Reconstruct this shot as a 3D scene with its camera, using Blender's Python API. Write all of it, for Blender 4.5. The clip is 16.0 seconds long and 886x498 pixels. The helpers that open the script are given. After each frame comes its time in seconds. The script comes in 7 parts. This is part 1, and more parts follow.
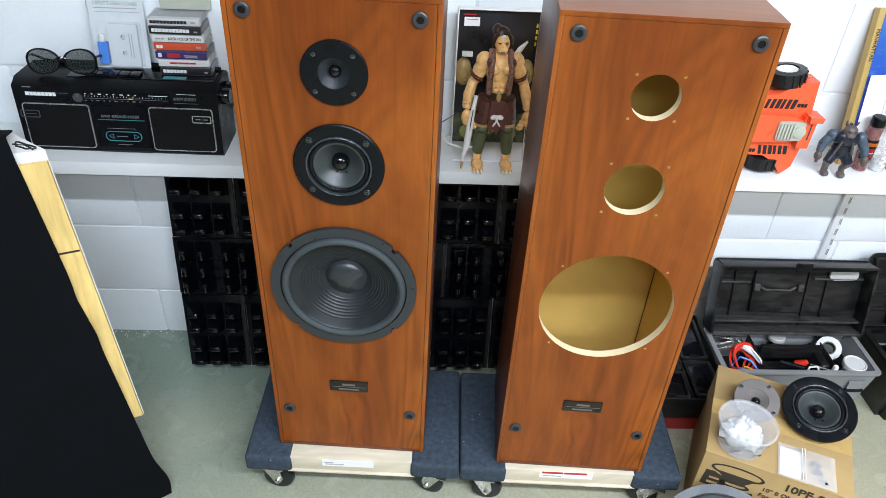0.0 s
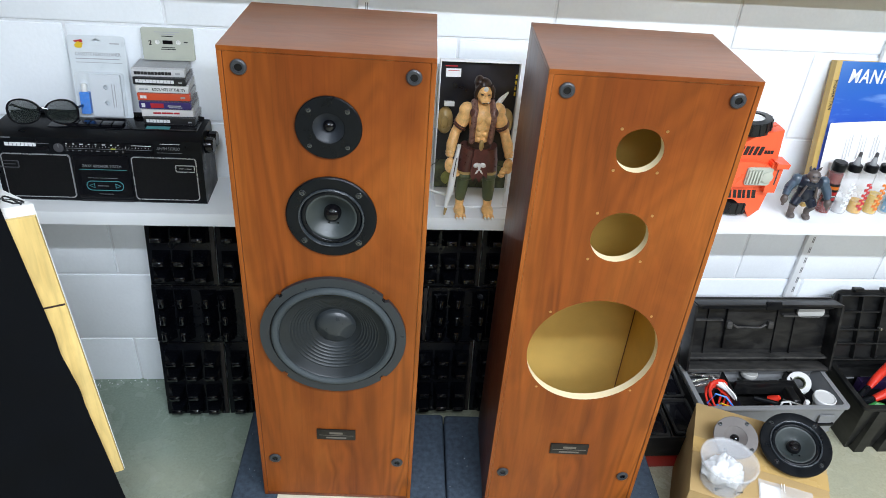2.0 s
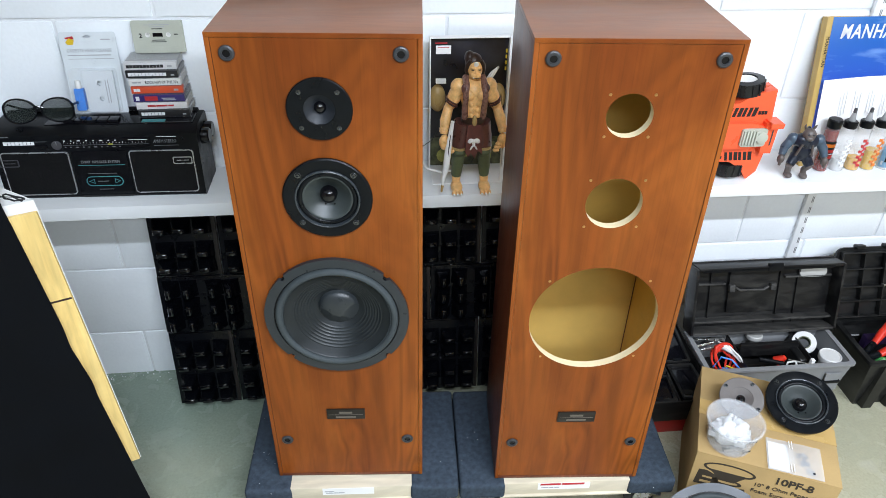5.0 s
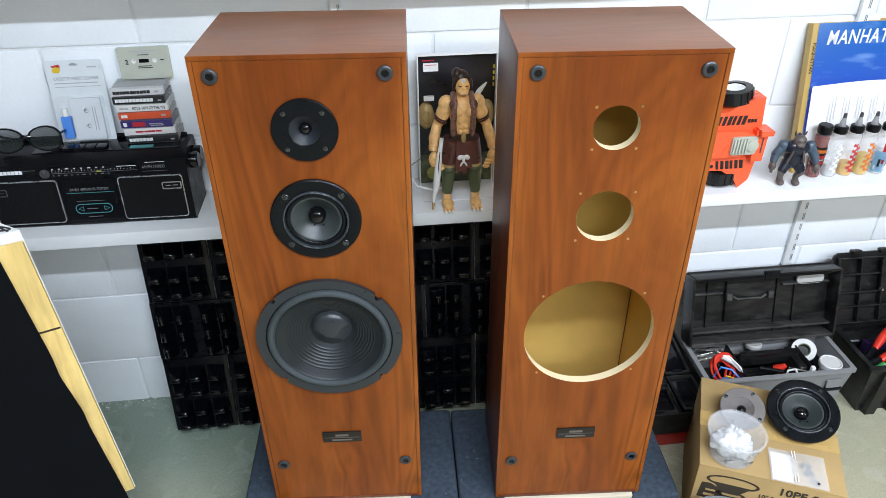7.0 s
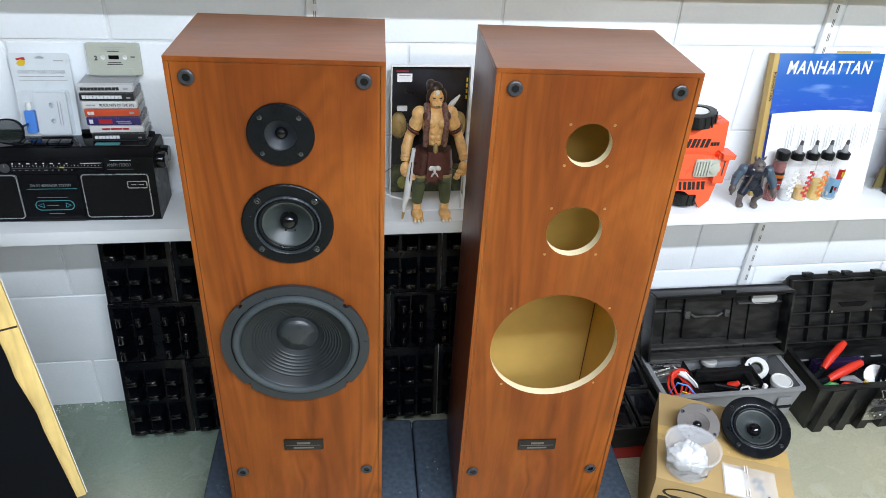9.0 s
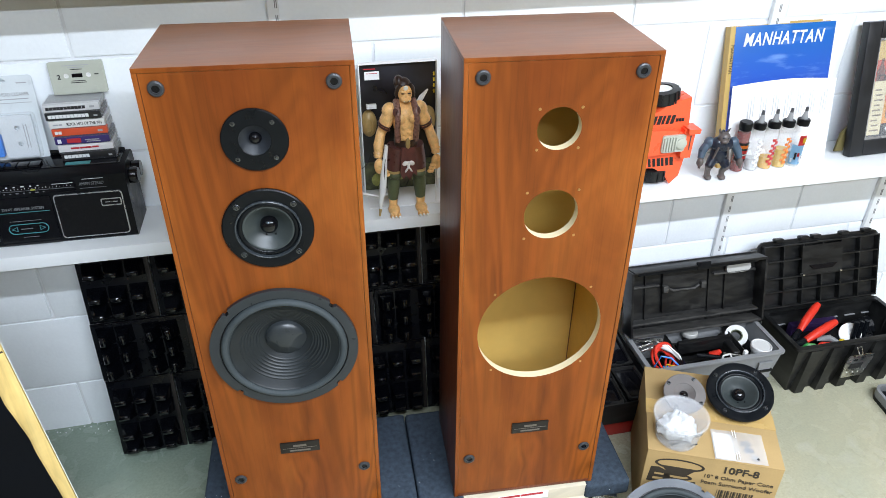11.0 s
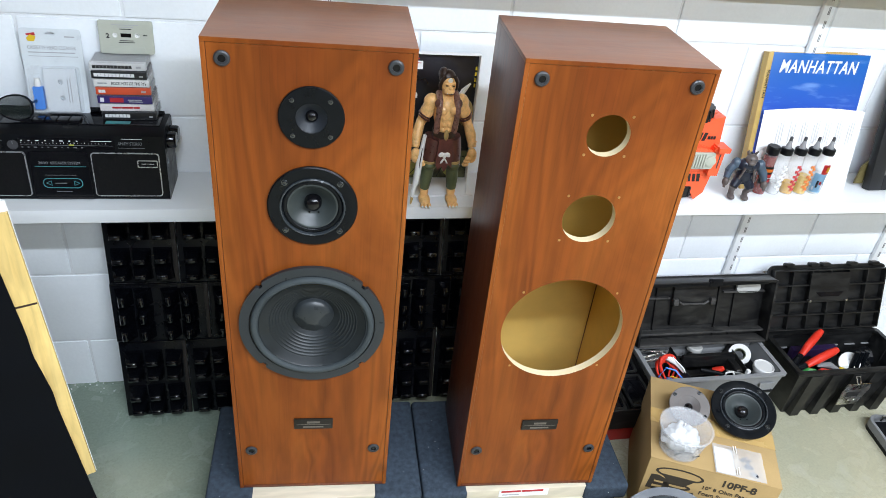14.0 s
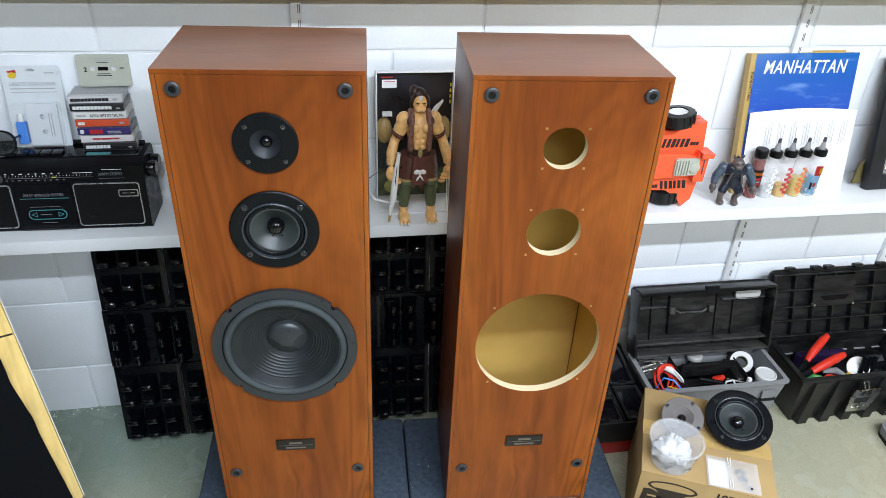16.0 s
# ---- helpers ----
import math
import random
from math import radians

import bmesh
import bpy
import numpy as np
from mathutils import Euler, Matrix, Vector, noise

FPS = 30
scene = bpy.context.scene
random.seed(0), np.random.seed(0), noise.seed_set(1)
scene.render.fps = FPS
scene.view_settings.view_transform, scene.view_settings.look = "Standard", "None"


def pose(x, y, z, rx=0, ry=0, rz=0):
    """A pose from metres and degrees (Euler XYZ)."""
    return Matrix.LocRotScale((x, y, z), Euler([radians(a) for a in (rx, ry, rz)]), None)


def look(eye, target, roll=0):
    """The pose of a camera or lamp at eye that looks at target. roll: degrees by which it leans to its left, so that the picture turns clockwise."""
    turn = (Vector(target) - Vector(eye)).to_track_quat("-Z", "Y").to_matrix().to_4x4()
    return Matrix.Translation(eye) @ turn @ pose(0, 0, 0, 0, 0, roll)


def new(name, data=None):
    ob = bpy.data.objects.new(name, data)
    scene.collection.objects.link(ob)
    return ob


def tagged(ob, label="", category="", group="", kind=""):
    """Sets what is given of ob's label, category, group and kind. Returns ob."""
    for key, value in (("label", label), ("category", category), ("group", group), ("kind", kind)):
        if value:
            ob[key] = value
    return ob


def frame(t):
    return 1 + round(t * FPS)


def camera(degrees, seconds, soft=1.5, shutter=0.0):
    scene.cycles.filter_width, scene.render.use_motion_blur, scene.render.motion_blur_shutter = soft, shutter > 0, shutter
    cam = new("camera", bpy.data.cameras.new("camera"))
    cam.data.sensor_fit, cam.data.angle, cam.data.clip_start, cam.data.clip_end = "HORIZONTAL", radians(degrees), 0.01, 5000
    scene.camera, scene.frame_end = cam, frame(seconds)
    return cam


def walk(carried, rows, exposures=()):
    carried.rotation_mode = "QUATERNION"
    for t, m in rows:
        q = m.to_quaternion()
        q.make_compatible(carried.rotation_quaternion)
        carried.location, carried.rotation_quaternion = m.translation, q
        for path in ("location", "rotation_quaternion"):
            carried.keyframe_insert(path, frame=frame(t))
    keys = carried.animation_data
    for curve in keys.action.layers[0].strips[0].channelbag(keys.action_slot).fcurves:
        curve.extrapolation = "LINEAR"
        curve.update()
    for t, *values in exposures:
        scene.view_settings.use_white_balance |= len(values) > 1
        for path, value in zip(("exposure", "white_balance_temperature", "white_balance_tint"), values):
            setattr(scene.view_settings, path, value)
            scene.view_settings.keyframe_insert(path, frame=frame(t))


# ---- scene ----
cam = camera(64.0, 16.0, 0.8)
PATH = [
    (0, (0.2692, -1.0045, 1.3924), (0.3661, 0.6076, 0.2127), 3.24),
    (0.5, (0.2545, -1.0322, 1.3810), (0.4102, 0.5904, 0.2222), 2.03),
    (1, (0.2661, -1.0315, 1.4069), (0.3997, 0.6187, 0.2848), 1.72),
    (1.5, (0.2460, -1.0156, 1.4159), (0.4225, 0.6450, 0.3154), 3.69),
    (2, (0.2189, -1.0038, 1.4201), (0.4228, 0.6577, 0.3257), 4.50),
    (2.5, (0.2418, -1.0001, 1.4257), (0.4497, 0.6782, 0.3579), 2.63),
    (3, (0.2441, -0.9870, 1.4175), (0.4626, 0.6708, 0.3202), 2.29),
    (3.5, (0.2401, -0.9929, 1.4260), (0.4566, 0.6579, 0.3179), 2.45),
    (4, (0.2362, -0.9887, 1.4085), (0.4224, 0.6422, 0.2659), 1.47),
    (4.2, (0.2336, -1.0062, 1.4120), (0.4080, 0.6273, 0.2713), 0.89),
    (6.3, (0.2345, -1.0290, 1.4179), (0.4264, 0.6253, 0.3105), 2.12),
    (6.5, (0.2430, -1.0280, 1.4258), (0.4013, 0.6348, 0.3258), 1.15),
    (7, (0.2488, -1.0154, 1.4112), (0.4361, 0.6485, 0.3174), -0.46),
    (7.5, (0.2426, -1.0070, 1.4113), (0.4776, 0.6449, 0.3086), 0.39),
    (8, (0.2362, -0.9978, 1.3871), (0.5379, 0.6328, 0.2690), 0.91),
    (8.5, (0.2186, -1.0189, 1.4075), (0.5443, 0.6179, 0.3054), 2.89),
    (8.7, (0.2266, -1.0193, 1.4137), (0.5327, 0.6457, 0.3487), 3.89),
    (10.8, (0.2240, -1.0282, 1.4088), (0.5232, 0.6265, 0.3259), -2.08),
    (11, (0.2134, -1.0354, 1.4138), (0.5871, 0.6120, 0.3430), 0.39),
    (11.5, (0.2093, -1.0504, 1.4201), (0.6280, 0.6019, 0.3739), 4.49),
    (12, (0.2307, -1.0865, 1.4244), (0.5476, 0.5894, 0.3799), 3.31),
    (12.5, (0.2572, -1.1720, 1.4432), (0.5020, 0.5258, 0.4147), 1.93),
    (13, (0.2163, -1.1770, 1.4470), (0.4316, 0.5418, 0.4474), -0.16),
    (13.5, (0.1147, -1.0652, 1.4232), (0.4352, 0.6129, 0.3834), 4.14),
    (14, (0.1276, -1.0350, 1.4179), (0.5338, 0.5951, 0.3325), 6.48),
    (14.5, (0.2189, -1.0419, 1.4266), (0.5150, 0.5929, 0.3132), 3.21),
    (15, (0.2447, -1.0468, 1.4347), (0.4604, 0.6177, 0.3471), 1.76),
    (15.5, (0.2409, -1.0470, 1.4337), (0.5215, 0.6160, 0.3587), 3.13),
    (16, (0.2445, -1.0479, 1.4351), (0.5584, 0.6154, 0.3698), 2.75),
]
walk(cam, [(t, look(eye, target, roll)) for t, eye, target, roll in PATH],
     [(0, -0.01), (0.5, 0.27), (1, 0.23), (1.5, 0.0), (2, -0.02), (2.5, -0.02), (4, -0.03), (6.5, -0.04), (7, -0.09), (8.5, -0.07), (11, 0.07), (11.5, -0.16), (13, -0.20), (13.5, -0.15), (14.5, 0.1), (15, 0.08), (15.5, -0.12), (16, -0.12)])
# ---------------------------------------------------------------- light and exposure
world = bpy.data.worlds.new("world")
scene.world = world
world.use_nodes = True
world.node_tree.nodes["Background"].inputs[0].default_value = (0.75, 0.85, 1.0, 1)
world.node_tree.nodes["Background"].inputs[1].default_value = 0.05


def lamp(name, x, y, z, sx, sy, watts, colour):
    data = bpy.data.lights.new(name, "AREA")
    data.shape, data.size, data.size_y, data.energy, data.color = "RECTANGLE", sx, sy, watts, colour
    ob = new(name, data)
    ob.matrix_world = pose(x, y, z)
    return ob


for x, watts, colour in ((-1.0, 3, (0.66, 0.95, 1.22)), (0.56, 62, (0.87, 0.97, 1.12)), (2.1, 57, (0.91, 0.97, 1.07))):
    lamp("tube_light", x, -1.42, 2.36, 1.4, 0.08, 0.96 * watts, colour)
    lamp("tube_light", x, -2.60, 2.40, 1.4, 0.08, 0.96 * watts, colour)

# ---------------------------------------------------------------- materials


def nodes_of(name):
    m = bpy.data.materials.new(name)
    m.use_nodes = True
    nt = m.node_tree
    return m, nt, nt.nodes["Principled BSDF"]


def mat(name, colour, rough=0.5, metal=0.0, vary=0.12, scale=30.0, fine=300.0, bump=0.1, spec=0.5, rough_vary=0.1, random=0.0, stretch=(1, 1, 1)):
    """A painted, plastic or metal surface with blotches at two scales, a fine relief and uneven gloss."""
    m, nt, b = nodes_of(name)
    L = nt.links.new
    co = nt.nodes.new("ShaderNodeTexCoord")
    mp = nt.nodes.new("ShaderNodeMapping")
    mp.inputs["Scale"].default_value = stretch
    L(co.outputs["Object"], mp.inputs[0])
    n1 = nt.nodes.new("ShaderNodeTexNoise")
    n1.inputs["Scale"].default_value, n1.inputs["Detail"].default_value = scale, 5
    n2 = nt.nodes.new("ShaderNodeTexNoise")
    n2.inputs["Scale"].default_value, n2.inputs["Detail"].default_value = fine, 2
    L(mp.outputs[0], n1.inputs["Vector"])
    L(mp.outputs[0], n2.inputs["Vector"])
    add = nt.nodes.new("ShaderNodeMath")
    add.operation = "MULTIPLY_ADD"
    L(n2.outputs[0], add.inputs[0])
    add.inputs[1].default_value = 0.4
    L(n1.outputs[0], add.inputs[2])
    rg = nt.nodes.new("ShaderNodeMapRange")
    rg.inputs["From Min"].default_value, rg.inputs["From Max"].default_value = 0.4, 1.0
    rg.inputs["To Min"].default_value, rg.inputs["To Max"].default_value = 1 - vary, 1 + vary
    L(add.outputs[0], rg.inputs["Value"])
    last = rg.outputs[0]
    if random:
        info = nt.nodes.new("ShaderNodeObjectInfo")
        rr = nt.nodes.new("ShaderNodeMapRange")
        rr.inputs["To Min"].default_value, rr.inputs["To Max"].default_value = 1 - random, 1 + random
        L(info.outputs["Random"], rr.inputs["Value"])
        mul = nt.nodes.new("ShaderNodeMath")
        mul.operation = "MULTIPLY"
        L(last, mul.inputs[0])
        L(rr.outputs[0], mul.inputs[1])
        last = mul.outputs[0]
    mix = nt.nodes.new("ShaderNodeVectorMath")
    mix.operation = "SCALE"
    mix.inputs[0].default_value = colour
    L(last, mix.inputs["Scale"])
    L(mix.outputs[0], b.inputs["Base Color"])
    r2 = nt.nodes.new("ShaderNodeMapRange")
    r2.inputs["From Min"].default_value, r2.inputs["From Max"].default_value = 0.3, 0.7
    r2.inputs["To Min"].default_value, r2.inputs["To Max"].default_value = max(0.02, rough - rough_vary), min(1, rough + rough_vary)
    L(n1.outputs[0], r2.inputs["Value"])
    L(r2.outputs[0], b.inputs["Roughness"])
    b.inputs["Metallic"].default_value = metal
    b.inputs["Specular IOR Level"].default_value = spec
    if bump:
        bp = nt.nodes.new("ShaderNodeBump")
        bp.inputs["Strength"].default_value, bp.inputs["Distance"].default_value = bump, 0.002
        L(add.outputs[0], bp.inputs["Height"])
        L(bp.outputs[0], b.inputs["Normal"])
    return m


def wood(name, dark, mid, light, rough=0.35, along="z", freq=16.0, spec=0.5, figure=1.0):
    """Veneer: long wavy figure with streaks and fine pores along one axis."""
    m, nt, b = nodes_of(name)
    L = nt.links.new
    co = nt.nodes.new("ShaderNodeTexCoord")

    def noise_at(sc, detail, k, dist=0.0):
        mp = nt.nodes.new("ShaderNodeMapping")
        s = [1.0, 1.0, 1.0]
        s["xyz".index(along)] = k
        mp.inputs["Scale"].default_value = s
        L(co.outputs["Object"], mp.inputs[0])
        n = nt.nodes.new("ShaderNodeTexNoise")
        n.inputs["Scale"].default_value, n.inputs["Detail"].default_value, n.inputs["Distortion"].default_value = sc, detail, dist
        n.inputs["Roughness"].default_value = 0.6
        L(mp.outputs[0], n.inputs["Vector"])
        return n

    broad = noise_at(freq * 0.7, 4, 0.24, 1.2)
    streak = noise_at(freq * 7, 4, 0.035, 0.3)
    pores = noise_at(freq * 40, 2, 0.02)
    flame = noise_at(freq * 1.6, 3, 0.35, 1.5)

    def ramp(src, stops):
        r = nt.nodes.new("ShaderNodeValToRGB")
        r.color_ramp.elements[0].position, r.color_ramp.elements[0].color = stops[0]
        r.color_ramp.elements[1].position, r.color_ramp.elements[1].color = stops[-1]
        for p, c in stops[1:-1]:
            r.color_ramp.elements.new(p).color = c
        L(src, r.inputs[0])
        return r

    base = ramp(broad.outputs[0], [(0.32, (*dark, 1)), (0.5, (*mid, 1)), (0.66, (*light, 1))])
    grey = lambda v: (v, v, v, 1)  # noqa: E731
    # growth rings cut at a slant: long pointed arches that break up in places
    field = noise_at(freq * 0.75, 3, 0.20, 0.9)
    turn = nt.nodes.new("ShaderNodeMath")
    turn.operation = "MULTIPLY_ADD"
    L(field.outputs[0], turn.inputs[0])
    soft = nt.nodes.new("ShaderNodeMath")
    soft.operation = "MULTIPLY"
    soft.inputs[1].default_value = 0.6
    turn.inputs[1].default_value = 85.0
    L(streak.outputs[0], soft.inputs[0])
    L(soft.outputs[0], turn.inputs[2])
    wave = nt.nodes.new("ShaderNodeMath")
    wave.operation = "SINE"
    L(turn.outputs[0], wave.inputs[0])
    where = noise_at(freq * 0.7, 2, 0.25)
    gate = nt.nodes.new("ShaderNodeMapRange")
    gate.inputs["From Min"].default_value, gate.inputs["From Max"].default_value = 0.40, 0.58
    L(where.outputs[0], gate.inputs["Value"])
    arch = nt.nodes.new("ShaderNodeMath")
    arch.operation = "MULTIPLY"
    L(wave.outputs[0], arch.inputs[0])
    L(gate.outputs[0], arch.inputs[1])
    half = nt.nodes.new("ShaderNodeMapRange")
    half.inputs["From Min"].default_value, half.inputs["From Max"].default_value = -1.0, 1.0
    L(arch.outputs[0], half.inputs["Value"])
    ringed = ramp(half.outputs[0], [(0.0, grey(1 - 0.24 * figure)), (0.5, grey(1.0)), (1.0, grey(1 + 0.13 * figure))])
    s = ramp(streak.outputs[0], [(0.35, grey(1 - 0.10 * figure)), (0.62, grey(1.03))])
    p = ramp(pores.outputs[0], [(0.33, grey(1 - 0.12 * figure)), (0.5, grey(1.0))])
    fl = ramp(flame.outputs[0], [(0.38, grey(0.90)), (0.6, grey(1.06))])
    last = base.outputs[0]
    for k in (s, p, fl, ringed):
        mx = nt.nodes.new("ShaderNodeMix")
        mx.data_type, mx.blend_type = "RGBA", "MULTIPLY"
        mx.inputs[0].default_value = 1.0
        L(last, mx.inputs[6])
        L(k.outputs[0], mx.inputs[7])
        last = mx.outputs[2]
    L(last, b.inputs["Base Color"])
    rr = nt.nodes.new("ShaderNodeMapRange")
    rr.inputs["To Min"].default_value, rr.inputs["To Max"].default_value = rough - 0.08, rough + 0.12
    L(flame.outputs[0], rr.inputs["Value"])
    L(rr.outputs[0], b.inputs["Roughness"])
    b.inputs["Specular IOR Level"].default_value = spec
    bp = nt.nodes.new("ShaderNodeBump")
    bp.inputs["Strength"].default_value, bp.inputs["Distance"].default_value = 0.12, 0.001
    L(streak.outputs[0], bp.inputs["Height"])
    L(bp.outputs[0], b.inputs["Normal"])
    return m


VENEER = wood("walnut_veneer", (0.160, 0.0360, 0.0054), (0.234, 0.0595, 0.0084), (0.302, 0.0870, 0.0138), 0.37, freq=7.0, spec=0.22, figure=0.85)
# top: reflected haze is mixed into a paler, greyer walnut
VENEER_TOP_HAZED = wood("walnut_veneer_top_hazed", (0.205, 0.078, 0.036), (0.240, 0.094, 0.044), (0.280, 0.112, 0.054), 0.38, along="x", freq=12.0, spec=0.55, figure=0.35)
# sides and bottom: same walnut, its shade put into a darker base colour
VENEER_SHADED = wood("walnut_veneer_shaded", (0.10, 0.026, 0.010), (0.13, 0.035, 0.013), (0.17, 0.048, 0.018), 0.34)
MDF = mat("raw_fibreboard", (0.68, 0.45, 0.12), 0.85, vary=0.10, scale=18, fine=500, bump=0.15, spec=0.2)
MDF_EDGE = mat("cut_fibreboard_edge", (0.78, 0.66, 0.42), 0.8, vary=0.08, fine=700, bump=0.2, spec=0.2)
WALL_PAINT = mat("white_block_paint", (0.845, 0.885, 0.915), 0.55, vary=0.05, scale=7, fine=120, bump=0.40, spec=0.35, random=0.015)
MORTAR = mat("painted_mortar", (0.74, 0.76, 0.78), 0.7, vary=0.06, scale=20, fine=160, bump=0.5)
SHELF_WHITE = mat("white_melamine", (0.80, 0.82, 0.83), 0.38, vary=0.02, scale=6, fine=200, bump=0.03)
BLACK_PLASTIC = mat("black_plastic", (0.0042, 0.0048, 0.006), 0.34, vary=0.25, scale=25, fine=600, bump=0.10, spec=0.18)
BLACK_GLOSS = mat("glossy_black_plastic", (0.0035, 0.0035, 0.005), 0.12, vary=0.25, scale=18, fine=200, bump=0.0, spec=0.32, rough_vary=0.04)
BLACK_SATIN = mat("satin_black_metal", (0.0035, 0.0045, 0.006), 0.34, vary=0.2, scale=60, fine=500, bump=0.06, spec=0.2)
RUBBER = mat("black_rubber", (0.009, 0.010, 0.0115), 0.36, vary=0.2, scale=40, fine=300, bump=0.06, spec=0.4)
CONE = mat("grey_paper_cone", (0.011, 0.0145, 0.017), 0.46, vary=0.3, scale=24, fine=260, bump=0.12, spec=0.4)
CONE_MID = mat("grey_coated_cone", (0.034, 0.042, 0.042), 0.42, vary=0.12, scale=30, fine=260, bump=0.06)
STEEL = mat("bright_steel", (0.62, 0.62, 0.60), 0.28, 1.0, vary=0.12, scale=60, fine=400, bump=0.06)
BRASS = mat("brass_screw", (0.55, 0.33, 0.14), 0.35, 1.0, vary=0.1, scale=90, fine=400, bump=0.05)
# colours picked for dim reflections and a warm bounce, not known ones
UNSEEN_WALL = mat("unseen_wall_dark", (0.24, 0.19, 0.13), 0.75, vary=0.05, scale=5, fine=120, bump=0.15)
UNSEEN_CEILING = mat("unseen_ceiling_grey", (0.50, 0.49, 0.47), 0.85, vary=0.05, scale=8, fine=220, bump=0.2)

# ---------------------------------------------------------------- shaping helpers


def mesh_of(bm, name, material, smooth=True, angle=35):
    me = bpy.data.meshes.new(name)
    bmesh.ops.recalc_face_normals(bm, faces=bm.faces)
    if smooth:
        for f in bm.faces:
            f.smooth = True
        lim = radians(angle)
        for e in bm.edges:
            if len(e.link_faces) == 2 and e.calc_face_angle(0) > lim:
                e.smooth = False
    bm.to_mesh(me)
    bm.free()
    for one in material if isinstance(material, (list, tuple)) else (material,):
        me.materials.append(one)
    return me


def part(name, bm, material, parent=None, label="", m=None, smooth=True, angle=35):
    """Links a bmesh as one mesh object under a thing or a part."""
    ob = new(name, mesh_of(bm, name, material, smooth, angle))
    if parent is not None:
        ob.parent = parent
    if m is not None:
        ob.matrix_local = m
    return tagged(ob, label)


def thing(name, m, label, category, group="", kind=""):
    ob = new(name)
    ob.empty_display_size = 0.05
    ob.matrix_world = m
    return tagged(ob, label, category, group, kind)


def solo(name, bm, material, label, category, m=None, group="", kind="", smooth=True, angle=35):
    ob = part(name, bm, material, None, "", m, smooth, angle)
    return tagged(ob, label, category, group, kind)


def bevel_all(bm, w, segs=2, angle=30):
    if w > 0:
        es = [e for e in bm.edges if len(e.link_faces) == 2 and e.calc_face_angle(0) > radians(angle)]
        bmesh.ops.bevel(bm, geom=es, offset=w, segments=segs, affect="EDGES", profile=0.6, clamp_overlap=True)
    return bm


def box(x0, y0, z0, x1, y1, z1, w=0.0, segs=2, bm=None):
    one = bmesh.new()
    bmesh.ops.create_cube(one, size=1, matrix=Matrix.Translation(((x0 + x1) / 2, (y0 + y1) / 2, (z0 + z1) / 2)) @ Matrix.Diagonal((x1 - x0, y1 - y0, z1 - z0, 1)))
    bevel_all(one, w, segs)
    return join(bm, one)


def join(bm, one, m=None):
    """Adds the bmesh one to bm (or returns it when bm is None)."""
    if m is not None:
        bmesh.ops.transform(one, matrix=m, verts=one.verts)
    if bm is None:
        return one
    me = bpy.data.meshes.new("tmp")
    one.to_mesh(me)
    one.free()
    bm.from_mesh(me)
    bpy.data.meshes.remove(me)
    return bm


def lathe(profile, n=40, m=None, bm=None, closed=False):
    """Turns (radius, height) pairs round z."""
    one = bmesh.new()
    rings = []
    for r, h in profile:
        if r < 1e-6:
            rings.append([one.verts.new((0, 0, h))])
        else:
            rings.append([one.verts.new((r * math.cos(2 * math.pi * k / n), r * math.sin(2 * math.pi * k / n), h)) for k in range(n)])
    pairs = list(zip(rings, rings[1:])) + ([(rings[-1], rings[0])] if closed else [])
    for a, b in pairs:
        for k in range(n):
            q = (k + 1) % n
            if len(a) == 1 and len(b) == 1:
                continue
            if len(a) == 1:
                one.faces.new((a[0], b[q], b[k]))
            elif len(b) == 1:
                one.faces.new((a[k], a[q], b[0]))
            else:
                one.faces.new((a[k], a[q], b[q], b[k]))
    return join(bm, one, m)


def tube(points, r, n=8, bm=None, taper=None, cap=True):
    """A round bar along points; taper gives a radius for each point."""
    one = bmesh.new()
    pts = [Vector(p) for p in points]
    rings = []
    for i, p in enumerate(pts):
        d = (pts[min(i + 1, len(pts) - 1)] - pts[max(i - 1, 0)]).normalized()
        q = d.to_track_quat("Z", "Y")
        rr = taper[i] if taper else r
        rings.append([one.verts.new(p + q @ Vector((rr * math.cos(2 * math.pi * k / n), rr * math.sin(2 * math.pi * k / n), 0))) for k in range(n)])
    for a, b in zip(rings, rings[1:]):
        # turn the next ring to meet the last one without a twist
        s = min(range(n), key=lambda k: (b[k].co - a[0].co).length)
        b[:] = b[s:] + b[:s]
        for k in range(n):
            one.faces.new((a[k], a[(k + 1) % n], b[(k + 1) % n], b[k]))
    if cap:
        one.faces.new(rings[0][::-1])
        one.faces.new(rings[-1])
    return join(bm, one)


def plate(outline, holes, depth, bm=None):
    """A plate in the xz plane, from y = 0 to depth, with an outline and holes given as loops of (x, z)."""
    one = bmesh.new()
    for y in (0.0, depth):
        edges = []
        for loop in (outline, *holes):
            vs = [one.verts.new((x, y, z)) for x, z in loop]
            edges += [one.edges.new((vs[i], vs[(i + 1) % len(vs)])) for i in range(len(vs))]
        bmesh.ops.triangle_fill(one, use_beauty=True, edges=edges)
    one.verts.ensure_lookup_table()
    total = len(one.verts) // 2
    base = 0
    for loop in (outline, *holes):
        n = len(loop)
        for i in range(n):
            a, b = base + i, base + (i + 1) % n
            one.faces.new((one.verts[a], one.verts[b], one.verts[total + b], one.verts[total + a]))
        base += n
    return join(bm, one)


def ring_of(cx, cz, r, n=48, a0=0.0):
    return [(cx + r * math.cos(a0 + 2 * math.pi * k / n), cz + r * math.sin(a0 + 2 * math.pi * k / n)) for k in range(n)]


def rect(x0, z0, x1, z1):
    return [(x0, z0), (x1, z0), (x1, z1), (x0, z1)]


FACE = Matrix.Rotation(radians(90), 4, "X")  # a turned form's axis from +z to -y


def at_face(x, z, y=0.0):
    return Matrix.Translation((x, y, z)) @ FACE


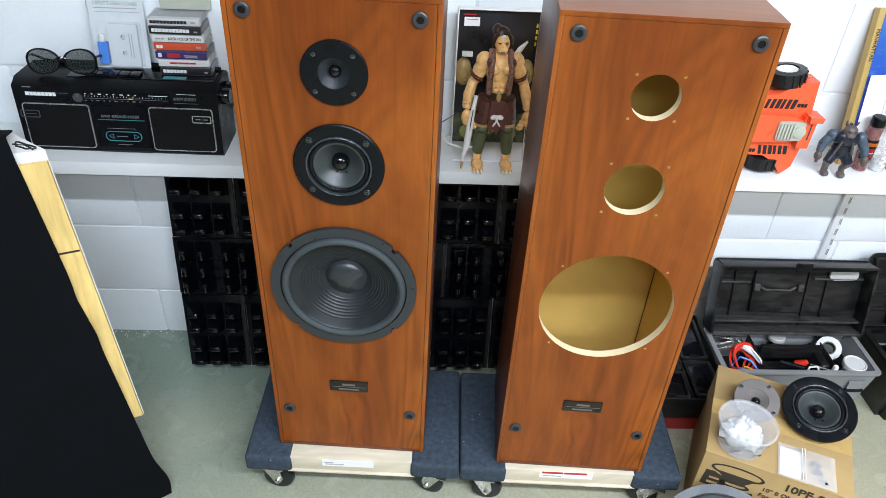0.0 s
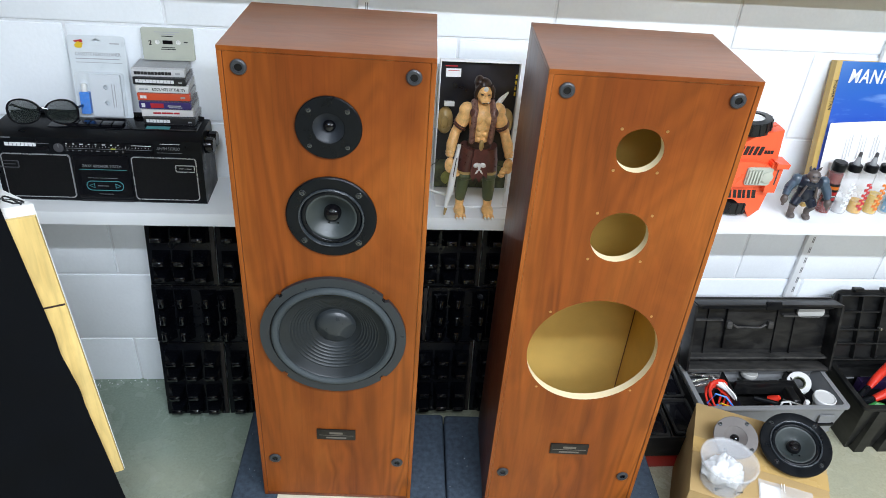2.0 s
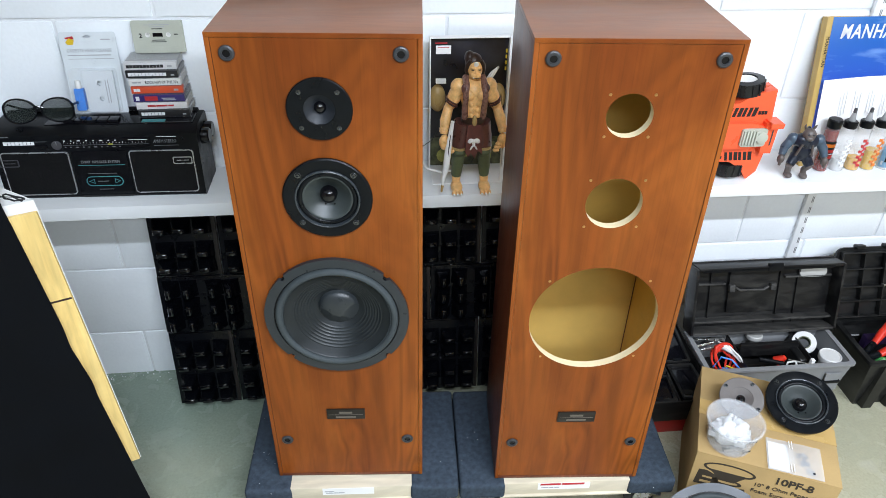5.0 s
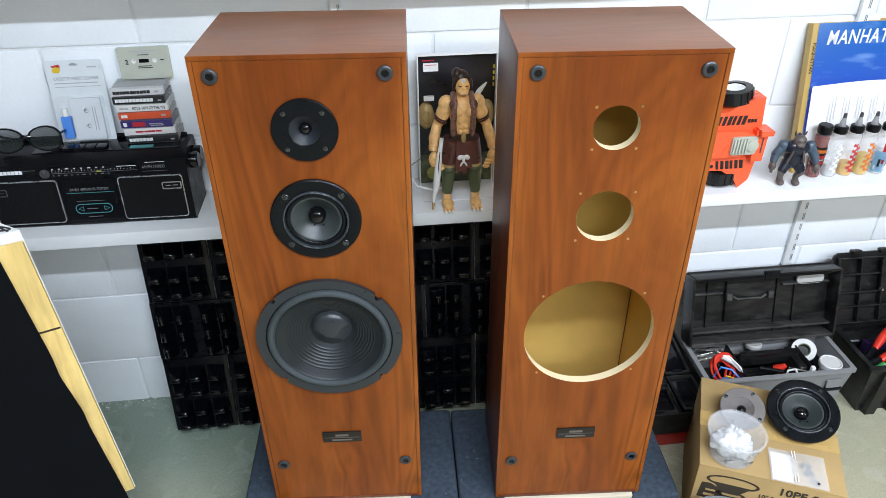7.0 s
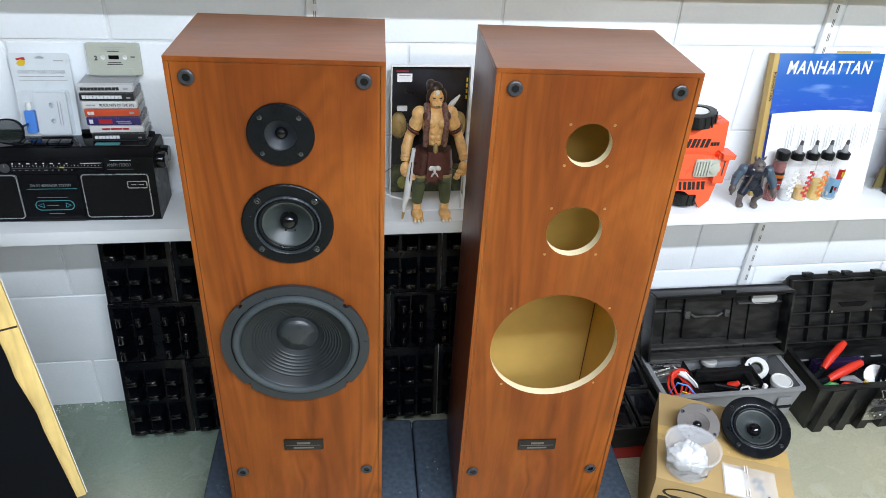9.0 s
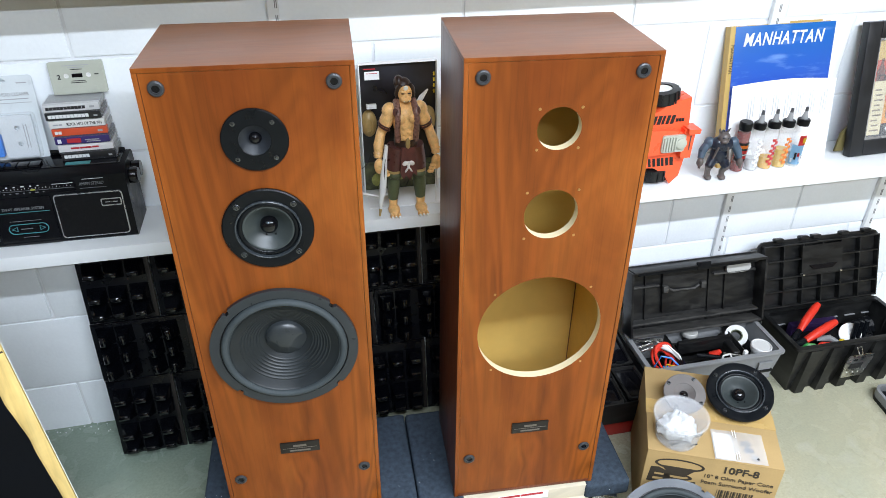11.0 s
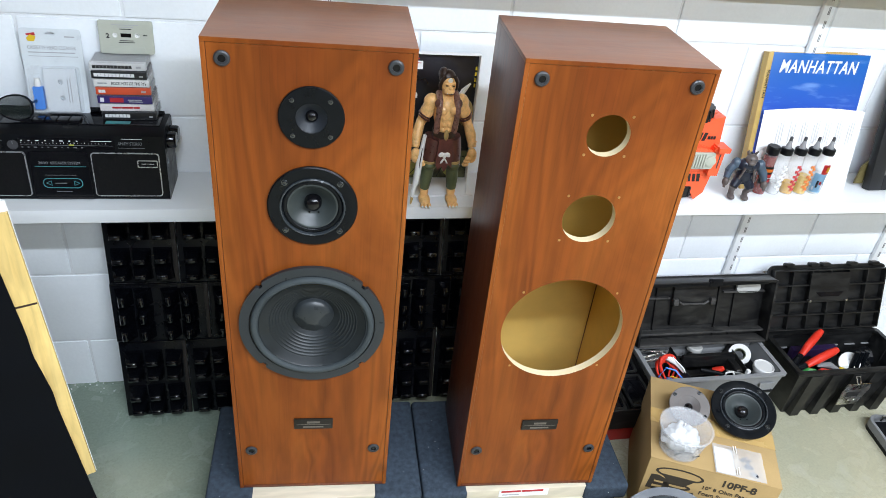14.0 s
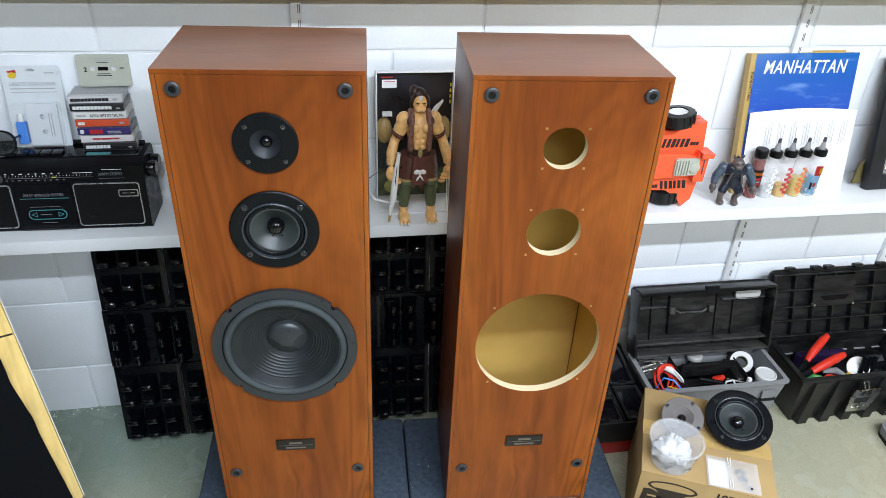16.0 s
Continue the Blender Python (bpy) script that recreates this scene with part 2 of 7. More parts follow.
def text_mesh(words, size, depth=0.0006, align="CENTER", shear=0.0, bold=0.0, squeeze=1.0, spacing=1.0):
    """Lettering as a bmesh in the xz plane, facing -y, its baseline at z = 0."""
    cu = bpy.data.curves.new("lettering", "FONT")
    cu.body, cu.size, cu.extrude, cu.align_x, cu.shear, cu.offset, cu.resolution_u = words, size, depth, align, shear, bold, 3
    cu.space_character = spacing
    ob = bpy.data.objects.new("lettering", cu)
    scene.collection.objects.link(ob)
    me = ob.to_mesh()
    bm = bmesh.new()
    bm.from_mesh(me)
    ob.to_mesh_clear()
    bpy.data.objects.remove(ob)
    bpy.data.curves.remove(cu)
    bmesh.ops.transform(bm, matrix=FACE @ Matrix.Diagonal((squeeze, 1, 1, 1)), verts=bm.verts)
    return bm


# ---------------------------------------------------------------- the room
WALL_Y, SHELF_Y, SHELF_Z, UPPER_Z = 0.485, 0.313, 0.633, 1.175
X0, X1, Y0, TOP = -2.2, 4.2, -5.0, 2.7



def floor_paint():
    """Worn painted concrete with scuffs, fine grit and uneven gloss; tone runs from darker sage green at the back left
    to beige at the front right, broken by large patches.
    """
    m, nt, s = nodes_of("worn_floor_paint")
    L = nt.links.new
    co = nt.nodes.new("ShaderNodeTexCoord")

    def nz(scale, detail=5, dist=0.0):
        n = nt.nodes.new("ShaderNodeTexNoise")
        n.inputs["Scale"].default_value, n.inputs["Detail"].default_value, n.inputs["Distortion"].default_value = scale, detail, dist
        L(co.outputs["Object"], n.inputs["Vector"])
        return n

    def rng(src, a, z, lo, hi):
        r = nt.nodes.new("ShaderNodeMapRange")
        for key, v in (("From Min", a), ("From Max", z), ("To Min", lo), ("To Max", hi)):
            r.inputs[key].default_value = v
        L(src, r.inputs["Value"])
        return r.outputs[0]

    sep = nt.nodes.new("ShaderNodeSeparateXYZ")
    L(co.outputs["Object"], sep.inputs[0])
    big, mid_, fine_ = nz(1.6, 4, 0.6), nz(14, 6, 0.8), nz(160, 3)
    # tone axis: darker green at the back left, paler beige at the front right
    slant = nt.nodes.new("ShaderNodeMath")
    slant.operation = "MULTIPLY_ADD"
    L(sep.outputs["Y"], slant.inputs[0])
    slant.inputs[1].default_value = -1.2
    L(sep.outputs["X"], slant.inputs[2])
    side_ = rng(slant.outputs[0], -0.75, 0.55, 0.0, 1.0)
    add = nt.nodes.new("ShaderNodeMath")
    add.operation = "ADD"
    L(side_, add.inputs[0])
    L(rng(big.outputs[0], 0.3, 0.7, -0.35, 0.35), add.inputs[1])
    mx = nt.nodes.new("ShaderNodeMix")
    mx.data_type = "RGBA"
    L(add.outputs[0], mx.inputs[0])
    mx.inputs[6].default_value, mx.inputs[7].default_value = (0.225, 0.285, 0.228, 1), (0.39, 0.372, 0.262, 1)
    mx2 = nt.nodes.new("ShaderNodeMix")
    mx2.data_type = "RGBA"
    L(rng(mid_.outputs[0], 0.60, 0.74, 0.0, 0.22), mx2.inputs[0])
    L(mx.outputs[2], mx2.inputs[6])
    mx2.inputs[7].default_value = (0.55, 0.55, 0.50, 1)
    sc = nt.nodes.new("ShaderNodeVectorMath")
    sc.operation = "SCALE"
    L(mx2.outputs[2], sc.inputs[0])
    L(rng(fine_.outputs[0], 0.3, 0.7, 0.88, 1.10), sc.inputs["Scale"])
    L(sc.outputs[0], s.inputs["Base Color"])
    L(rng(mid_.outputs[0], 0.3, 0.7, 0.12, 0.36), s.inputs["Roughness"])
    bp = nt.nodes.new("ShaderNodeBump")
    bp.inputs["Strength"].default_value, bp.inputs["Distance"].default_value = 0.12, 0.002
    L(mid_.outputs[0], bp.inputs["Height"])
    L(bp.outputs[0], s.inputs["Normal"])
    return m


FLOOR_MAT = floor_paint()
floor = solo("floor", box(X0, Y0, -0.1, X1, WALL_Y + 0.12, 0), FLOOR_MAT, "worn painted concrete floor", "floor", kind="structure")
# ceiling and three walls are out of view, added to shape bounced light
solo("ceiling", box(X0, Y0, TOP, X1, WALL_Y + 0.12, TOP + 0.1), UNSEEN_CEILING, "unseen grey ceiling added over the workshop", "ceiling", kind="structure")
solo("wall_south", box(X0, Y0 - 0.1, 0, X1, Y0, TOP), UNSEEN_WALL, "unseen dark wall added behind the camera", "wall", kind="structure")
solo("wall_west", box(X0 - 0.1, Y0 - 0.1, 0, X0, WALL_Y + 0.12, TOP), UNSEEN_WALL, "unseen dark side wall added to the workshop", "wall", kind="structure")
solo("wall_east", box(X1, Y0 - 0.1, 0, X1 + 0.1, WALL_Y + 0.12, TOP), UNSEEN_WALL, "unseen dark side wall added to the workshop", "wall", kind="structure")
wall_north = solo("wall_north", box(X0, WALL_Y + 0.004, 0, X1, WALL_Y + 0.12, TOP), MORTAR, "white painted concrete block wall", "wall", kind="structure")

# ---------------------------------------------------------------- loudspeakers
CAB_W, CAB_H, CAB_D, YAW = 0.311, 0.971, 0.232, -4.1
TW_Z, MID_Z, WOOF_Z, MID_X = 0.856, 0.701, 0.452, 0.1555
T = 0.0075


def screw(parent, x, z, y, r, material=BLACK_SATIN):
    bm = lathe([(0, 0.0025), (r * 0.45, 0.0025), (r * 0.5, 0.001), (r * 0.6, 0.0028), (r * 0.9, 0.0022), (r, 0.0)], 14, at_face(x, z, y))
    return part("screw", bm, material, parent)


SOCKET = mat("grey_socket_plastic", (0.034, 0.036, 0.040), 0.4, vary=0.1, bump=0.03)


def socket(parent, x, z):
    cup = part("grille_socket", lathe([(0.0055, -0.006), (0.0058, 0.0032), (0.0095, 0.0036), (0.0115, 0.0022), (0.0120, 0.0)], 28, at_face(x, z)), SOCKET, parent, "round grey grille socket")
    part("socket_hole", lathe([(0.0, 0.0012), (0.0068, 0.0012), (0.0072, 0.0038)], 20, at_face(x, z)), BLACK_GLOSS, cup)
    return cup


def cabinet(m, label, holes):
    c = thing("floor_loudspeaker", m, label, "loudspeaker", "pair of tower loudspeakers")
    z = 0.0
    for name, bm, look_ in (("side_panel", box(0, 0, z, T, CAB_D, CAB_H - T, 0.0008), VENEER_SHADED), ("side_panel", box(CAB_W - T, 0, z, CAB_W, CAB_D, CAB_H - T, 0.0008), VENEER_SHADED),
                            ("top_panel", box(0, 0, CAB_H - T, CAB_W, CAB_D, CAB_H, 0.0008), VENEER_TOP_HAZED)):
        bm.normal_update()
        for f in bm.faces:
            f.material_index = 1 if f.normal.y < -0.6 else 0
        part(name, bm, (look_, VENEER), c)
    part("bottom_panel", box(T, 0, z, CAB_W - T, CAB_D, z + T, 0.0012), VENEER_SHADED, c)
    part("back_panel", box(T, CAB_D - 0.014, z + T, CAB_W - T, CAB_D - 0.002, CAB_H - T), MDF, c)
    loops = [ring_of(MID_X, hz, r, 72) for hz, r in holes]
    bm = plate(rect(T + 0.0005, T + 0.0005, CAB_W - T - 0.0005, CAB_H - T - 0.0005), loops, 0.016)
    bmesh.ops.translate(bm, vec=(0, 0.0014, 0), verts=bm.verts)
    for f in bm.faces:
        f.material_index = 0 if abs(f.normal.y) > 0.5 and f.calc_center_median().y < 0.008 else 1
    baffle = part("baffle", bm, (VENEER, MDF_EDGE), c, "walnut veneered front baffle", angle=50)
    # lining of the chamber
    part("lining", box(T, 0.0175, T, T + 0.002, CAB_D - 0.015, CAB_H - T), MDF, c)
    part("lining", box(CAB_W - T - 0.002, 0.0175, T, CAB_W - T, CAB_D - 0.015, CAB_H - T), MDF, c)
    part("lining", box(T + 0.003, 0.0175, T, CAB_W - T - 0.003, CAB_D - 0.015, T + 0.002), MDF, c)
    # narrow dark strip in the back right corner of the chamber
    part("corner_strip", box(CAB_W - T - 0.0040, CAB_D - 0.0170, T + 0.003, CAB_W - T - 0.0025, CAB_D - 0.0155, CAB_H - T), VENEER_SHADED, c, "thin dark strip down the inner corner")
    for x in (0.0295, 0.2795):
        for zz in (0.117, 0.941):
            socket(c, x, zz)
    b = part("badge", box(MID_X - 0.0385, -0.0022, 0.180, MID_X + 0.0385, 0.0014, 0.2075, 0.0008), BADGE, c, "small dark metal badge")
    part("badge_bar", box(MID_X - 0.013, -0.0030, 0.1965, MID_X + 0.013, -0.0020, 0.2015), BADGE_INK, b)
    part("badge_line", box(MID_X - 0.034, -0.0028, 0.1925, MID_X + 0.034, -0.0020, 0.1932), BADGE_INK, b)
    part("badge_bar", box(MID_X - 0.020, -0.0030, 0.1845, MID_X + 0.020, -0.0020, 0.1880), BADGE_INK, b)
    return c, baffle


BADGE = mat("dark_badge_metal", (0.030, 0.026, 0.022), 0.4, 0.6, vary=0.15, bump=0.03)
BADGE_INK = mat("badge_print", (0.13, 0.112, 0.09), 0.5, vary=0.1, bump=0.02)


def notch_plate(r, n, notches, half, deep, depth):
    """A round plate whose rim is cut in at the given angles."""
    out = []
    for k in range(n):
        a = 2 * math.pi * k / n
        cut = any(abs((a - b + math.pi) % (2 * math.pi) - math.pi) < half for b in notches)
        out.append(((r - deep if cut else r) * math.cos(a), (r - deep if cut else r) * math.sin(a)))
    return out


DENTS = ((-24, 0.014, 0.62), (-66, 0.016, 0.55), (-104, 0.015, 0.50), (-146, 0.017, 0.60))


def woofer(parent, m, name="woofer", rim=None, label="black ten-inch woofer"):
    """A ten-inch woofer about the local z axis, facing +z, its rim standing on z = 0."""
    R = 0.1305
    cuts = [radians(45 + 90 * k) for k in range(4)]
    bm = plate(notch_plate(R, 240, cuts, 0.030, 0.007, 0.008), [ring_of(0, 0, 0.1135, 120)], -0.008)
    bmesh.ops.transform(bm, matrix=m @ FACE.inverted(), verts=bm.verts)
    w = part(name, bm, rim or RIM, parent, label, angle=25)
    part("mounting_ring", lathe([(0.1245, -0.001), (0.1245, 0.004), (0.113, 0.004), (0.113, -0.001)], 72, m, closed=True), BLACK_SATIN, w)
    for a in cuts:
        bm = lathe([(0, 0.0025), (0.0019, 0.0025), (0.0021, 0.001), (0.0025, 0.0028), (0.0038, 0.0022), (0.0042, 0.0)], 14, m @ Matrix.Translation((0.1235 * math.cos(a), 0.1235 * math.sin(a), 0.004)))
        part("screw", bm, BLACK_SATIN, w)
    part("gasket_gap", lathe([(0.1142, 0.0055), (0.1085, 0.0052)], 96, m), BLACK_PLASTIC, w)
    roll = [(0.1112, 0.0050)]
    roll += [(0.1046 + 0.0064 * math.cos(math.pi * k / 12), 0.0072 + 0.0072 * math.sin(math.pi * k / 12)) for k in range(13)]
    roll += [(0.0968, 0.0072), (0.0945, 0.005)]
    part("surround", lathe(roll, 96, m), FOAM_ROLL, w, "rolled grey foam surround")
    cone = [(0.0965, 0.0085)]
    for k in range(91):
        u = k / 90
        r = 0.0955 - 0.058 * u
        h = 0.0070 - 0.036 * u ** 0.95
        if 0.26 <= u <= 0.88:
            h += 0.0010 * max(0.0, math.sin((u - 0.26) * 2 * math.pi * 11.3))
        cone.append((r, h))
    cone.append((0.030, -0.034))
    part("cone", lathe(cone, 96, m), CONE, w, "ribbed dark grey paper cone", angle=80)
    cap = [(0.0375, -0.0295), (0.0365, -0.0275)] + [(0.036 * math.cos(math.pi / 2 * k / 16), -0.0275 + 0.015 * math.sin(math.pi / 2 * k / 16)) for k in range(1, 16)] + [(0, -0.0125)]
    bm = lathe(cap, 72)
    for v in bm.verts:
        # pressed-in facets with creases between them
        for turn_, start, slope in DENTS:
            reach = v.co.x * math.cos(radians(turn_)) + v.co.y * math.sin(radians(turn_))
            v.co.z = min(v.co.z, max(-0.0295, -0.0150 - slope * (reach - start)))
    bmesh.ops.transform(bm, matrix=m, verts=bm.verts)
    part("dust_cap", bm, CONE_CAP, w, "domed grey dust cap", angle=60)
    return w


FOAM_ROLL = mat("grey_foam_surround", (0.046, 0.056, 0.060), 0.62, vary=0.22, scale=26, fine=400, bump=0.12, spec=0.25)
TRIM_GREY = mat("satin_grey_trim", (0.030, 0.036, 0.041), 0.24, vary=0.1, scale=60, bump=0.02)
RIM = mat("grey_stamped_rim", (0.020, 0.0245, 0.029), 0.36, vary=0.15, scale=40, fine=400, bump=0.05)
CONE_CAP = mat("grey_dust_cap", (0.026, 0.031, 0.034), 0.36, vary=0.15, scale=40, fine=300, bump=0.08)
SCREW_DARK = mat("dark_plated_screw", (0.11, 0.117, 0.125), 0.24, 0.9, vary=0.15, scale=90, bump=0.03)
HORN = mat("matt_black_horn", (0.016, 0.019, 0.024), 0.42, vary=0.15, scale=60, bump=0.05, spec=0.3)
DOME = mat("silk_dome_black", (0.003, 0.003, 0.004), 0.07, vary=0.1, bump=0.0, rough_vary=0.02)


def mid_driver(parent, name, m, R=0.0730, label="black midrange driver"):
    """A midrange driver with four screws, about the local z axis, facing +z."""
    d = part(name, lathe([(R, 0.0), (R, 0.0035), (R - 0.002, 0.0052), (0.0540, 0.0054), (0.0530, 0.0050)], 72, m), BLACK_SATIN, parent, label)
    part("trim_ring", lathe([(0.0536, 0.0050), (0.0530, 0.0078), (0.0516, 0.0086), (0.0502, 0.0078), (0.0492, 0.0030)], 72, m), TRIM_GREY, d, "raised satin grey ring")
    roll = [(0.0498, 0.0030)] + [(0.0452 + 0.0040 * math.cos(math.pi * k / 8), 0.0016 + 0.0032 * math.sin(math.pi * k / 8)) for k in range(9)]
    part("surround", lathe(roll, 64, m), BLACK_SATIN, d)
    part("cone", lathe([(0.0414, 0.0020), (0.0400, 0.0024), (0.0375, 0.0010), (0.030, -0.007), (0.020, -0.0150), (0.012, -0.020)], 64, m), CONE_MID, d, "smooth grey cone", angle=60)
    part("dust_cap", lathe([(0.0145, -0.0165), (0.0142, -0.0095), (0.0125, -0.0045), (0.009, -0.0012), (0.0045, 0.0005), (0, 0.0010)], 40, m), DOME, d, "shiny black dust cap", angle=60)
    for k in range(4):
        a = radians(45 + 90 * k)
        bm = lathe([(0, 0.0012), (0.0017, 0.0012), (0.0021, 0.0032), (0.0036, 0.0030), (0.0042, 0.0006), (0.0050, 0.0006), (0.0056, 0.0)], 18, m @ Matrix.Translation((0.0625 * math.cos(a), 0.0625 * math.sin(a), 0.005)))
        part("screw", bm, SCREW_DARK, d)
    for dx in (-0.006, 0.009):
        part("lead_eyelet", lathe([(0, 0.0012), (0.0013, 0.001), (0.0016, 0)], 10, m @ Matrix.Translation((dx, -0.0185, -0.0128))), BLACK_GLOSS, d)
    return d


def tweeter(parent, name, m, plate_mat, label="black dome tweeter", R=0.0502):
    d = part(name, lathe([(R, 0.0), (R, 0.003), (R - 0.0012, 0.0042), (0.0245, 0.0046), (0.0238, 0.0040), (0.0236, 0.0030)], 64, m), plate_mat, parent, label)
    part("horn", lathe([(0.0238, 0.0032), (0.0185, 0.0), (0.0135, -0.0042), (0.0095, -0.0068)], 56, m), HORN if plate_mat is BLACK_SATIN else plate_mat, d)
    part("dome", lathe([(0.0098, -0.0078), (0.0092, -0.004), (0.007, -0.0005), (0.0035, 0.0015), (0, 0.002)], 36, m), DOME, d, "small shiny dome", angle=60)
    for k in range(4):
        a = radians(45 + 90 * k)
        bm = lathe([(0, 0.001), (0.0015, 0.001), (0.0018, 0.0028), (0.0038, 0.0025), (0.0044, 0.0)], 14, m @ Matrix.Translation((0.0405 * math.cos(a), 0.0405 * math.sin(a), 0.004)))
        part("screw", bm, SCREW_DARK, d)
    return d


left, _ = cabinet(pose(0, 0, 0.125, 0, 0, YAW), "walnut veneered tower loudspeaker with three drivers on a dolly", [(WOOF_Z, 0.1215), (MID_Z, 0.0520), (TW_Z, 0.0280)])
woofer(left, at_face(MID_X, WOOF_Z))
mid_driver(left, "midrange_driver", at_face(MID_X + 0.001, MID_Z))
tweeter(left, "tweeter", at_face(MID_X, TW_Z), BLACK_SATIN)

HOLES = [(0.449, 0.1185), (0.697, 0.0470), (0.852, 0.0362)]
right, _ = cabinet(pose(0.467, -0.047, 0.125, 0, 0, YAW), "walnut veneered tower loudspeaker cabinet with three empty driver holes", HOLES)
for hz, r, k in ((0.449, 0.1265, 4), (0.697, 0.0625, 4), (0.852, 0.0485, 4)):
    for i in range(k):
        a = radians(45 + 90 * i)
        part("screw_hole", lathe([(0, 0.0006), (0.0012, 0.0006), (0.0024, 0.0004), (0.0026, 0)], 12, at_face(MID_X + r * math.cos(a), hz + r * math.sin(a), 0.0012)), BRASS, right)
# ---------------------------------------------------------------- more materials
ORANGE = mat("orange_red_plastic", (0.90, 0.115, 0.040), 0.32, vary=0.06, scale=20, bump=0.03)
WHITE_PLASTIC = mat("white_plastic", (0.78, 0.78, 0.76), 0.4, vary=0.05, scale=25, bump=0.05)
PAPER = mat("white_paper", (0.82, 0.82, 0.82), 0.75, vary=0.03, scale=12, fine=400, bump=0.06)
INK = mat("black_ink", (0.012, 0.012, 0.013), 0.55, vary=0.1, bump=0.0)
WHITE_INK = mat("white_ink", (0.78, 0.79, 0.80), 0.5, vary=0.05, bump=0.0)
DULL_INK = mat("dull_silver_ink", (0.17, 0.18, 0.19), 0.5, vary=0.08, bump=0.0)
GREY_INK = mat("grey_ink", (0.38, 0.39, 0.41), 0.55, vary=0.08, bump=0.0)
TEAL_INK = mat("teal_ink", (0.05, 0.23, 0.25), 0.45, vary=0.08, bump=0.0)
SILVER = mat("silver_trim", (0.55, 0.56, 0.57), 0.3, 0.7, vary=0.1, bump=0.03)
DARK_PRINT = mat("dark_grey_print", (0.05, 0.05, 0.055), 0.5, vary=0.1, bump=0.0)
BLACK_GRILLE = mat("black_speaker_cloth", (0.0035, 0.0035, 0.004), 0.6, vary=0.25, scale=200, fine=900, bump=0.2, spec=0.2)
BLACK_CLOTH = mat("black_cloth", (0.0030, 0.0036, 0.0048), 0.9, vary=0.35, scale=14, fine=700, bump=0.25, spec=0.10)
PINE = wood("yellow_pine_ply", (0.72, 0.50, 0.17), (0.79, 0.58, 0.22), (0.82, 0.63, 0.29), 0.5, along="z", freq=9, figure=0.5)
CARPET = mat("blue_grey_carpet", (0.045, 0.060, 0.080), 0.95, vary=0.35, scale=90, fine=900, bump=0.9, spec=0.1)
CREAM_WOOD = wood("pale_planed_wood", (0.64, 0.57, 0.43), (0.67, 0.60, 0.46), (0.70, 0.64, 0.51), 0.55, along="x", freq=10, figure=0.15)
RED_PRINT = mat("red_print", (0.45, 0.02, 0.03), 0.5, vary=0.08, bump=0.0)
CARD = mat("brown_cardboard", (0.40, 0.272, 0.118), 0.8, vary=0.10, scale=14, fine=260, bump=0.18, spec=0.25)
CARD_INK = mat("dark_carton_print", (0.035, 0.026, 0.016), 0.7, vary=0.15, bump=0.0)
TAPE = mat("clear_brown_tape", (0.50, 0.33, 0.12), 0.25, vary=0.06, bump=0.03)
GREY_BOX = mat("grey_toolbox_plastic", (0.20, 0.205, 0.21), 0.5, vary=0.15, scale=20, fine=300, bump=0.12)


def dusty(name, clean, dust, rough, scale, lo, hi):
    """Dark plastic with patches of pale dust wiped in streaks."""
    m, nt, b = nodes_of(name)
    L = nt.links.new
    co = nt.nodes.new("ShaderNodeTexCoord")
    mp = nt.nodes.new("ShaderNodeMapping")
    mp.inputs["Scale"].default_value = (0.6, 1.0, 1.6)
    L(co.outputs["Object"], mp.inputs[0])
    n = nt.nodes.new("ShaderNodeTexNoise")
    n.inputs["Scale"].default_value, n.inputs["Detail"].default_value, n.inputs["Roughness"].default_value, n.inputs["Distortion"].default_value = scale, 8, 0.62, 0.8
    L(mp.outputs[0], n.inputs["Vector"])
    r = nt.nodes.new("ShaderNodeValToRGB")
    r.color_ramp.elements[0].position, r.color_ramp.elements[0].color = lo, (*clean, 1)
    r.color_ramp.elements[1].position, r.color_ramp.elements[1].color = hi, (*dust, 1)
    L(n.outputs[0], r.inputs[0])
    L(r.outputs[0], b.inputs["Base Color"])
    b.inputs["Roughness"].default_value, b.inputs["Specular IOR Level"].default_value = rough, 0.35
    bp = nt.nodes.new("ShaderNodeBump")
    bp.inputs["Strength"].default_value, bp.inputs["Distance"].default_value = 0.15, 0.001
    L(n.outputs[0], bp.inputs["Height"])
    L(bp.outputs[0], b.inputs["Normal"])
    return m


DUSTY_BLACK = dusty("dusty_black_plastic", (0.006, 0.006, 0.0065), (0.040, 0.039, 0.036), 0.34, 16, 0.45, 0.78)
DUST_GREY = dusty("dusty_grey_plastic", (0.014, 0.014, 0.014), (0.085, 0.082, 0.076), 0.5, 30, 0.35, 0.75)
RED_GRIP = mat("red_rubber_grip", (0.62, 0.030, 0.014), 0.42, vary=0.08, bump=0.05)
RED_TRAY = mat("dark_red_plastic", (0.30, 0.018, 0.014), 0.4, vary=0.12, bump=0.05)
BLUE = mat("blue_plastic", (0.02, 0.22, 0.75), 0.35, vary=0.08, bump=0.03)
GREEN = mat("green_plastic", (0.03, 0.22, 0.05), 0.4, vary=0.08, bump=0.03)
YELLOW = mat("yellow_plastic", (0.72, 0.50, 0.03), 0.4, vary=0.08, bump=0.03)
TAN = mat("tan_plastic_skin", (0.84, 0.49, 0.19), 0.36, vary=0.30, scale=70, bump=0.2)
MAROON = mat("maroon_plastic", (0.105, 0.030, 0.024), 0.36, vary=0.35, scale=60, bump=0.1)
OLIVE = mat("olive_plastic", (0.085, 0.10, 0.045), 0.5, vary=0.25, scale=50, bump=0.1)
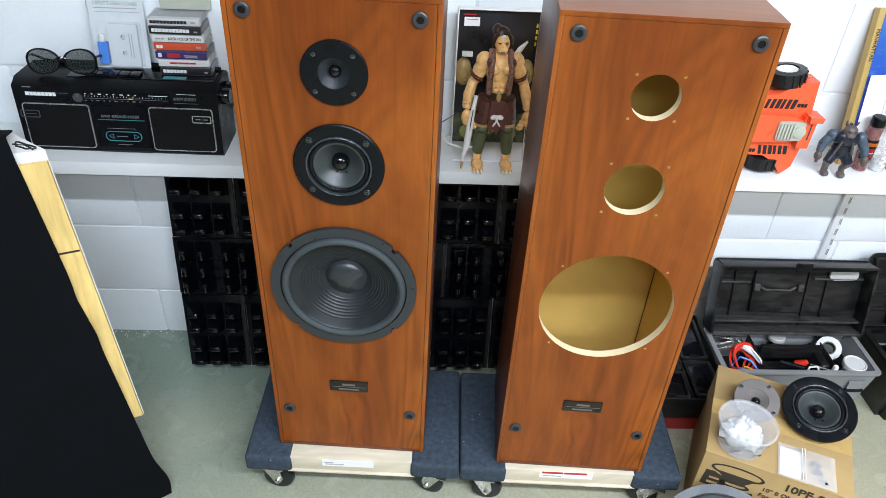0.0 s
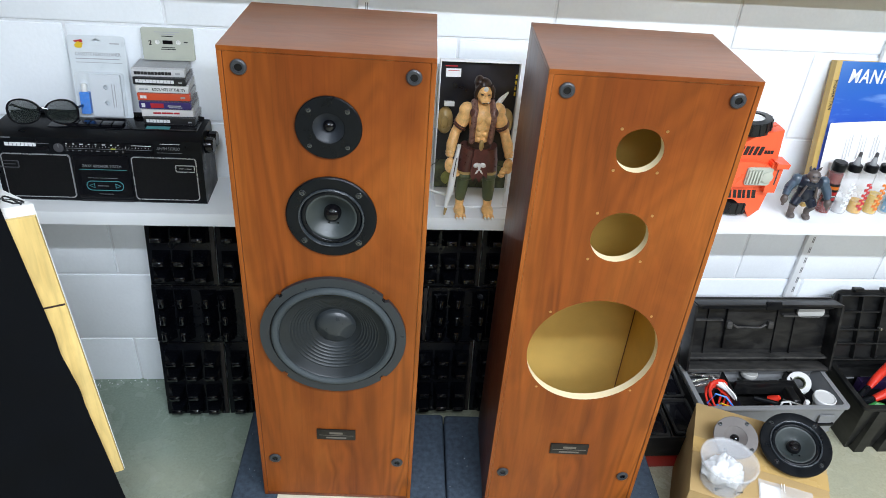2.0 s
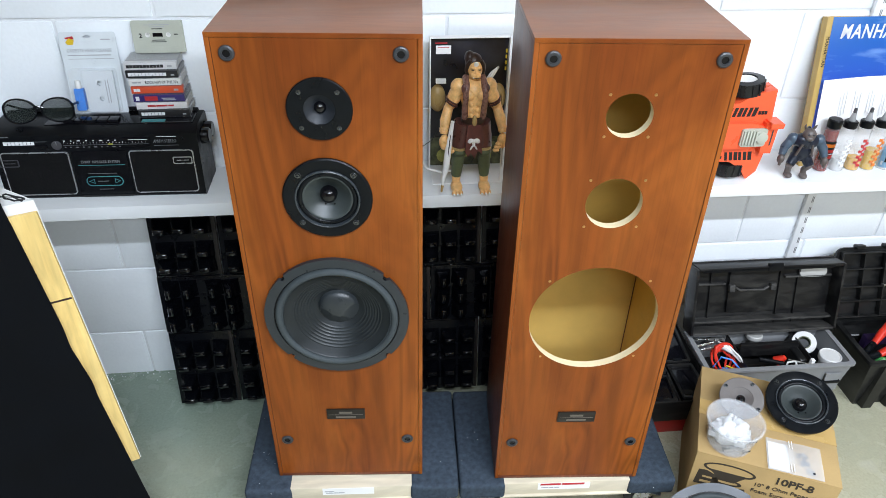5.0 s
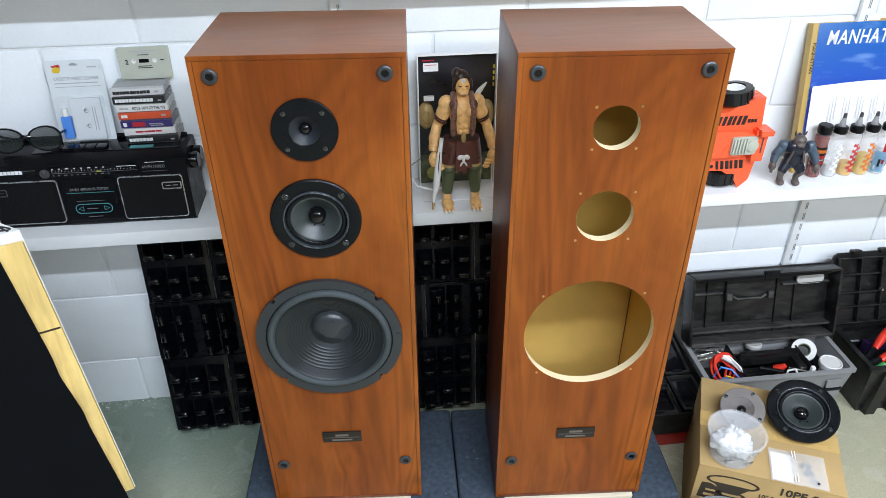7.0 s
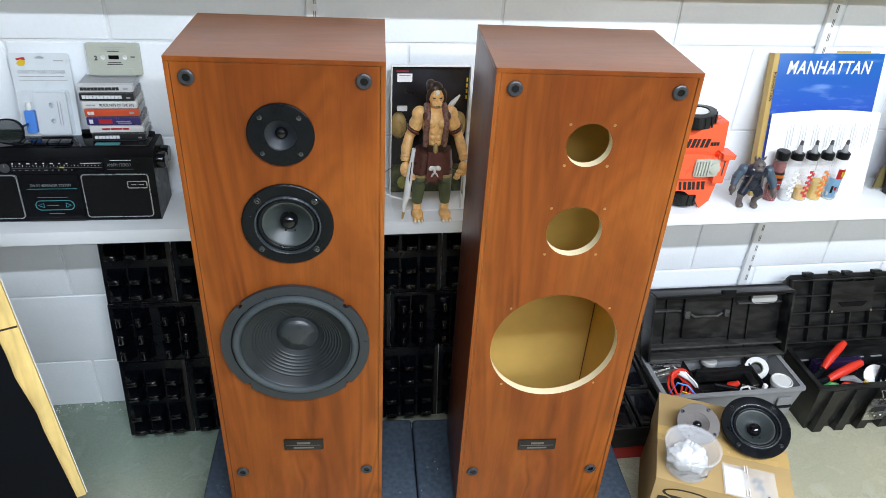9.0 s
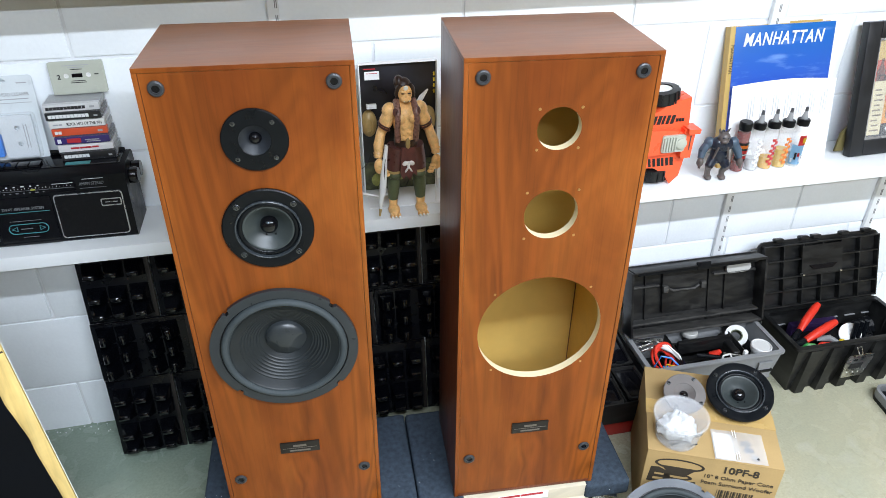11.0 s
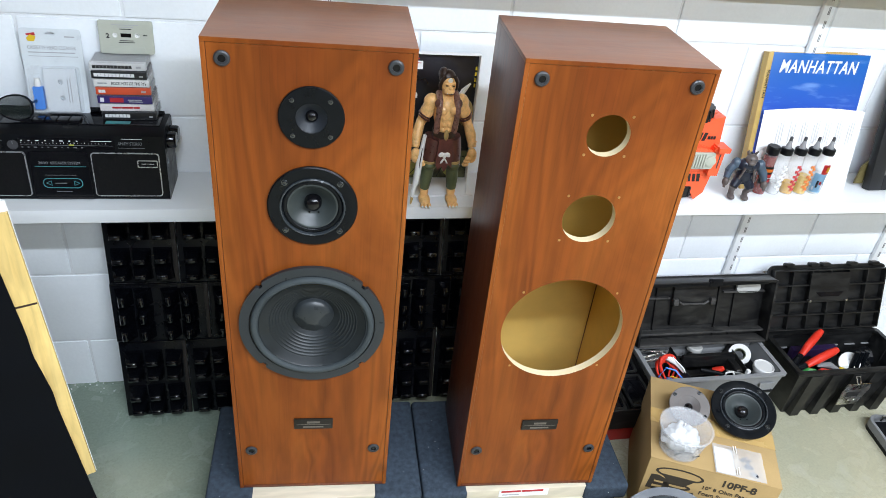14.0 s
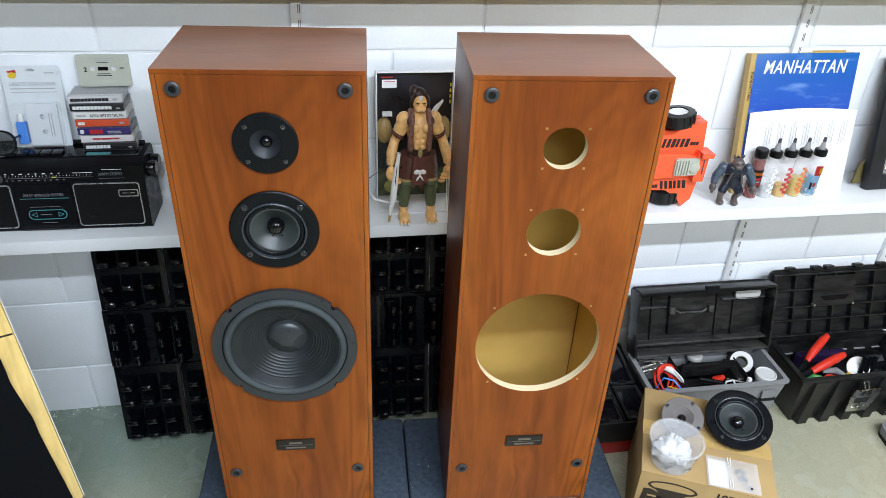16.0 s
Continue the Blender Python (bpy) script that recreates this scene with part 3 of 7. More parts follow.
HAIR = mat("dark_brown_plastic", (0.030, 0.014, 0.009), 0.45, vary=0.2, scale=80, bump=0.2)
GOLD = mat("dull_gold_plastic", (0.40, 0.27, 0.10), 0.45, vary=0.15, scale=60, bump=0.1)
SLATE = mat("slate_blue_plastic", (0.010, 0.014, 0.026), 0.3, vary=0.3, scale=60, bump=0.15)
FLESH_GREY = mat("grey_brown_plastic", (0.10, 0.082, 0.075), 0.45, vary=0.25, scale=60, bump=0.15)
TWEET_GREY = mat("taupe_grey_plastic", (0.135, 0.122, 0.115), 0.45, vary=0.08, bump=0.04)


def glassy(name, colour, rough, trans, ior=1.45, alpha=1.0):
    m, nt, b = nodes_of(name)
    b.inputs["Base Color"].default_value = (*colour, 1)
    b.inputs["Roughness"].default_value = rough
    b.inputs["Transmission Weight"].default_value = trans
    b.inputs["IOR"].default_value = ior
    b.inputs["Alpha"].default_value = alpha
    return m


CLEAR = glassy("clear_plastic", (0.9, 0.92, 0.94), 0.06, 0.0, alpha=0.08)
MILKY = glassy("milky_plastic", (0.84, 0.86, 0.88), 0.22, 0.0, alpha=0.36)
FROSTED = glassy("frosted_tub_plastic", (0.72, 0.74, 0.77), 0.30, 0.0, alpha=0.24)
FILMY = glassy("thin_lid_plastic", (0.80, 0.82, 0.84), 0.20, 0.0, alpha=0.16)
NOZZLE = glassy("grey_nozzle_plastic", (0.34, 0.35, 0.36), 0.25, 0.0, alpha=0.72)
BOTTLE = glassy("translucent_bottle_plastic", (0.66, 0.67, 0.68), 0.14, 0.0, alpha=0.22)
SMOKE = glassy("smoked_lens", (0.02, 0.026, 0.024), 0.05, 0.0, alpha=0.52)


def bars(parent, name, material, m, widths, height, y=-0.0004, depth=0.0006, gap=0.35):
    """A line of plain bars that stands for small print; m puts it on its surface."""
    bm, x = None, 0.0
    for w in widths:
        bm = box(x, y, 0, x + w, y + depth, height, bm=bm)
        x += w + height * gap
    return part(name, bm, material, parent, m=m)


def lettering(parent, words, size, material, m, name="lettering", **kw):
    return part(name, text_mesh(words, size, **kw), material, parent, m=m, smooth=False)


def prism(outline, z0, z1, w=0.0, segs=2):
    """An upright block over a footprint of (x, y)."""
    bm = bmesh.new()
    lo = [bm.verts.new((x, y, z0)) for x, y in outline]
    hi = [bm.verts.new((x, y, z1)) for x, y in outline]
    n = len(outline)
    bm.faces.new(lo[::-1])
    bm.faces.new(hi)
    for i in range(n):
        bm.faces.new((lo[i], lo[(i + 1) % n], hi[(i + 1) % n], hi[i]))
    return bevel_all(bm, w, segs)


def slab(outline, y0, y1, w=0.0, segs=2):
    """A plate in the xz plane from y0 to y1, with softened edges."""
    bm = prism([(x, z) for x, z in outline], -y1, -y0, w, segs)
    bmesh.ops.transform(bm, matrix=FACE, verts=bm.verts)
    return bm


def round_rect(x0, z0, x1, z1, r, n=5):
    out = []
    for cx, cz, a in ((x1 - r, z1 - r, 0), (x0 + r, z1 - r, 90), (x0 + r, z0 + r, 180), (x1 - r, z0 + r, 270)):
        out += [(cx + r * math.cos(radians(a + 90 * k / n)), cz + r * math.sin(radians(a + 90 * k / n))) for k in range(n + 1)]
    return out


def blob(c, r, bm=None, rot=None, u=14, v=10):
    """An ellipsoid of radii r at c."""
    one = bmesh.new()
    bmesh.ops.create_uvsphere(one, u_segments=u, v_segments=v, radius=1)
    m = Matrix.Translation(c) @ (Euler([radians(a) for a in rot]).to_matrix().to_4x4() if rot else Matrix.Identity(4)) @ Matrix.Diagonal((*r, 1))
    return join(bm, one, m)


def paint_last(bm, before, index):
    for f in list(bm.faces)[before:]:
        f.material_index = index


# ---------------------------------------------------------------- shelves on slotted rails
BROWN_BOUNCE = mat("brown_bounce_board", (0.42, 0.25, 0.10), 0.8, vary=0.2, scale=60, fine=300, bump=0.2)


def shelf_board(name, z, label):
    s = thing(name, pose(0, 0, 0), label, "shelf")
    part("board", box(-1.6, SHELF_Y + 0.004, z - 0.018, 2.9, WALL_Y - 0.003, z, 0.0012), SHELF_WHITE, s)
    # unseen underside, made brown so its bounce warms the shadowed wall below
    part("underside", box(-1.6, SHELF_Y + 0.004, z - 0.0205, 2.9, WALL_Y - 0.003, z - 0.0182), BROWN_BOUNCE, s, "unseen brown underside, added to warm the wall below")
    part("front_lip", box(-1.6, SHELF_Y, z - 0.030, 2.9, SHELF_Y + 0.0035, z + 0.0006, 0.0012), SHELF_WHITE, s)
    for x in RAILS:
        part("bracket", slab([(0, -0.022), (0.150, -0.022), (0.168, -0.034), (0.165, -0.044), (0.05, -0.030), (0.0, -0.026)], -0.0015, 0.0015, 0.0005), SHELF_WHITE, s,
             m=Matrix.Translation((x, SHELF_Y + 0.004, z)) @ Matrix.Rotation(radians(90), 4, "Z"))
    return s


RAILS = (-0.965, 0.200, 1.366, 1.857, 2.45)
shelf_board("shelf", SHELF_Z, "long white painted wall shelf with toys and a radio")
shelf_board("upper_shelf", UPPER_Z, "upper white painted wall shelf on slotted rails")
for x in RAILS:
    rail = thing("shelf_rail", pose(x, WALL_Y - 0.0015, 0), "white slotted steel shelf rail on the block wall", "shelf rail", "shelf rails")
    part("channel", box(-0.0115, -0.011, 0.30, 0.0115, 0.0, 2.1, 0.0015), SHELF_WHITE, rail)
    bm = None
    for k in range(56):
        for dx in (0.0040, 0.0075):
            bm = box(dx - 0.0009, -0.0116, 0.32 + 0.032 * k, dx + 0.0009, -0.0104, 0.338 + 0.032 * k, bm=bm)
    part("slots", bm, GREY_BOX, rail, smooth=False)

# ---------------------------------------------------------------- white box with a black cloth, beside the loudspeakers
CX, CY = -0.2640, -0.0220
DX, DY = -0.925, -0.380
EX, EY = -0.827, 0.562


def lean_of(z):
    """The cabinet leans back from its foot: how far it has moved at height z."""
    return -0.0597 * (z - 0.242), 0.0192 * (z - 0.242)


def leaning(bm):
    for v in bm.verts:
        dx, dy = lean_of(v.co.z)
        v.co.x, v.co.y = v.co.x + dx, v.co.y + dy
    return bm


corner_box = thing("white_cabinet", pose(CX, CY, 0), "white cabinet with a raw yellow plywood end under a black cloth", "cabinet")
foot = [(0, 0), (0.46 * EX, 0.46 * EY), (0.46 * EX + 0.30 * DX, 0.46 * EY + 0.30 * DY), (0.40 * DX, 0.40 * DY)]
part("body", leaning(prism([(x, y + 0.004) for x, y in foot], 0.238, 0.838, 0.003, 3)), WHITE_PLASTIC, corner_box)
part("plywood_end", leaning(prism([(0.0, 0.001), (-0.004 + 0.38 * DX, -0.001 + 0.38 * DY), (-0.002 + 0.38 * DX, -0.006 + 0.38 * DY), (0.001, -0.005)], 0.243, 0.821, 0.001)), PINE, corner_box, "raw yellow plywood with dark seams")
for z, s in ((0.651, 0.0034),):
    part("seam", leaning(prism([(0.0005, -0.0048), (0.0005 + 0.12 * DX, -0.0048 + 0.12 * DY), (0.0005 + 0.12 * DX, -0.0060 + 0.12 * DY), (0.0005, -0.0060)], z, z + s)), HAIR if s > 0.002 else PINE, corner_box)
bm = tube([(0.018 * math.cos(a) * (1 + 0.3 * math.sin(3 * a)), 0.008 * math.sin(a) * (1 + 0.4 * math.cos(2 * a)), 0) for a in [k * math.pi / 10 for k in range(21)]], 0.0016, 6)
bm = tube([(-0.02, -0.004, 0), (0.0, 0.003, 0), (0.022, -0.002, 0)], 0.0016, 6, bm)
part("emblem", bm, INK, corner_box, "small black emblem", m=pose(-0.035 + lean_of(0.8385)[0], 0.012 + lean_of(0.8385)[1], 0.8385, 0, 0, -25))
part("base", prism([(x * 0.9 - 0.02, y * 0.9 - 0.002) for x, y in foot], 0.0, 0.238, 0.004), BLACK_PLASTIC, corner_box)

bm = bmesh.new()
NS, NV = 46, 84
FRONT, OVER = 0.872, 0.075
grid = []
nx, ny = -DY, DX  # outward from the plywood end
for j in range(NV + 1):
    v = (FRONT + OVER) * j / NV
    line = []
    for i in range(NS + 1):
        s = i / NS
        z = min(v, FRONT)
        edge = 0.0150 + 0.0425 * (z - 0.24) + 0.0030 * math.exp(-((z - 0.56) / 0.03) ** 2) - 0.0022 * math.exp(-((z - 0.475) / 0.025) ** 2)
        edge -= 0.012 * math.exp(-((z - 0.05) / 0.05) ** 2)
        along = edge + 0.62 * s
        out = 0.014 + 0.012 * math.sin(9.0 * s * 2 + 1.2 * math.sin(5 * z)) * (0.3 + 0.7 * s) + 0.05 * s * (1 - z)
        out += 0.010 * max(0, 0.3 - z)
        rise = 0.0
        if v > FRONT - 0.03:
            k = min(1.0, (v - FRONT + 0.03) / 0.03)
            out = out * (1 - k) + 0.004 * k
        if v > FRONT:
            out = 0.004 - (v - FRONT)
            rise = 0.010 * math.sin(16 * s + 1) * math.exp(-6 * s) - 0.35 * (v - FRONT)
        zz = z + rise - (0.008 * math.cos(s * 30) if v > FRONT else 0)
        dx, dy = lean_of(z)
        line.append(bm.verts.new((along * DX + nx * out + dx, along * DY + ny * out + dy, max(0.003, zz))))
    grid.append(line)
for j in range(NV):
    for i in range(NS):
        bm.faces.new((grid[j][i], grid[j][i + 1], grid[j + 1][i + 1], grid[j + 1][i]))
bmesh.ops.recalc_face_normals(bm, faces=bm.faces)
bmesh.ops.solidify(bm, geom=bm.faces[:], thickness=0.003)
solo("black_cloth", bm, BLACK_CLOTH, "matt black cloth draped over the white cabinet", "cloth", m=pose(CX, CY, 0), angle=80)

# ---------------------------------------------------------------- radio cassette player
boom = thing("radio_cassette_player", pose(-0.543, 0.360, SHELF_Z, 0, 0, -1.0) @ Matrix.Diagonal((1.045, 1, 1, 1)), "black portable radio cassette player with silver outlines", "radio")
BW, BH, BD = 0.395, 0.152, 0.112
LEAN_B = math.atan2(0.014, BH)
SL = Matrix.Rotation(-LEAN_B, 4, "X")  # on the leaning front: x right, z up along it


def on_front(x, z, out=0.0):
    return SL @ Matrix.Translation((x, -out, z))


side = [(0, 0.004), (0.004, 0), (BD, 0), (BD, BH - 0.008), (BD - 0.008, BH), (0.034, BH), (0.0125, BH - 0.012)]
bm = bmesh.new()
a = [bm.verts.new((0, y, z)) for y, z in side]
b = [bm.verts.new((BW, y, z)) for y, z in side]
bm.faces.new(a)
bm.faces.new(b[::-1])
for i in range(len(side)):
    bm.faces.new((a[i], b[i], b[(i + 1) % len(side)], a[(i + 1) % len(side)]))
part("body", bevel_all(bm, 0.0025, 2), BLACK_PLASTIC, boom)


def grille(x0, x1, inner):
    g = part("speaker_grille", slab(round_rect(x0, 0.012, x1, 0.104, 0.006), -0.003, 0.003, 0.001), BLACK_GRILLE, boom, "black cloth speaker grille", m=on_front(0, 0))
    ring = plate(round_rect(x0 - 0.0018, 0.0105, x1 + 0.0018, 0.1058, 0.007), [round_rect(x0, 0.0122, x1, 0.1040, 0.006)], 0.003)
    part("outline", ring, SILVER, g, "thin silver outline", m=Matrix.Translation((0, -0.0036, 0)))
    ring = plate(round_rect(inner, 0.0745, inner + 0.038, 0.0905, 0.003), [round_rect(inner + 0.0019, 0.0764, inner + 0.0361, 0.0886, 0.002)], 0.0015)
    part("label_frame", ring, SILVER if inner > 0.2 else DARK_PRINT, g, m=Matrix.Translation((0, -0.0040, 0)))
    part("label_bar", box(inner + 0.007, -0.0042, 0.0820, inner + 0.031, -0.003, 0.0832), SILVER if inner > 0.2 else DARK_PRINT, g)
    return g


grille(0.014, 0.140, 0.006)
grille(0.259, 0.381, 0.341)
door = part("cassette_door", slab(round_rect(0.147, 0.010, 0.252, 0.106, 0.003), -0.0025, 0.003, 0.0012), BLACK_GLOSS, boom, "glossy black cassette door", m=on_front(0, 0))
lettering(door, "2WAY 4SPEAKER SYSTEM", 0.0082, DULL_INK, Matrix.Translation((0.1995, -0.0028, 0.080)), squeeze=0.82)
part("line", box(0.155, -0.0030, 0.0745, 0.246, -0.0022, 0.0756), TEAL_INK, door)
part("line", box(0.170, -0.0030, 0.0560, 0.226, -0.0022, 0.0568), DULL_INK, door)
ring = plate(round_rect(0.164, 0.028, 0.236, 0.050, 0.0105, 8), [round_rect(0.1656, 0.0296, 0.2344, 0.0484, 0.009, 8)], 0.001)
part("oval_window", ring, TEAL_INK, door, m=Matrix.Translation((0, -0.0032, 0)))
for pts in ([(0.169, 0.039), (0.180, 0.0445), (0.180, 0.0335)], [(0.231, 0.039), (0.220, 0.0335), (0.220, 0.0445)]):
    inner = [(0.25 * sum(p[0] for p in pts) / 3 + 0.75 * x, 0.25 * sum(p[1] for p in pts) / 3 + 0.75 * z) for x, z in pts]
    part("arrow", plate(pts, [inner], 0.0008), TEAL_INK, door, m=Matrix.Translation((0, -0.0032, 0)), smooth=False)
bars(door, "print_bar", DULL_INK, Matrix.Translation((0.186, -0.0026, 0.0380)), [0.003] * 6, 0.0016)
part("line", box(0.186, -0.0030, 0.0200, 0.214, -0.0022, 0.0210), DULL_INK, door)
tuner = part("tuner_panel", slab(round_rect(0.134, 0.112, 0.303, 0.134, 0.003), -0.002, 0.003, 0.001), BLACK_GLOSS, boom, "tuner scale with white ticks", m=on_front(0, 0))
bm = None
for k in range(26):
    bm = box(0.1385 + 0.0062 * k, -0.0026, 0.1235, 0.1393 + 0.0062 * k, -0.0016, 0.1262 if k % 3 == 0 else 0.1246, bm=bm)
part("scale_ticks", bm, WHITE_INK, tuner, smooth=False)
part("scale_line", box(0.1375, -0.0025, 0.1198, 0.2995, -0.0016, 0.1204), DULL_INK, tuner)
for z, n, mt in ((0.1284, 8, WHITE_INK), (0.1146, 10, DULL_INK)):
    x = 0.1385
    for k in range(n):
        w = 0.0030 + 0.0030 * (k % 3 == 2)
        part("scale_bar", box(x, -0.0026, z, x + w, -0.0016, z + 0.0018), mt, tuner)
        x += w + 0.0100 - 0.0024 * (n > 8)
part("band_bar", box(0.262, -0.0026, 0.1290, 0.299, -0.0016, 0.1300), WHITE_INK, tuner)
part("needle", box(0.2225, -0.0034, 0.1200, 0.2310, -0.0016, 0.1222), mat("faded_yellow_print", (0.42, 0.44, 0.06), 0.5, bump=0.0), tuner)
lettering(boom, "AM/FM STEREO", 0.0092, DULL_INK, on_front(0.331, 0.1215, 0.0006), squeeze=0.72, shear=0.15)
part("stereo_line", box(0.309, -0.0010, 0.1150, 0.357, 0.0004, 0.1157), DULL_INK, boom, m=on_front(0, 0))
part("corner_line", box(0.316, -0.0010, 0.1340, 0.354, 0.0004, 0.1349), WHITE_INK, boom, m=on_front(0, 0))
dial = part("volume_dial", lathe([(0.0096, 0.0), (0.0096, 0.0012), (0.0088, 0.0016), (0.0086, 0.0006), (0.0, 0.0006)], 30, at_face(0.1235, 0.1195, -0.0002)), DARK_PRINT, boom, "small round dial", m=on_front(0, 0))
part("dial_mark", box(0.1230, -0.0022, 0.1205, 0.1240, -0.0006, 0.1270), DULL_INK, dial)
part("switch_line", box(0.080, -0.0010, 0.1275, 0.1065, 0.0004, 0.1282), DULL_INK, boom, m=on_front(0, 0))
bars(boom, "brand_bar", WHITE_INK, on_front(0.024, 0.121, 0.0004), [0.0075, 0.006, 0.0065, 0.007, 0.006, 0.006, 0.0068, 0.006], 0.0075, gap=0.12)
bars(boom, "print_bar", DULL_INK, on_front(0.02, 0.1375, 0.0002), [0.01, 0.006], 0.0022)
part("lower_groove", box(0.150, -0.0012, 0.0030, 0.250, 0.002, 0.0065), INK, boom)
part("tone_slider", slab(round_rect(0.081, 0.113, 0.106, 0.121, 0.003), -0.002, 0.003, 0.0006), BLACK_GLOSS, boom, m=on_front(0, 0))
for k in range(5):
    part("key", box(0.135 + 0.0215 * k, 0.040, BH - 0.001, 0.155 + 0.0215 * k, 0.062, BH + 0.008, 0.002), BLACK_GLOSS, boom)
part("top_plate", box(0.100, 0.036, BH - 0.0006, 0.385, 0.100, BH + 0.0022, 0.001), BLACK_GLOSS, boom)
part("teal_label", box(0.285, 0.040, BH + 0.0021, 0.330, 0.052, BH + 0.0034), TEAL_INK, boom, "small teal label")
part("handle", tube([(0.012, 0.095, BH - 0.03), (0.012, 0.098, BH + 0.004), (0.06, 0.100, BH + 0.007), (0.335, 0.100, BH + 0.007), (BW - 0.012, 0.098, BH + 0.004), (BW - 0.012, 0.095, BH - 0.03)], 0.005, 8), BLACK_PLASTIC, boom)
for z, y in ((0.118, 0.048), (0.118, 0.080)):
    part("side_knob", lathe([(0.0175, 0.0), (0.0170, 0.014), (0.0155, 0.0170), (0.0, 0.0170)], 26, Matrix.Translation((BW, y, z)) @ Matrix.Rotation(radians(90), 4, "Y")), BLACK_GLOSS, boom)

# ---------------------------------------------------------------- sunglasses on the radio
glasses = thing("sunglasses", pose(-0.441, 0.395, SHELF_Z + BH + 0.002, -8, 0, 3), "dark sunglasses with smoked lenses on the radio", "sunglasses")
for s in (-1, 1):
    rim = [(s * 0.036 + 0.0325 * math.cos(a) * (1 + 0.06 * math.sin(a)), 0.029 + 0.0262 * math.copysign(abs(math.sin(a)) ** (0.9 if a < math.pi else 0.75), math.sin(a)) * (1 + 0.10 * s * math.cos(a))) for a in [2 * math.pi * k / 30 for k in range(30)]]
    hole = [(s * 0.036 + (x - s * 0.036) * 0.90, 0.029 + (z - 0.029) * 0.89) for x, z in rim]
    part("rim", plate(rim, [hole], 0.004), BLACK_GLOSS, glasses)
    part("lens", slab(hole, 0.0014, 0.0026), SMOKE, glasses, "smoked lens")
    part("temple", tube([(s * 0.066, 0.003, 0.038), (s * 0.068, 0.03, 0.036), (s * 0.060, 0.055, 0.022), (s * 0.02, 0.063, 0.010), (-s * 0.03, 0.060 + 0.006 * s, 0.008)], 0.0024, 8), BLACK_GLOSS, glasses)
part("bridge", tube([(-0.010, 0.002, 0.034), (0, -0.001, 0.038), (0.010, 0.002, 0.034)], 0.0024, 8), BLACK_GLOSS, glasses)

# ---------------------------------------------------------------- cassettes
TOP_B = SHELF_Z + BH + 0.0025
SPINES = [("black spine", (0.012, 0.012, 0.014), "w"), ("white spine", (0.74, 0.72, 0.72), "r"), ("purple spine", (0.035, 0.022, 0.14), "m"), ("orange red spine", (0.66, 0.085, 0.03), "k"),
          ("white spine", (0.76, 0.76, 0.74), "t"), ("black spine", (0.014, 0.015, 0.017), "w"), ("pale grey spine", (0.62, 0.62, 0.63), "k")]
for k, (say, colour, ink) in enumerate(SPINES):
    dx, dy, tw = ((0.002, 0.0, 0), (0.000, 0.001, 1), (-0.002, 0.0, -1), (-0.003, 0.002, 0.5), (-0.004, 0.001, 0), (-0.006, 0.0, -1), (-0.006, -0.001, 0.5))[k]
    case = thing("cassette_case", pose(-0.255 + dx, 0.416 + dy, TOP_B + 0.0172 * k, 0, 0, tw), "boxed music cassette with a " + say + " in a stack", "cassette", "stack of cassettes")
    inlay = mat("inlay_" + str(k), colour, 0.4, vary=0.06, bump=0.0)
    part("inlay", box(0.001, -0.0003, 0.0012, 0.104, 0.012, 0.0156, 0.0004), inlay, case, say)
    part("shell", box(0.0015, 0.0122, 0.0014, 0.1035, 0.0645, 0.0154, 0.001), mat("cassette_shell_" + str(k), [(0.35, 0.36, 0.37), (0.5, 0.5, 0.5), (0.12, 0.12, 0.13)][k % 3], 0.4, vary=0.08), case)
    part("case", box(0, 0, 0, 0.105, 0.066, 0.0168, 0.0008), CLEAR, case, "clear plastic case")
    M = Matrix.Translation((0.006, -0.0004, 0.0050))
    if ink == "w":
        bars(case, "title_bar", WHITE_INK, M, [0.0062] * (7 if k == 0 else 11), 0.0068, gap=0.10)
        bars(case, "print_bar", GREY_INK, Matrix.Translation((0.090, -0.0004, 0.0055)), [0.007], 0.0030)
    elif ink == "k":
        bars(case, "title_bar", INK if k == 6 else WHITE_INK, M, [0.0060] * (11 if k == 6 else 2), 0.0062, gap=0.10)
        bars(case, "print_bar", GREY_INK, Matrix.Translation((0.086, -0.0004, 0.0060)), [0.009], 0.0040)
    elif ink == "t":
        lettering(case, "ROCK HITS OF THE 70's", 0.0082, INK, Matrix.Translation((0.066, -0.0007, 0.0055)), squeeze=0.75)
        bars(case, "print_bar", GREY_INK, Matrix.Translation((0.008, -0.0004, 0.0065)), [0.010, 0.006], 0.0030)
    elif ink == "m":
        part("square", box(0.006, -0.0009, 0.004, 0.013, 0.0, 0.0125), WHITE_INK, case)
        part("patch", box(0.024, -0.0009, 0.0035, 0.050, 0.0, 0.0130), RED_PRINT, case)
        bars(case, "print_bar", GREY_INK, Matrix.Translation((0.058, -0.0004, 0.0075)), [0.012, 0.014], 0.0022)
        bars(case, "print_bar", GREY_INK, Matrix.Translation((0.060, -0.0004, 0.0042)), [0.010, 0.016], 0.0018)
    else:
        bars(case, "print_bar", RED_PRINT, Matrix.Translation((0.024, -0.0004, 0.0065)), [0.016, 0.022, 0.012], 0.0036)

tape = thing("cassette", pose(-0.2475, 0.468, TOP_B + 0.1206, -7, 0, 0.5), "pale green grey compact cassette leaning on the wall", "cassette")
SAGE = mat("sage_grey_plastic", (0.45, 0.47, 0.40), 0.45, vary=0.05, bump=0.03)
hub = [ring_of(0.0300, 0.036, 0.0050, 20), ring_of(0.0715, 0.036, 0.0050, 20)]
bm = plate(round_rect(0, 0, 0.1015, 0.064, 0.003), hub, 0.0085)
part("shell", bm, SAGE, tape)
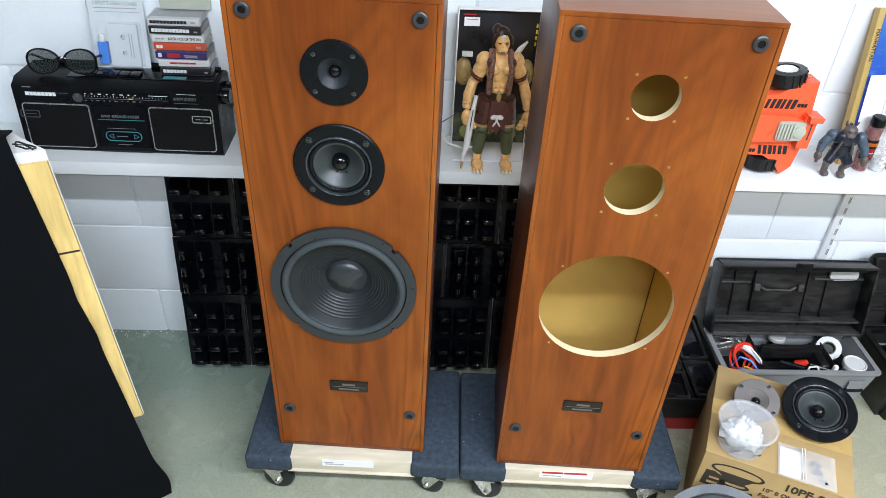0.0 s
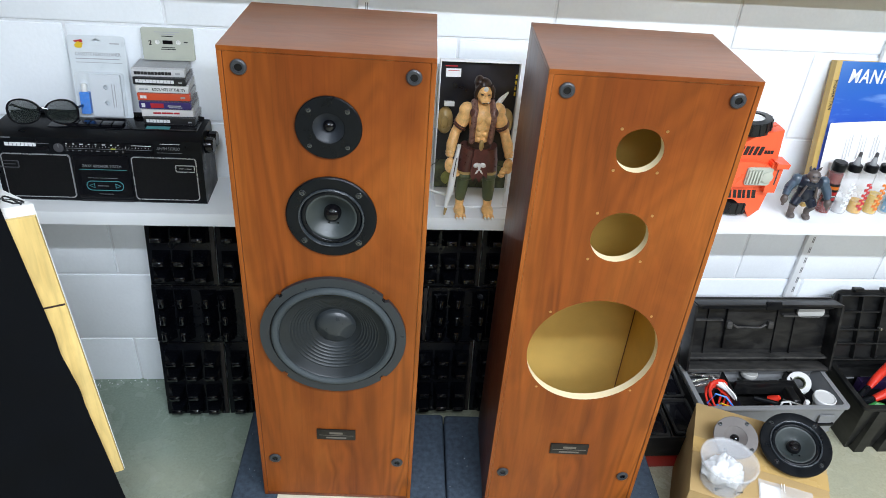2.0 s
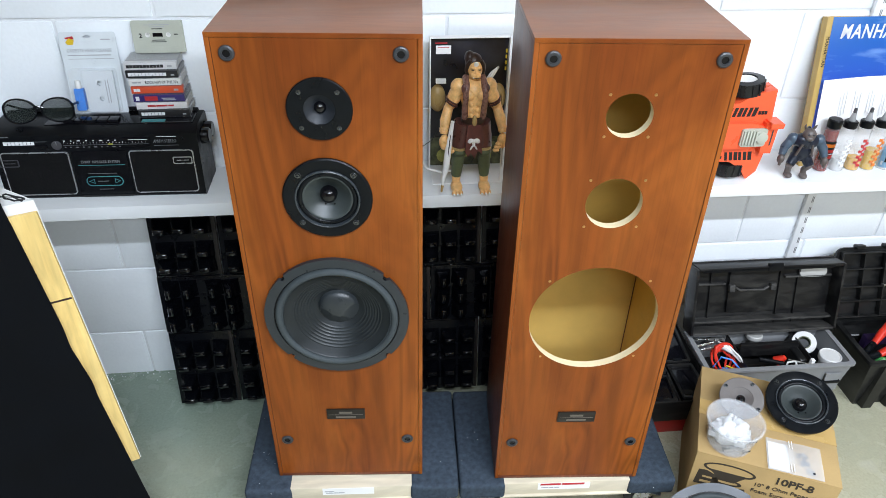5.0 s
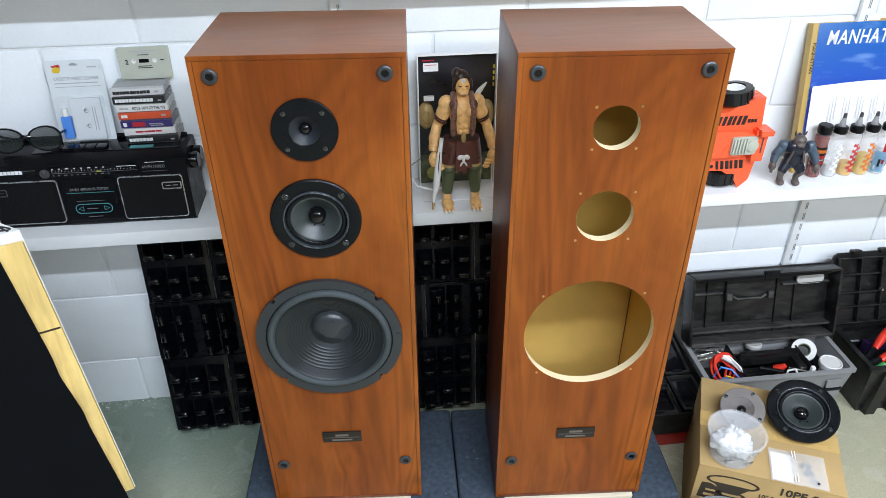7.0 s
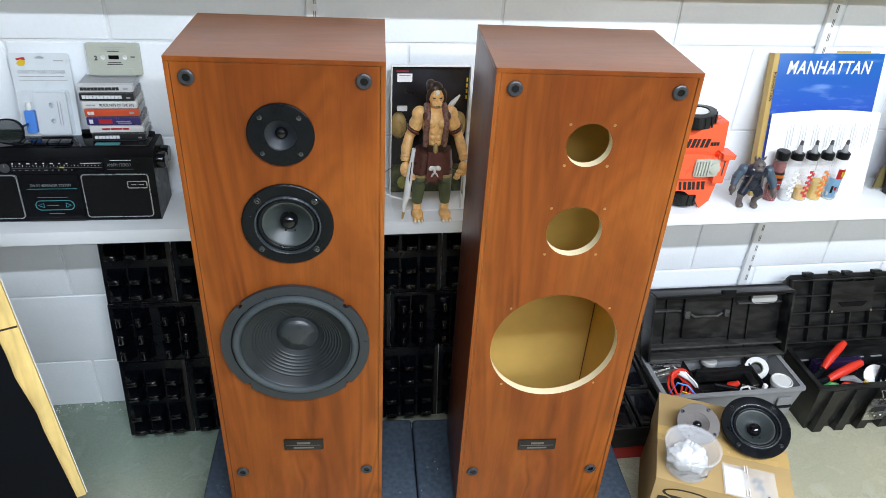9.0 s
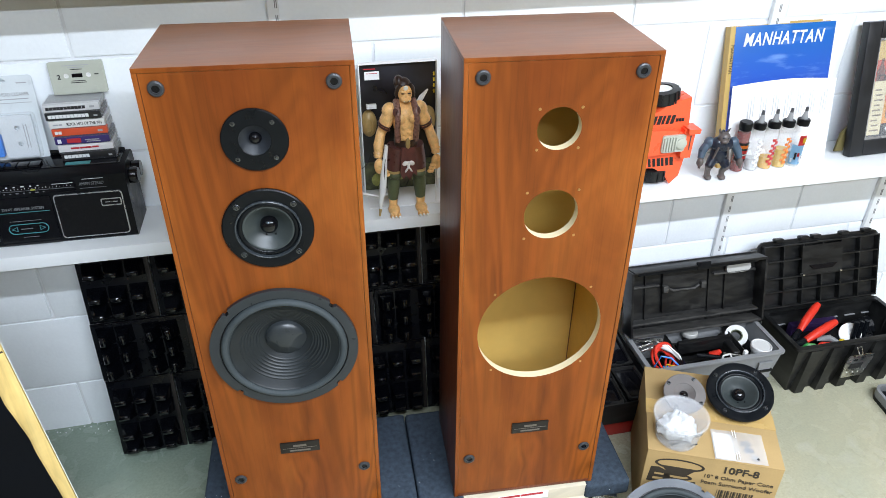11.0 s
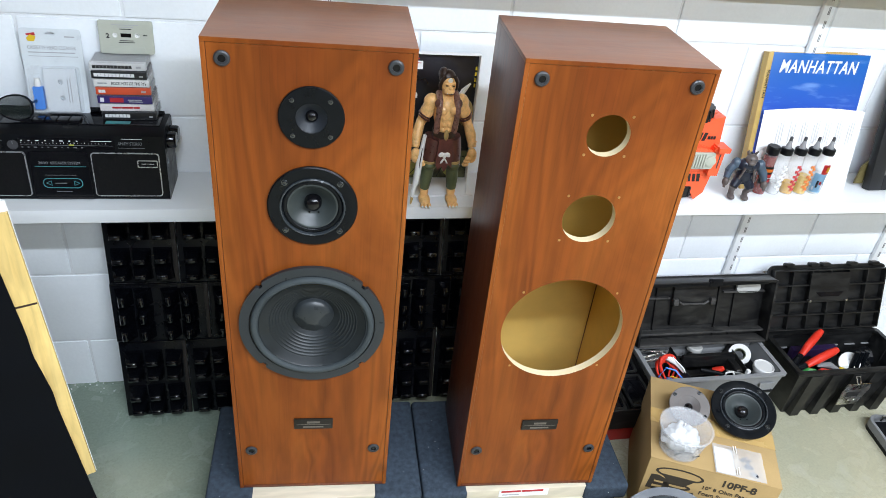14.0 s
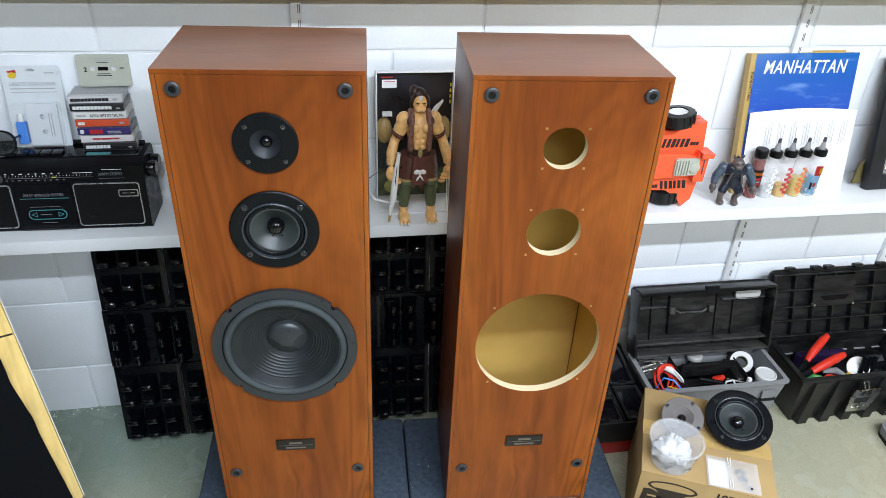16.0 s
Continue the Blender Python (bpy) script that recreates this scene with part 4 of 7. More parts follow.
bm = plate([(0.014, 0.0), (0.0875, 0.0), (0.084, 0.014), (0.0175, 0.014)], [ring_of(0.036, 0.004, 0.0015, 10), ring_of(0.066, 0.004, 0.0015, 10), ring_of(0.028, 0.0035, 0.0018, 10), ring_of(0.0735, 0.0035, 0.0018, 10)], -0.0012)
part("thick_edge", bm, SAGE, tape)
for x in (0.0300, 0.0715):
    part("hub", lathe([(0.0049, 0), (0.0049, 0.003), (0.0030, 0.003), (0.0028, -0.002), (0, -0.002)], 18, at_face(x, 0.036, 0.005)), WHITE_PLASTIC, tape)
part("window", box(0.041, -0.0006, 0.0325, 0.0605, 0.001, 0.0400), BLACK_GLOSS, tape)
lettering(tape, "2", 0.0125, INK, Matrix.Translation((0.0165, -0.0004, 0.0305)), bold=0.0004)
for z, ws in ((0.0555, [0.05]), (0.0515, [0.03]), (0.0475, [0.022]), (0.0250, [0.026]), (0.0215, [0.030])):
    bars(tape, "print_bar", GREY_INK if z > 0.05 else INK, Matrix.Translation((0.051 - ws[0] / 2, -0.0003, z)), ws, 0.0014)
bars(tape, "print_bar", INK, Matrix.Translation((0.083, -0.0003, 0.0360)), [0.008], 0.0020)

# ---------------------------------------------------------------- head cleaner pack
pack = thing("head_cleaner_pack", pose(-0.394, 0.447, TOP_B - 0.002, -10, 0, 0), "blister pack with a white cleaning cassette and blue bottle", "blister pack")
bm = plate(round_rect(0, 0, 0.112, 0.168, 0.006), [[(0.046, 0.158), (0.056, 0.163), (0.066, 0.158), (0.056, 0.155)]], 0.0012)
part("card", bm, mat("pale_blue_card", (0.66, 0.71, 0.74), 0.35, vary=0.06, bump=0.03), pack)
part("leaf_mark", slab([(0.012, 0.148), (0.020, 0.156), (0.030, 0.152), (0.026, 0.143), (0.016, 0.143)], -0.0008, 0.0), YELLOW, pack)
part("leaf_mark", slab([(0.012, 0.157), (0.028, 0.160), (0.030, 0.154), (0.014, 0.154)], -0.0007, 0.0), RED_PRINT, pack)
lettering(pack, "CASSETTE HEAD CLEANER", 0.0098, GREY_INK, Matrix.Translation((0.056, -0.0004, 0.128)), squeeze=0.76)
bars(pack, "print_bar", GREY_INK, Matrix.Translation((0.012, -0.0003, 0.121)), [0.03, 0.024, 0.03], 0.0018)
bars(pack, "print_bar", GREY_INK, Matrix.Translation((0.012, -0.0003, 0.114)), [0.09], 0.0010)
bars(pack, "print_bar", GREY_INK, Matrix.Translation((0.082, -0.0003, 0.152)), [0.018], 0.0022)
tapew = part("cleaning_cassette", plate(round_rect(0.036, 0.006, 0.096, 0.092, 0.003), [ring_of(0.066, 0.034, 0.005, 18), ring_of(0.066, 0.066, 0.005, 18)], 0.008), mat("frosty_white_plastic", (0.66, 0.70, 0.74), 0.4, vary=0.04), pack, "pale cassette standing on end", m=Matrix.Translation((0, -0.010, 0)))
for dx in (0.078, 0.083):
    bars(tapew, "print_bar", GREY_INK, Matrix.Translation((dx, -0.0004, 0.025)), [0.0014], 0.048)
part("blister", slab(round_rect(0.008, 0.003, 0.102, 0.096, 0.008), -0.014, -0.0004, 0.005, 3), CLEAR, pack, "clear blister")
bottle = part("bottle", slab(round_rect(0.0125, 0.010, 0.0315, 0.056, 0.003), -0.011, -0.001, 0.002), BLUE, pack, "small blue bottle with white neck")
part("neck", lathe([(0.0060, 0.0562), (0.0062, 0.064), (0.0050, 0.072), (0, 0.073)], 16, Matrix.Translation((0.022, -0.006, 0))), WHITE_PLASTIC, bottle)

# ---------------------------------------------------------------- toy figure in its open display box
toybox = thing("display_box", pose(0.360, 0.362, SHELF_Z, 0, 0, 0), "open white toy box with a dark printed back", "toy box")
CAMO = mat("camo_print", (0.085, 0.095, 0.045), 0.4, vary=1.0, scale=30, fine=60, bump=0.0)
LEAF_PRINT = mat("green_leaf_print", (0.34, 0.36, 0.10), 0.4, vary=0.4, scale=60, bump=0.0)
NIGHT = mat("dark_box_print", (0.008, 0.008, 0.012), 0.35, vary=0.8, scale=22, fine=80, bump=0.02)
part("back", box(0.002, 0.086, 0.004, 0.170, 0.089, 0.308, 0.0004), NIGHT, toybox, "black printed back")
part("camo_field", box(0.004, 0.0845, 0.006, 0.168, 0.0858, 0.075), CAMO, toybox, "green camouflage print")
part("side", box(0.0, 0.070, 0.0, 0.0022, 0.090, 0.308, 0.0005), PAPER, toybox)
part("side", box(0.170, 0.070, 0.0, 0.1722, 0.090, 0.308, 0.0005), PAPER, toybox)
part("top", box(0.0022, 0.074, 0.306, 0.170, 0.090, 0.3082, 0.0005), PAPER, toybox)
part("tray_floor", box(0.0022, 0.0, 0.0, 0.170, 0.086, 0.0028, 0.0006), PAPER, toybox)
part("price_tag", box(0.014, 0.0840, 0.270, 0.046, 0.0856, 0.288), PAPER, toybox, "pale price sticker")
part("tag_line", box(0.018, 0.0832, 0.2835, 0.042, 0.0842, 0.2846), RED_PRINT, toybox)
part("tag_line", box(0.012, 0.0840, 0.2925, 0.038, 0.0856, 0.2945), RED_PRINT, toybox)
for x in (0.006, 0.140):
    part("gold_plate", lathe([(0.024, 0.0), (0.0235, 0.004), (0.019, 0.009), (0.011, 0.012), (0.010, 0.010), (0, 0.013)], 28, Matrix.Translation((x + 0.012, 0.084, 0.172)) @ FACE @ Matrix.Diagonal((0.75, 1.3, 1.2, 1))), GOLD, toybox, "gold moulded shoulder plate")
for q in range(4):
    part("title_bar", box(0.1645, 0.0840, 0.232 + 0.013 * q, 0.1680, 0.0856, 0.240 + 0.013 * q), YELLOW, toybox)
for pts in ([(0.030, 0.010), (0.070, 0.060), (0.110, 0.045)], [(0.060, 0.008), (0.105, 0.070), (0.165, 0.030)], [(0.100, 0.010), (0.130, 0.072), (0.166, 0.058)]):
    part("twig_print", tube([(x, 0.0842, z) for x, z in pts], 0.0011, 5), INK, toybox)
for x, z, r in ((0.036, 0.030, 0.018), (0.085, 0.038, 0.013), (0.130, 0.026, 0.016)):
    part("leaf_print", lathe([(0, 0.0006), (r, 0.0006), (r, 0.0)], 18, at_face(x, z, 0.0846)), LEAF_PRINT, toybox)
part("white_clip", box(0.012, 0.058, 0.214, 0.034, 0.066, 0.224, 0.001), WHITE_PLASTIC, toybox)
bm = tube([(-0.026, 0.02, 0.058), (-0.012, -0.004, 0.044), (0.02, -0.012, 0.038), (0.05, -0.006, 0.040), (0.062, 0.010, 0.046)], 0.0028, 8)
part("strap", bm, WHITE_PLASTIC, toybox, "white plastic strap")
part("tie", tube([(0.152, 0.012, 0.128), (0.1535, 0.008, 0.070), (0.154, 0.004, 0.004)], 0.0012, 6), WHITE_PLASTIC, toybox, "thin white packing tie")
part("wire", tube([(-0.034, 0.030, 0.070), (-0.016, 0.032, 0.082), (0.004, 0.040, 0.092), (0.022, 0.060, 0.118)], 0.0009, 6), INK, toybox, "thin black packing wire")

# the figure: one mesh, coloured in fields
bm = bmesh.new()


def limb(points, radii, index, n=10):
    k = len(bm.faces)
    tube(points, 0, n, bm, radii)
    paint_last(bm, k, index)


def lump(c, r, index, rot=None):
    k = len(bm.faces)
    blob(c, r, bm, rot)
    paint_last(bm, k, index)


# 0 tan, 1 maroon, 2 olive, 3 hair, 4 white, 5 gold
for s, x in ((-1, -0.035), (1, 0.035)):
    lump((x, -0.008, 0.010), (0.015, 0.024, 0.011), 0)
    for t in (-0.009, 0.0, 0.009):
        lump((x + t, -0.030, 0.006), (0.0050, 0.008, 0.006), 0)
        lump((x + t, -0.036, 0.005), (0.0030, 0.004, 0.004), 4)
    limb([(x, 0.002, 0.012), (x, 0.004, 0.034), (x * 0.98, 0.004, 0.036)], [0.010, 0.0115, 0.011], 0)
    limb([(x, 0.004, 0.034), (x * 0.95, 0.002, 0.064), (x * 0.86, 0.0, 0.098), (x * 0.84, -0.002, 0.106)], [0.0125, 0.0155, 0.0165, 0.0150], 2)
    lump((x * 0.86, -0.012, 0.097), (0.016, 0.010, 0.010), 2)
    limb([(x * 0.85, -0.004, 0.1040), (x * 0.85, -0.004, 0.1085)], [0.0185, 0.0178], 5)
    limb([(x * 0.9, 0.002, 0.090), (x * 0.75, 0.004, 0.125), (x * 0.55, 0.004, 0.160)], [0.019, 0.024, 0.025], 1)
    # arms
    limb([(s * 0.033, 0.004, 0.242), (s * 0.046, 0.002, 0.218), (s * 0.057, 0.006, 0.194)], [0.0150, 0.0162, 0.0112], 0)
    lump((s * 0.036, 0.003, 0.240), (0.0190, 0.0165, 0.0185), 0)
    for z in (0.206, 0.212):
        limb([(s * 0.0500, 0.002, z + 0.001), (s * 0.0515, 0.002, z - 0.002)], [0.0160, 0.0158], 1)
    limb([(s * 0.057, 0.006, 0.196), (s * 0.067, -0.006, 0.168), (s * 0.071, -0.018, 0.144)], [0.0112, 0.0130, 0.0088], 0)
    for z in (0.150, 0.156):
        limb([(s * 0.0700, -0.014, z), (s * 0.0705, -0.016, z - 0.003)], [0.0112, 0.0110], 0)
    lump((s * 0.070, -0.024, 0.128), (0.0125, 0.0115, 0.0175), 0)
    for q in range(3):
        lump((s * (0.060 - 0.003 * q), -0.031, 0.124 - 0.007 * q), (0.0085, 0.0065, 0.0048), 0)
    lump((s * 0.026, -0.022, 0.246), (0.0070, 0.0060, 0.0100), 1)
# kilt with folds
k = len(bm.faces)
rings = []
for z, r in ((0.106, 0.033), (0.118, 0.034), (0.142, 0.031), (0.168, 0.026), (0.176, 0.025)):
    rings.append([bm.verts.new((r * (1 + 0.06 * math.sin(9 * a)) * math.cos(a), 0.7 * r * (1 + 0.10 * math.sin(9 * a)) * math.sin(a) - 0.001, z + 0.004 * math.sin(5 * a) * (z < 0.112))) for a in [2 * math.pi * q / 40 for q in range(40)]])
for a, b in zip(rings, rings[1:]):
    for q in range(40):
        bm.faces.new((a[q], a[(q + 1) % 40], b[(q + 1) % 40], b[q]))
bm.faces.new(rings[0][::-1])
bm.faces.new(rings[-1])
paint_last(bm, k, 1)
k = len(bm.faces)
join(bm, slab([(-0.016, 0.168), (0.016, 0.168), (0.021, 0.100), (0.011, 0.108), (0.003, 0.090), (-0.006, 0.104), (-0.013, 0.094), (-0.020, 0.106)], -0.030, -0.022, 0.002))
paint_last(bm, k, 6)
lump((0.0, -0.029, 0.128), (0.004, 0.003, 0.010), 4)
for s in (-1, 1):
    lump((s * 0.008, -0.030, 0.132), (0.0075, 0.003, 0.0055), 4, (0, 25 * s, 0))
    lump((s * 0.005, -0.031, 0.117), (0.0022, 0.003, 0.007), 4, (0, -35 * s, 0))
limb([(0, 0, 0.168), (0, 0, 0.180)], [0.029, 0.028], 3, 18)
lump((0, -0.027, 0.176), (0.006, 0.005, 0.013), 5)
# torso
limb([(0, 0.002, 0.172), (0, 0.002, 0.190), (0, 0.003, 0.215), (0, 0.004, 0.240), (0, 0.006, 0.258)], [0.024, 0.024, 0.030, 0.033, 0.020], 0, 18)
for s in (-1, 1):
    lump((s * 0.0115, -0.020, 0.232), (0.0125, 0.0115, 0.0125), 0)
    for z in (0.186, 0.199, 0.212):
        lump((s * 0.0065, -0.0190 - (z - 0.186) * 0.1, z), (0.0070, 0.0056, 0.0066), 0)
    limb([(s * 0.021, -0.014, 0.178), (s * 0.023, -0.019, 0.205), (s * 0.022, -0.027, 0.232), (s * 0.021, -0.019, 0.252), (s * 0.020, 0.004, 0.260)], [0.0075, 0.0075, 0.0078, 0.0080, 0.008], 7)
limb([(0, 0.006, 0.252), (0, 0.002, 0.270)], [0.014, 0.013], 0)
# head
lump((0, -0.002, 0.280), (0.0175, 0.019, 0.020), 0)
lump((0, -0.016, 0.271), (0.0125, 0.010, 0.009), 0)
lump((0, -0.021, 0.279), (0.005, 0.005, 0.004), 0)
lump((0, -0.0245, 0.268), (0.008, 0.0022, 0.0009), 3)
for s in (-1, 1):
    lump((s * 0.006, -0.0245, 0.2690), (0.0010, 0.0014, 0.0020), 4)
    lump((s * 0.0075, -0.0190, 0.2835), (0.0036, 0.002, 0.0011), 3)
    lump((s * 0.0075, -0.0190, 0.2870), (0.0060, 0.0035, 0.0020), 0, (0, -14 * s, 0))
lump((0, -0.0165, 0.2940), (0.0055, 0.0035, 0.0060), 4, (20, 0, 0))
lump((-0.002, 0.006, 0.292), (0.020, 0.018, 0.018), 3)
lump((-0.012, 0.008, 0.300), (0.012, 0.014, 0.014), 3)
for s in (-1, 1):
    limb([(s * 0.012, -0.010, 0.300), (s * 0.018, -0.007, 0.290), (s * 0.020, -0.004, 0.279), (s * 0.020, -0.003, 0.269)], [0.004, 0.0050, 0.0045, 0.002], 3)
# rifle in one hand, blade at the back
limb([(-0.075, -0.042, 0.028), (-0.072, -0.040, 0.050), (-0.066, -0.036, 0.075), (-0.062, -0.034, 0.110), (-0.056, -0.030, 0.150), (-0.052, -0.030, 0.178)], [0.002, 0.006, 0.0085, 0.0080, 0.0055, 0.0045], 4)
limb([(-0.0655, -0.0425, 0.080), (-0.0615, -0.0405, 0.115), (-0.057, -0.0365, 0.150)], [0.001, 0.0014, 0.001], 3, 6)
limb([(-0.077, -0.044, 0.018), (-0.074, -0.041, 0.034)], [0.002, 0.004], 5)
limb([(0.030, 0.026, 0.235), (0.046, 0.028, 0.256), (0.062, 0.030, 0.272)], [0.005, 0.006, 0.002], 4)
solo("toy_figure", bm, (TAN, mat("brown_leather_plastic", (0.095, 0.034, 0.026), 0.34, vary=0.4, scale=70, bump=0.25), OLIVE, HAIR, WHITE_PLASTIC, GOLD, MAROON, mat("worn_strap_plastic", (0.20, 0.098, 0.075), 0.32, vary=0.6, scale=160, bump=0.25)), "painted plastic toy warrior standing before its box", "toy figure", m=pose(0.4430, 0.342, SHELF_Z) @ Matrix.Diagonal((0.88, 1, 0.985, 1)), angle=70)

# ---------------------------------------------------------------- orange toy car stood on its side
car = thing("toy_car", pose(1.082, 0.343, SHELF_Z + 0.002, 0, 0, 0), "orange red plastic toy car stood on its side", "toy car")
outline = [(-0.160, 0.050), (-0.050, 0.046), (-0.018, 0.026), (0.000, 0.0), (0.020, 0.020), (0.028, 0.078), (0.006, 0.090), (0.006, 0.138), (0.022, 0.146), (0.016, 0.216), (-0.030, 0.206), (-0.062, 0.186), (-0.160, 0.180)]
part("body", slab(outline, -0.006, 0.038, 0.004, 3), ORANGE, car, "orange red moulded body shell")
part("canopy", slab([(-0.150, 0.082), (-0.020, 0.086), (0.004, 0.094), (0.004, 0.136), (-0.020, 0.144), (-0.150, 0.150)], -0.020, -0.004, 0.008, 3), ORANGE, car)
wing = part("rear_wing", slab([(0.004, 0.074), (0.030, 0.074), (0.032, 0.142), (0.026, 0.146), (0.004, 0.146)], -0.024, -0.004, 0.002), ORANGE, car)
part("wing_fin", slab([(0.008, 0.138), (0.036, 0.138), (0.038, 0.148), (0.008, 0.150)], -0.036, 0.006, 0.002), ORANGE, wing)
bars(wing, "print_bar", DARK_PRINT, Matrix.Translation((0.020, -0.0246, 0.094)), [0.003], 0.036)
engine = part("engine", slab(round_rect(-0.048, 0.092, 0.010, 0.134, 0.006), -0.025, -0.018, 0.002), SAGE, car, "moulded grey engine block")
for k in range(5):
    part("engine_rib", box(-0.045 + 0.007 * k, -0.029, 0.096, -0.041 + 0.007 * k, -0.023, 0.130, 0.001), SAGE, engine)
part("engine_fan", lathe([(0.013, 0), (0.013, 0.004), (0.010, 0.005), (0, 0.005)], 20, at_face(-0.001, 0.113, -0.025)), SAGE, engine)
# titles stand as plain slanting bars
for z, xs in ((0.156, (-0.084, -0.018)), (0.050, (-0.064, 0.002))):
    lean = 0.004 if z > 0.1 else -0.004
    for k in range(6):
        x0, w = xs[0] + (xs[1] - xs[0]) * k / 6 + 0.001, 0.0062 + 0.001 * (k % 3)
        part("title_bar", slab([(x0, z), (x0 + w, z), (x0 + w + lean, z + 0.0205), (x0 + lean, z + 0.0205)], -0.0072, -0.0058), INK, car, smooth=False)
    bars(car, "small_bar", INK, Matrix.Translation((xs[1] + 0.004 if z > 0.1 else xs[0] - 0.028, -0.0068, z + 0.004)), [0.006, 0.006, 0.006], 0.008, gap=0.15)


def tyre(m, r=0.040, w=0.032):
    t = part("wheel", lathe([(r * 0.62, 0.0), (r, 0.002), (r, w - 0.002), (r * 0.62, w)], 32, m, closed=True), RUBBER, car, "black ribbed tyre")
    for k in range(16):
        a = 2 * math.pi * k / 16
        part("tread", box(r - 0.001, -0.0022, 0.003, r + 0.0022, 0.0022, w - 0.003), RUBBER, t, m=m @ Matrix.Rotation(a, 4, "Z"))
    part("hub", lathe([(r * 0.62, w - 0.004), (r * 0.5, w - 0.001), (r * 0.2, w - 0.006), (0, w - 0.006)], 26, m), WHITE_PLASTIC, t, "white hub")
    return t


tyre(Matrix.Translation((-0.037, 0.030, 0.198)) @ Matrix.Rotation(radians(-8), 4, "Y"), r=0.038)
tyre(Matrix.Translation((-0.034, 0.030, 0.006)))

# ---------------------------------------------------------------- small dark toy figure: one mesh
bm = bmesh.new()
# 0 slate, 1 grey brown
lump((0, 0, 0.066), (0.024, 0.018, 0.026), 0)
lump((0, -0.004, 0.092), (0.032, 0.019, 0.020), 0)
for s in (-1, 1):
    lump((s * 0.032, 0.0, 0.094), (0.014, 0.013, 0.014), 2)
    limb([(s * 0.034, 0, 0.092), (s * 0.047, -0.004, 0.074), (s * 0.052, -0.014, 0.058)], [0.011, 0.011, 0.008], 2)
    lump((s * 0.053, -0.018, 0.050), (0.009, 0.009, 0.011), 1)
    limb([(s * 0.053, -0.02, 0.048), (s * 0.055, -0.024, 0.036)], [0.005, 0.003], 1, 6)
    limb([(s * 0.012, 0, 0.054), (s * 0.024, -0.010, 0.034)], [0.014, 0.011], 0)
    limb([(s * 0.024, -0.010, 0.036), (s * 0.019, 0.002, 0.018), (s * 0.020, -0.002, 0.006)], [0.0095, 0.0075, 0.0080], 1)
    lump((s * 0.019, -0.006, 0.006), (0.010, 0.015, 0.0065), 1)
    limb([(s * 0.007, 0.0, 0.118), (s * 0.012, -0.002, 0.126), (s * 0.013, -0.006, 0.132)], [0.004, 0.003, 0.001], 1, 6)
    limb([(s * 0.012, -0.020, 0.090), (s * 0.020, -0.018, 0.060)], [0.003, 0.003], 1, 6)
lump((0, -0.010, 0.110), (0.0165, 0.0150, 0.0145), 1)
for s in (-1, 1):
    lump((s * 0.0065, -0.0235, 0.114), (0.0025, 0.002, 0.0018), 0)
    lump((s * 0.0055, -0.0240, 0.1005), (0.0014, 0.002, 0.0028), 2)
lump((0, -0.021, 0.104), (0.0105, 0.0065, 0.0060), 1)
lump((0, 0.0, 0.120), (0.004, 0.010, 0.006), 0)
lump((0, -0.018, 0.088), (0.005, 0.004, 0.005), 1)
solo("toy_monster", bm, (SLATE, FLESH_GREY, mat("steel_blue_plastic", (0.055, 0.085, 0.120), 0.36, vary=0.35, scale=70, bump=0.2)), "small dark blue grey plastic toy monster", "toy figure", m=pose(1.205, 0.345, SHELF_Z + 0.0005, 0, 0, -12) @ Matrix.Diagonal((0.9, 0.9, 1, 1)), angle=70)

# ---------------------------------------------------------------- paint and oil bottles
LIQ = [mat("red_brown_liquid", (0.17, 0.014, 0.008), 0.15, vary=0.15, bump=0.0), mat("clear_liquid", (0.66, 0.67, 0.66), 0.15, vary=0.05, bump=0.0),
       mat("amber_liquid", (0.72, 0.40, 0.02), 0.15, vary=0.08, bump=0.0), mat("golden_liquid", (0.70, 0.45, 0.02), 0.15, vary=0.08, bump=0.0), mat("milky_liquid", (0.68, 0.70, 0.70), 0.15, vary=0.05, bump=0.0)]
LAB = [mat("label_red", (0.55, 0.03, 0.03), 0.4, bump=0.0), mat("label_orange", (0.75, 0.20, 0.02), 0.4, bump=0.0), mat("label_lightblue", (0.30, 0.52, 0.70), 0.4, bump=0.0)]
LOOKS = [("bottle of red brown oil with a black screw cap", 0.103, True), ("clear dropper bottle with white lettering bars and black cap", 0.030, False), ("dropper bottle of amber oil with red lettering bars", 0.030, False),
         ("dropper bottle of golden oil with orange lettering bars", 0.048, False), ("clear dropper bottle with a red and blue label", 0.020, False)]


def curved(r, a0, a1, z0, z1, n=6):
    """A patch on a bottle's wall, facing -y."""
    bm = bmesh.new()
    lo, hi = [], []
    for k in range(n + 1):
        a = radians(-90 + a0 + (a1 - a0) * k / n)
        lo.append(bm.verts.new((r * math.cos(a), r * math.sin(a), z0)))
        hi.append(bm.verts.new((r * math.cos(a), r * math.sin(a), z1)))
    for k in range(n):
        bm.faces.new((lo[k], lo[k + 1], hi[k + 1], hi[k]))
    bmesh.ops.solidify(bm, geom=bm.faces[:], thickness=0.0005)
    return bm


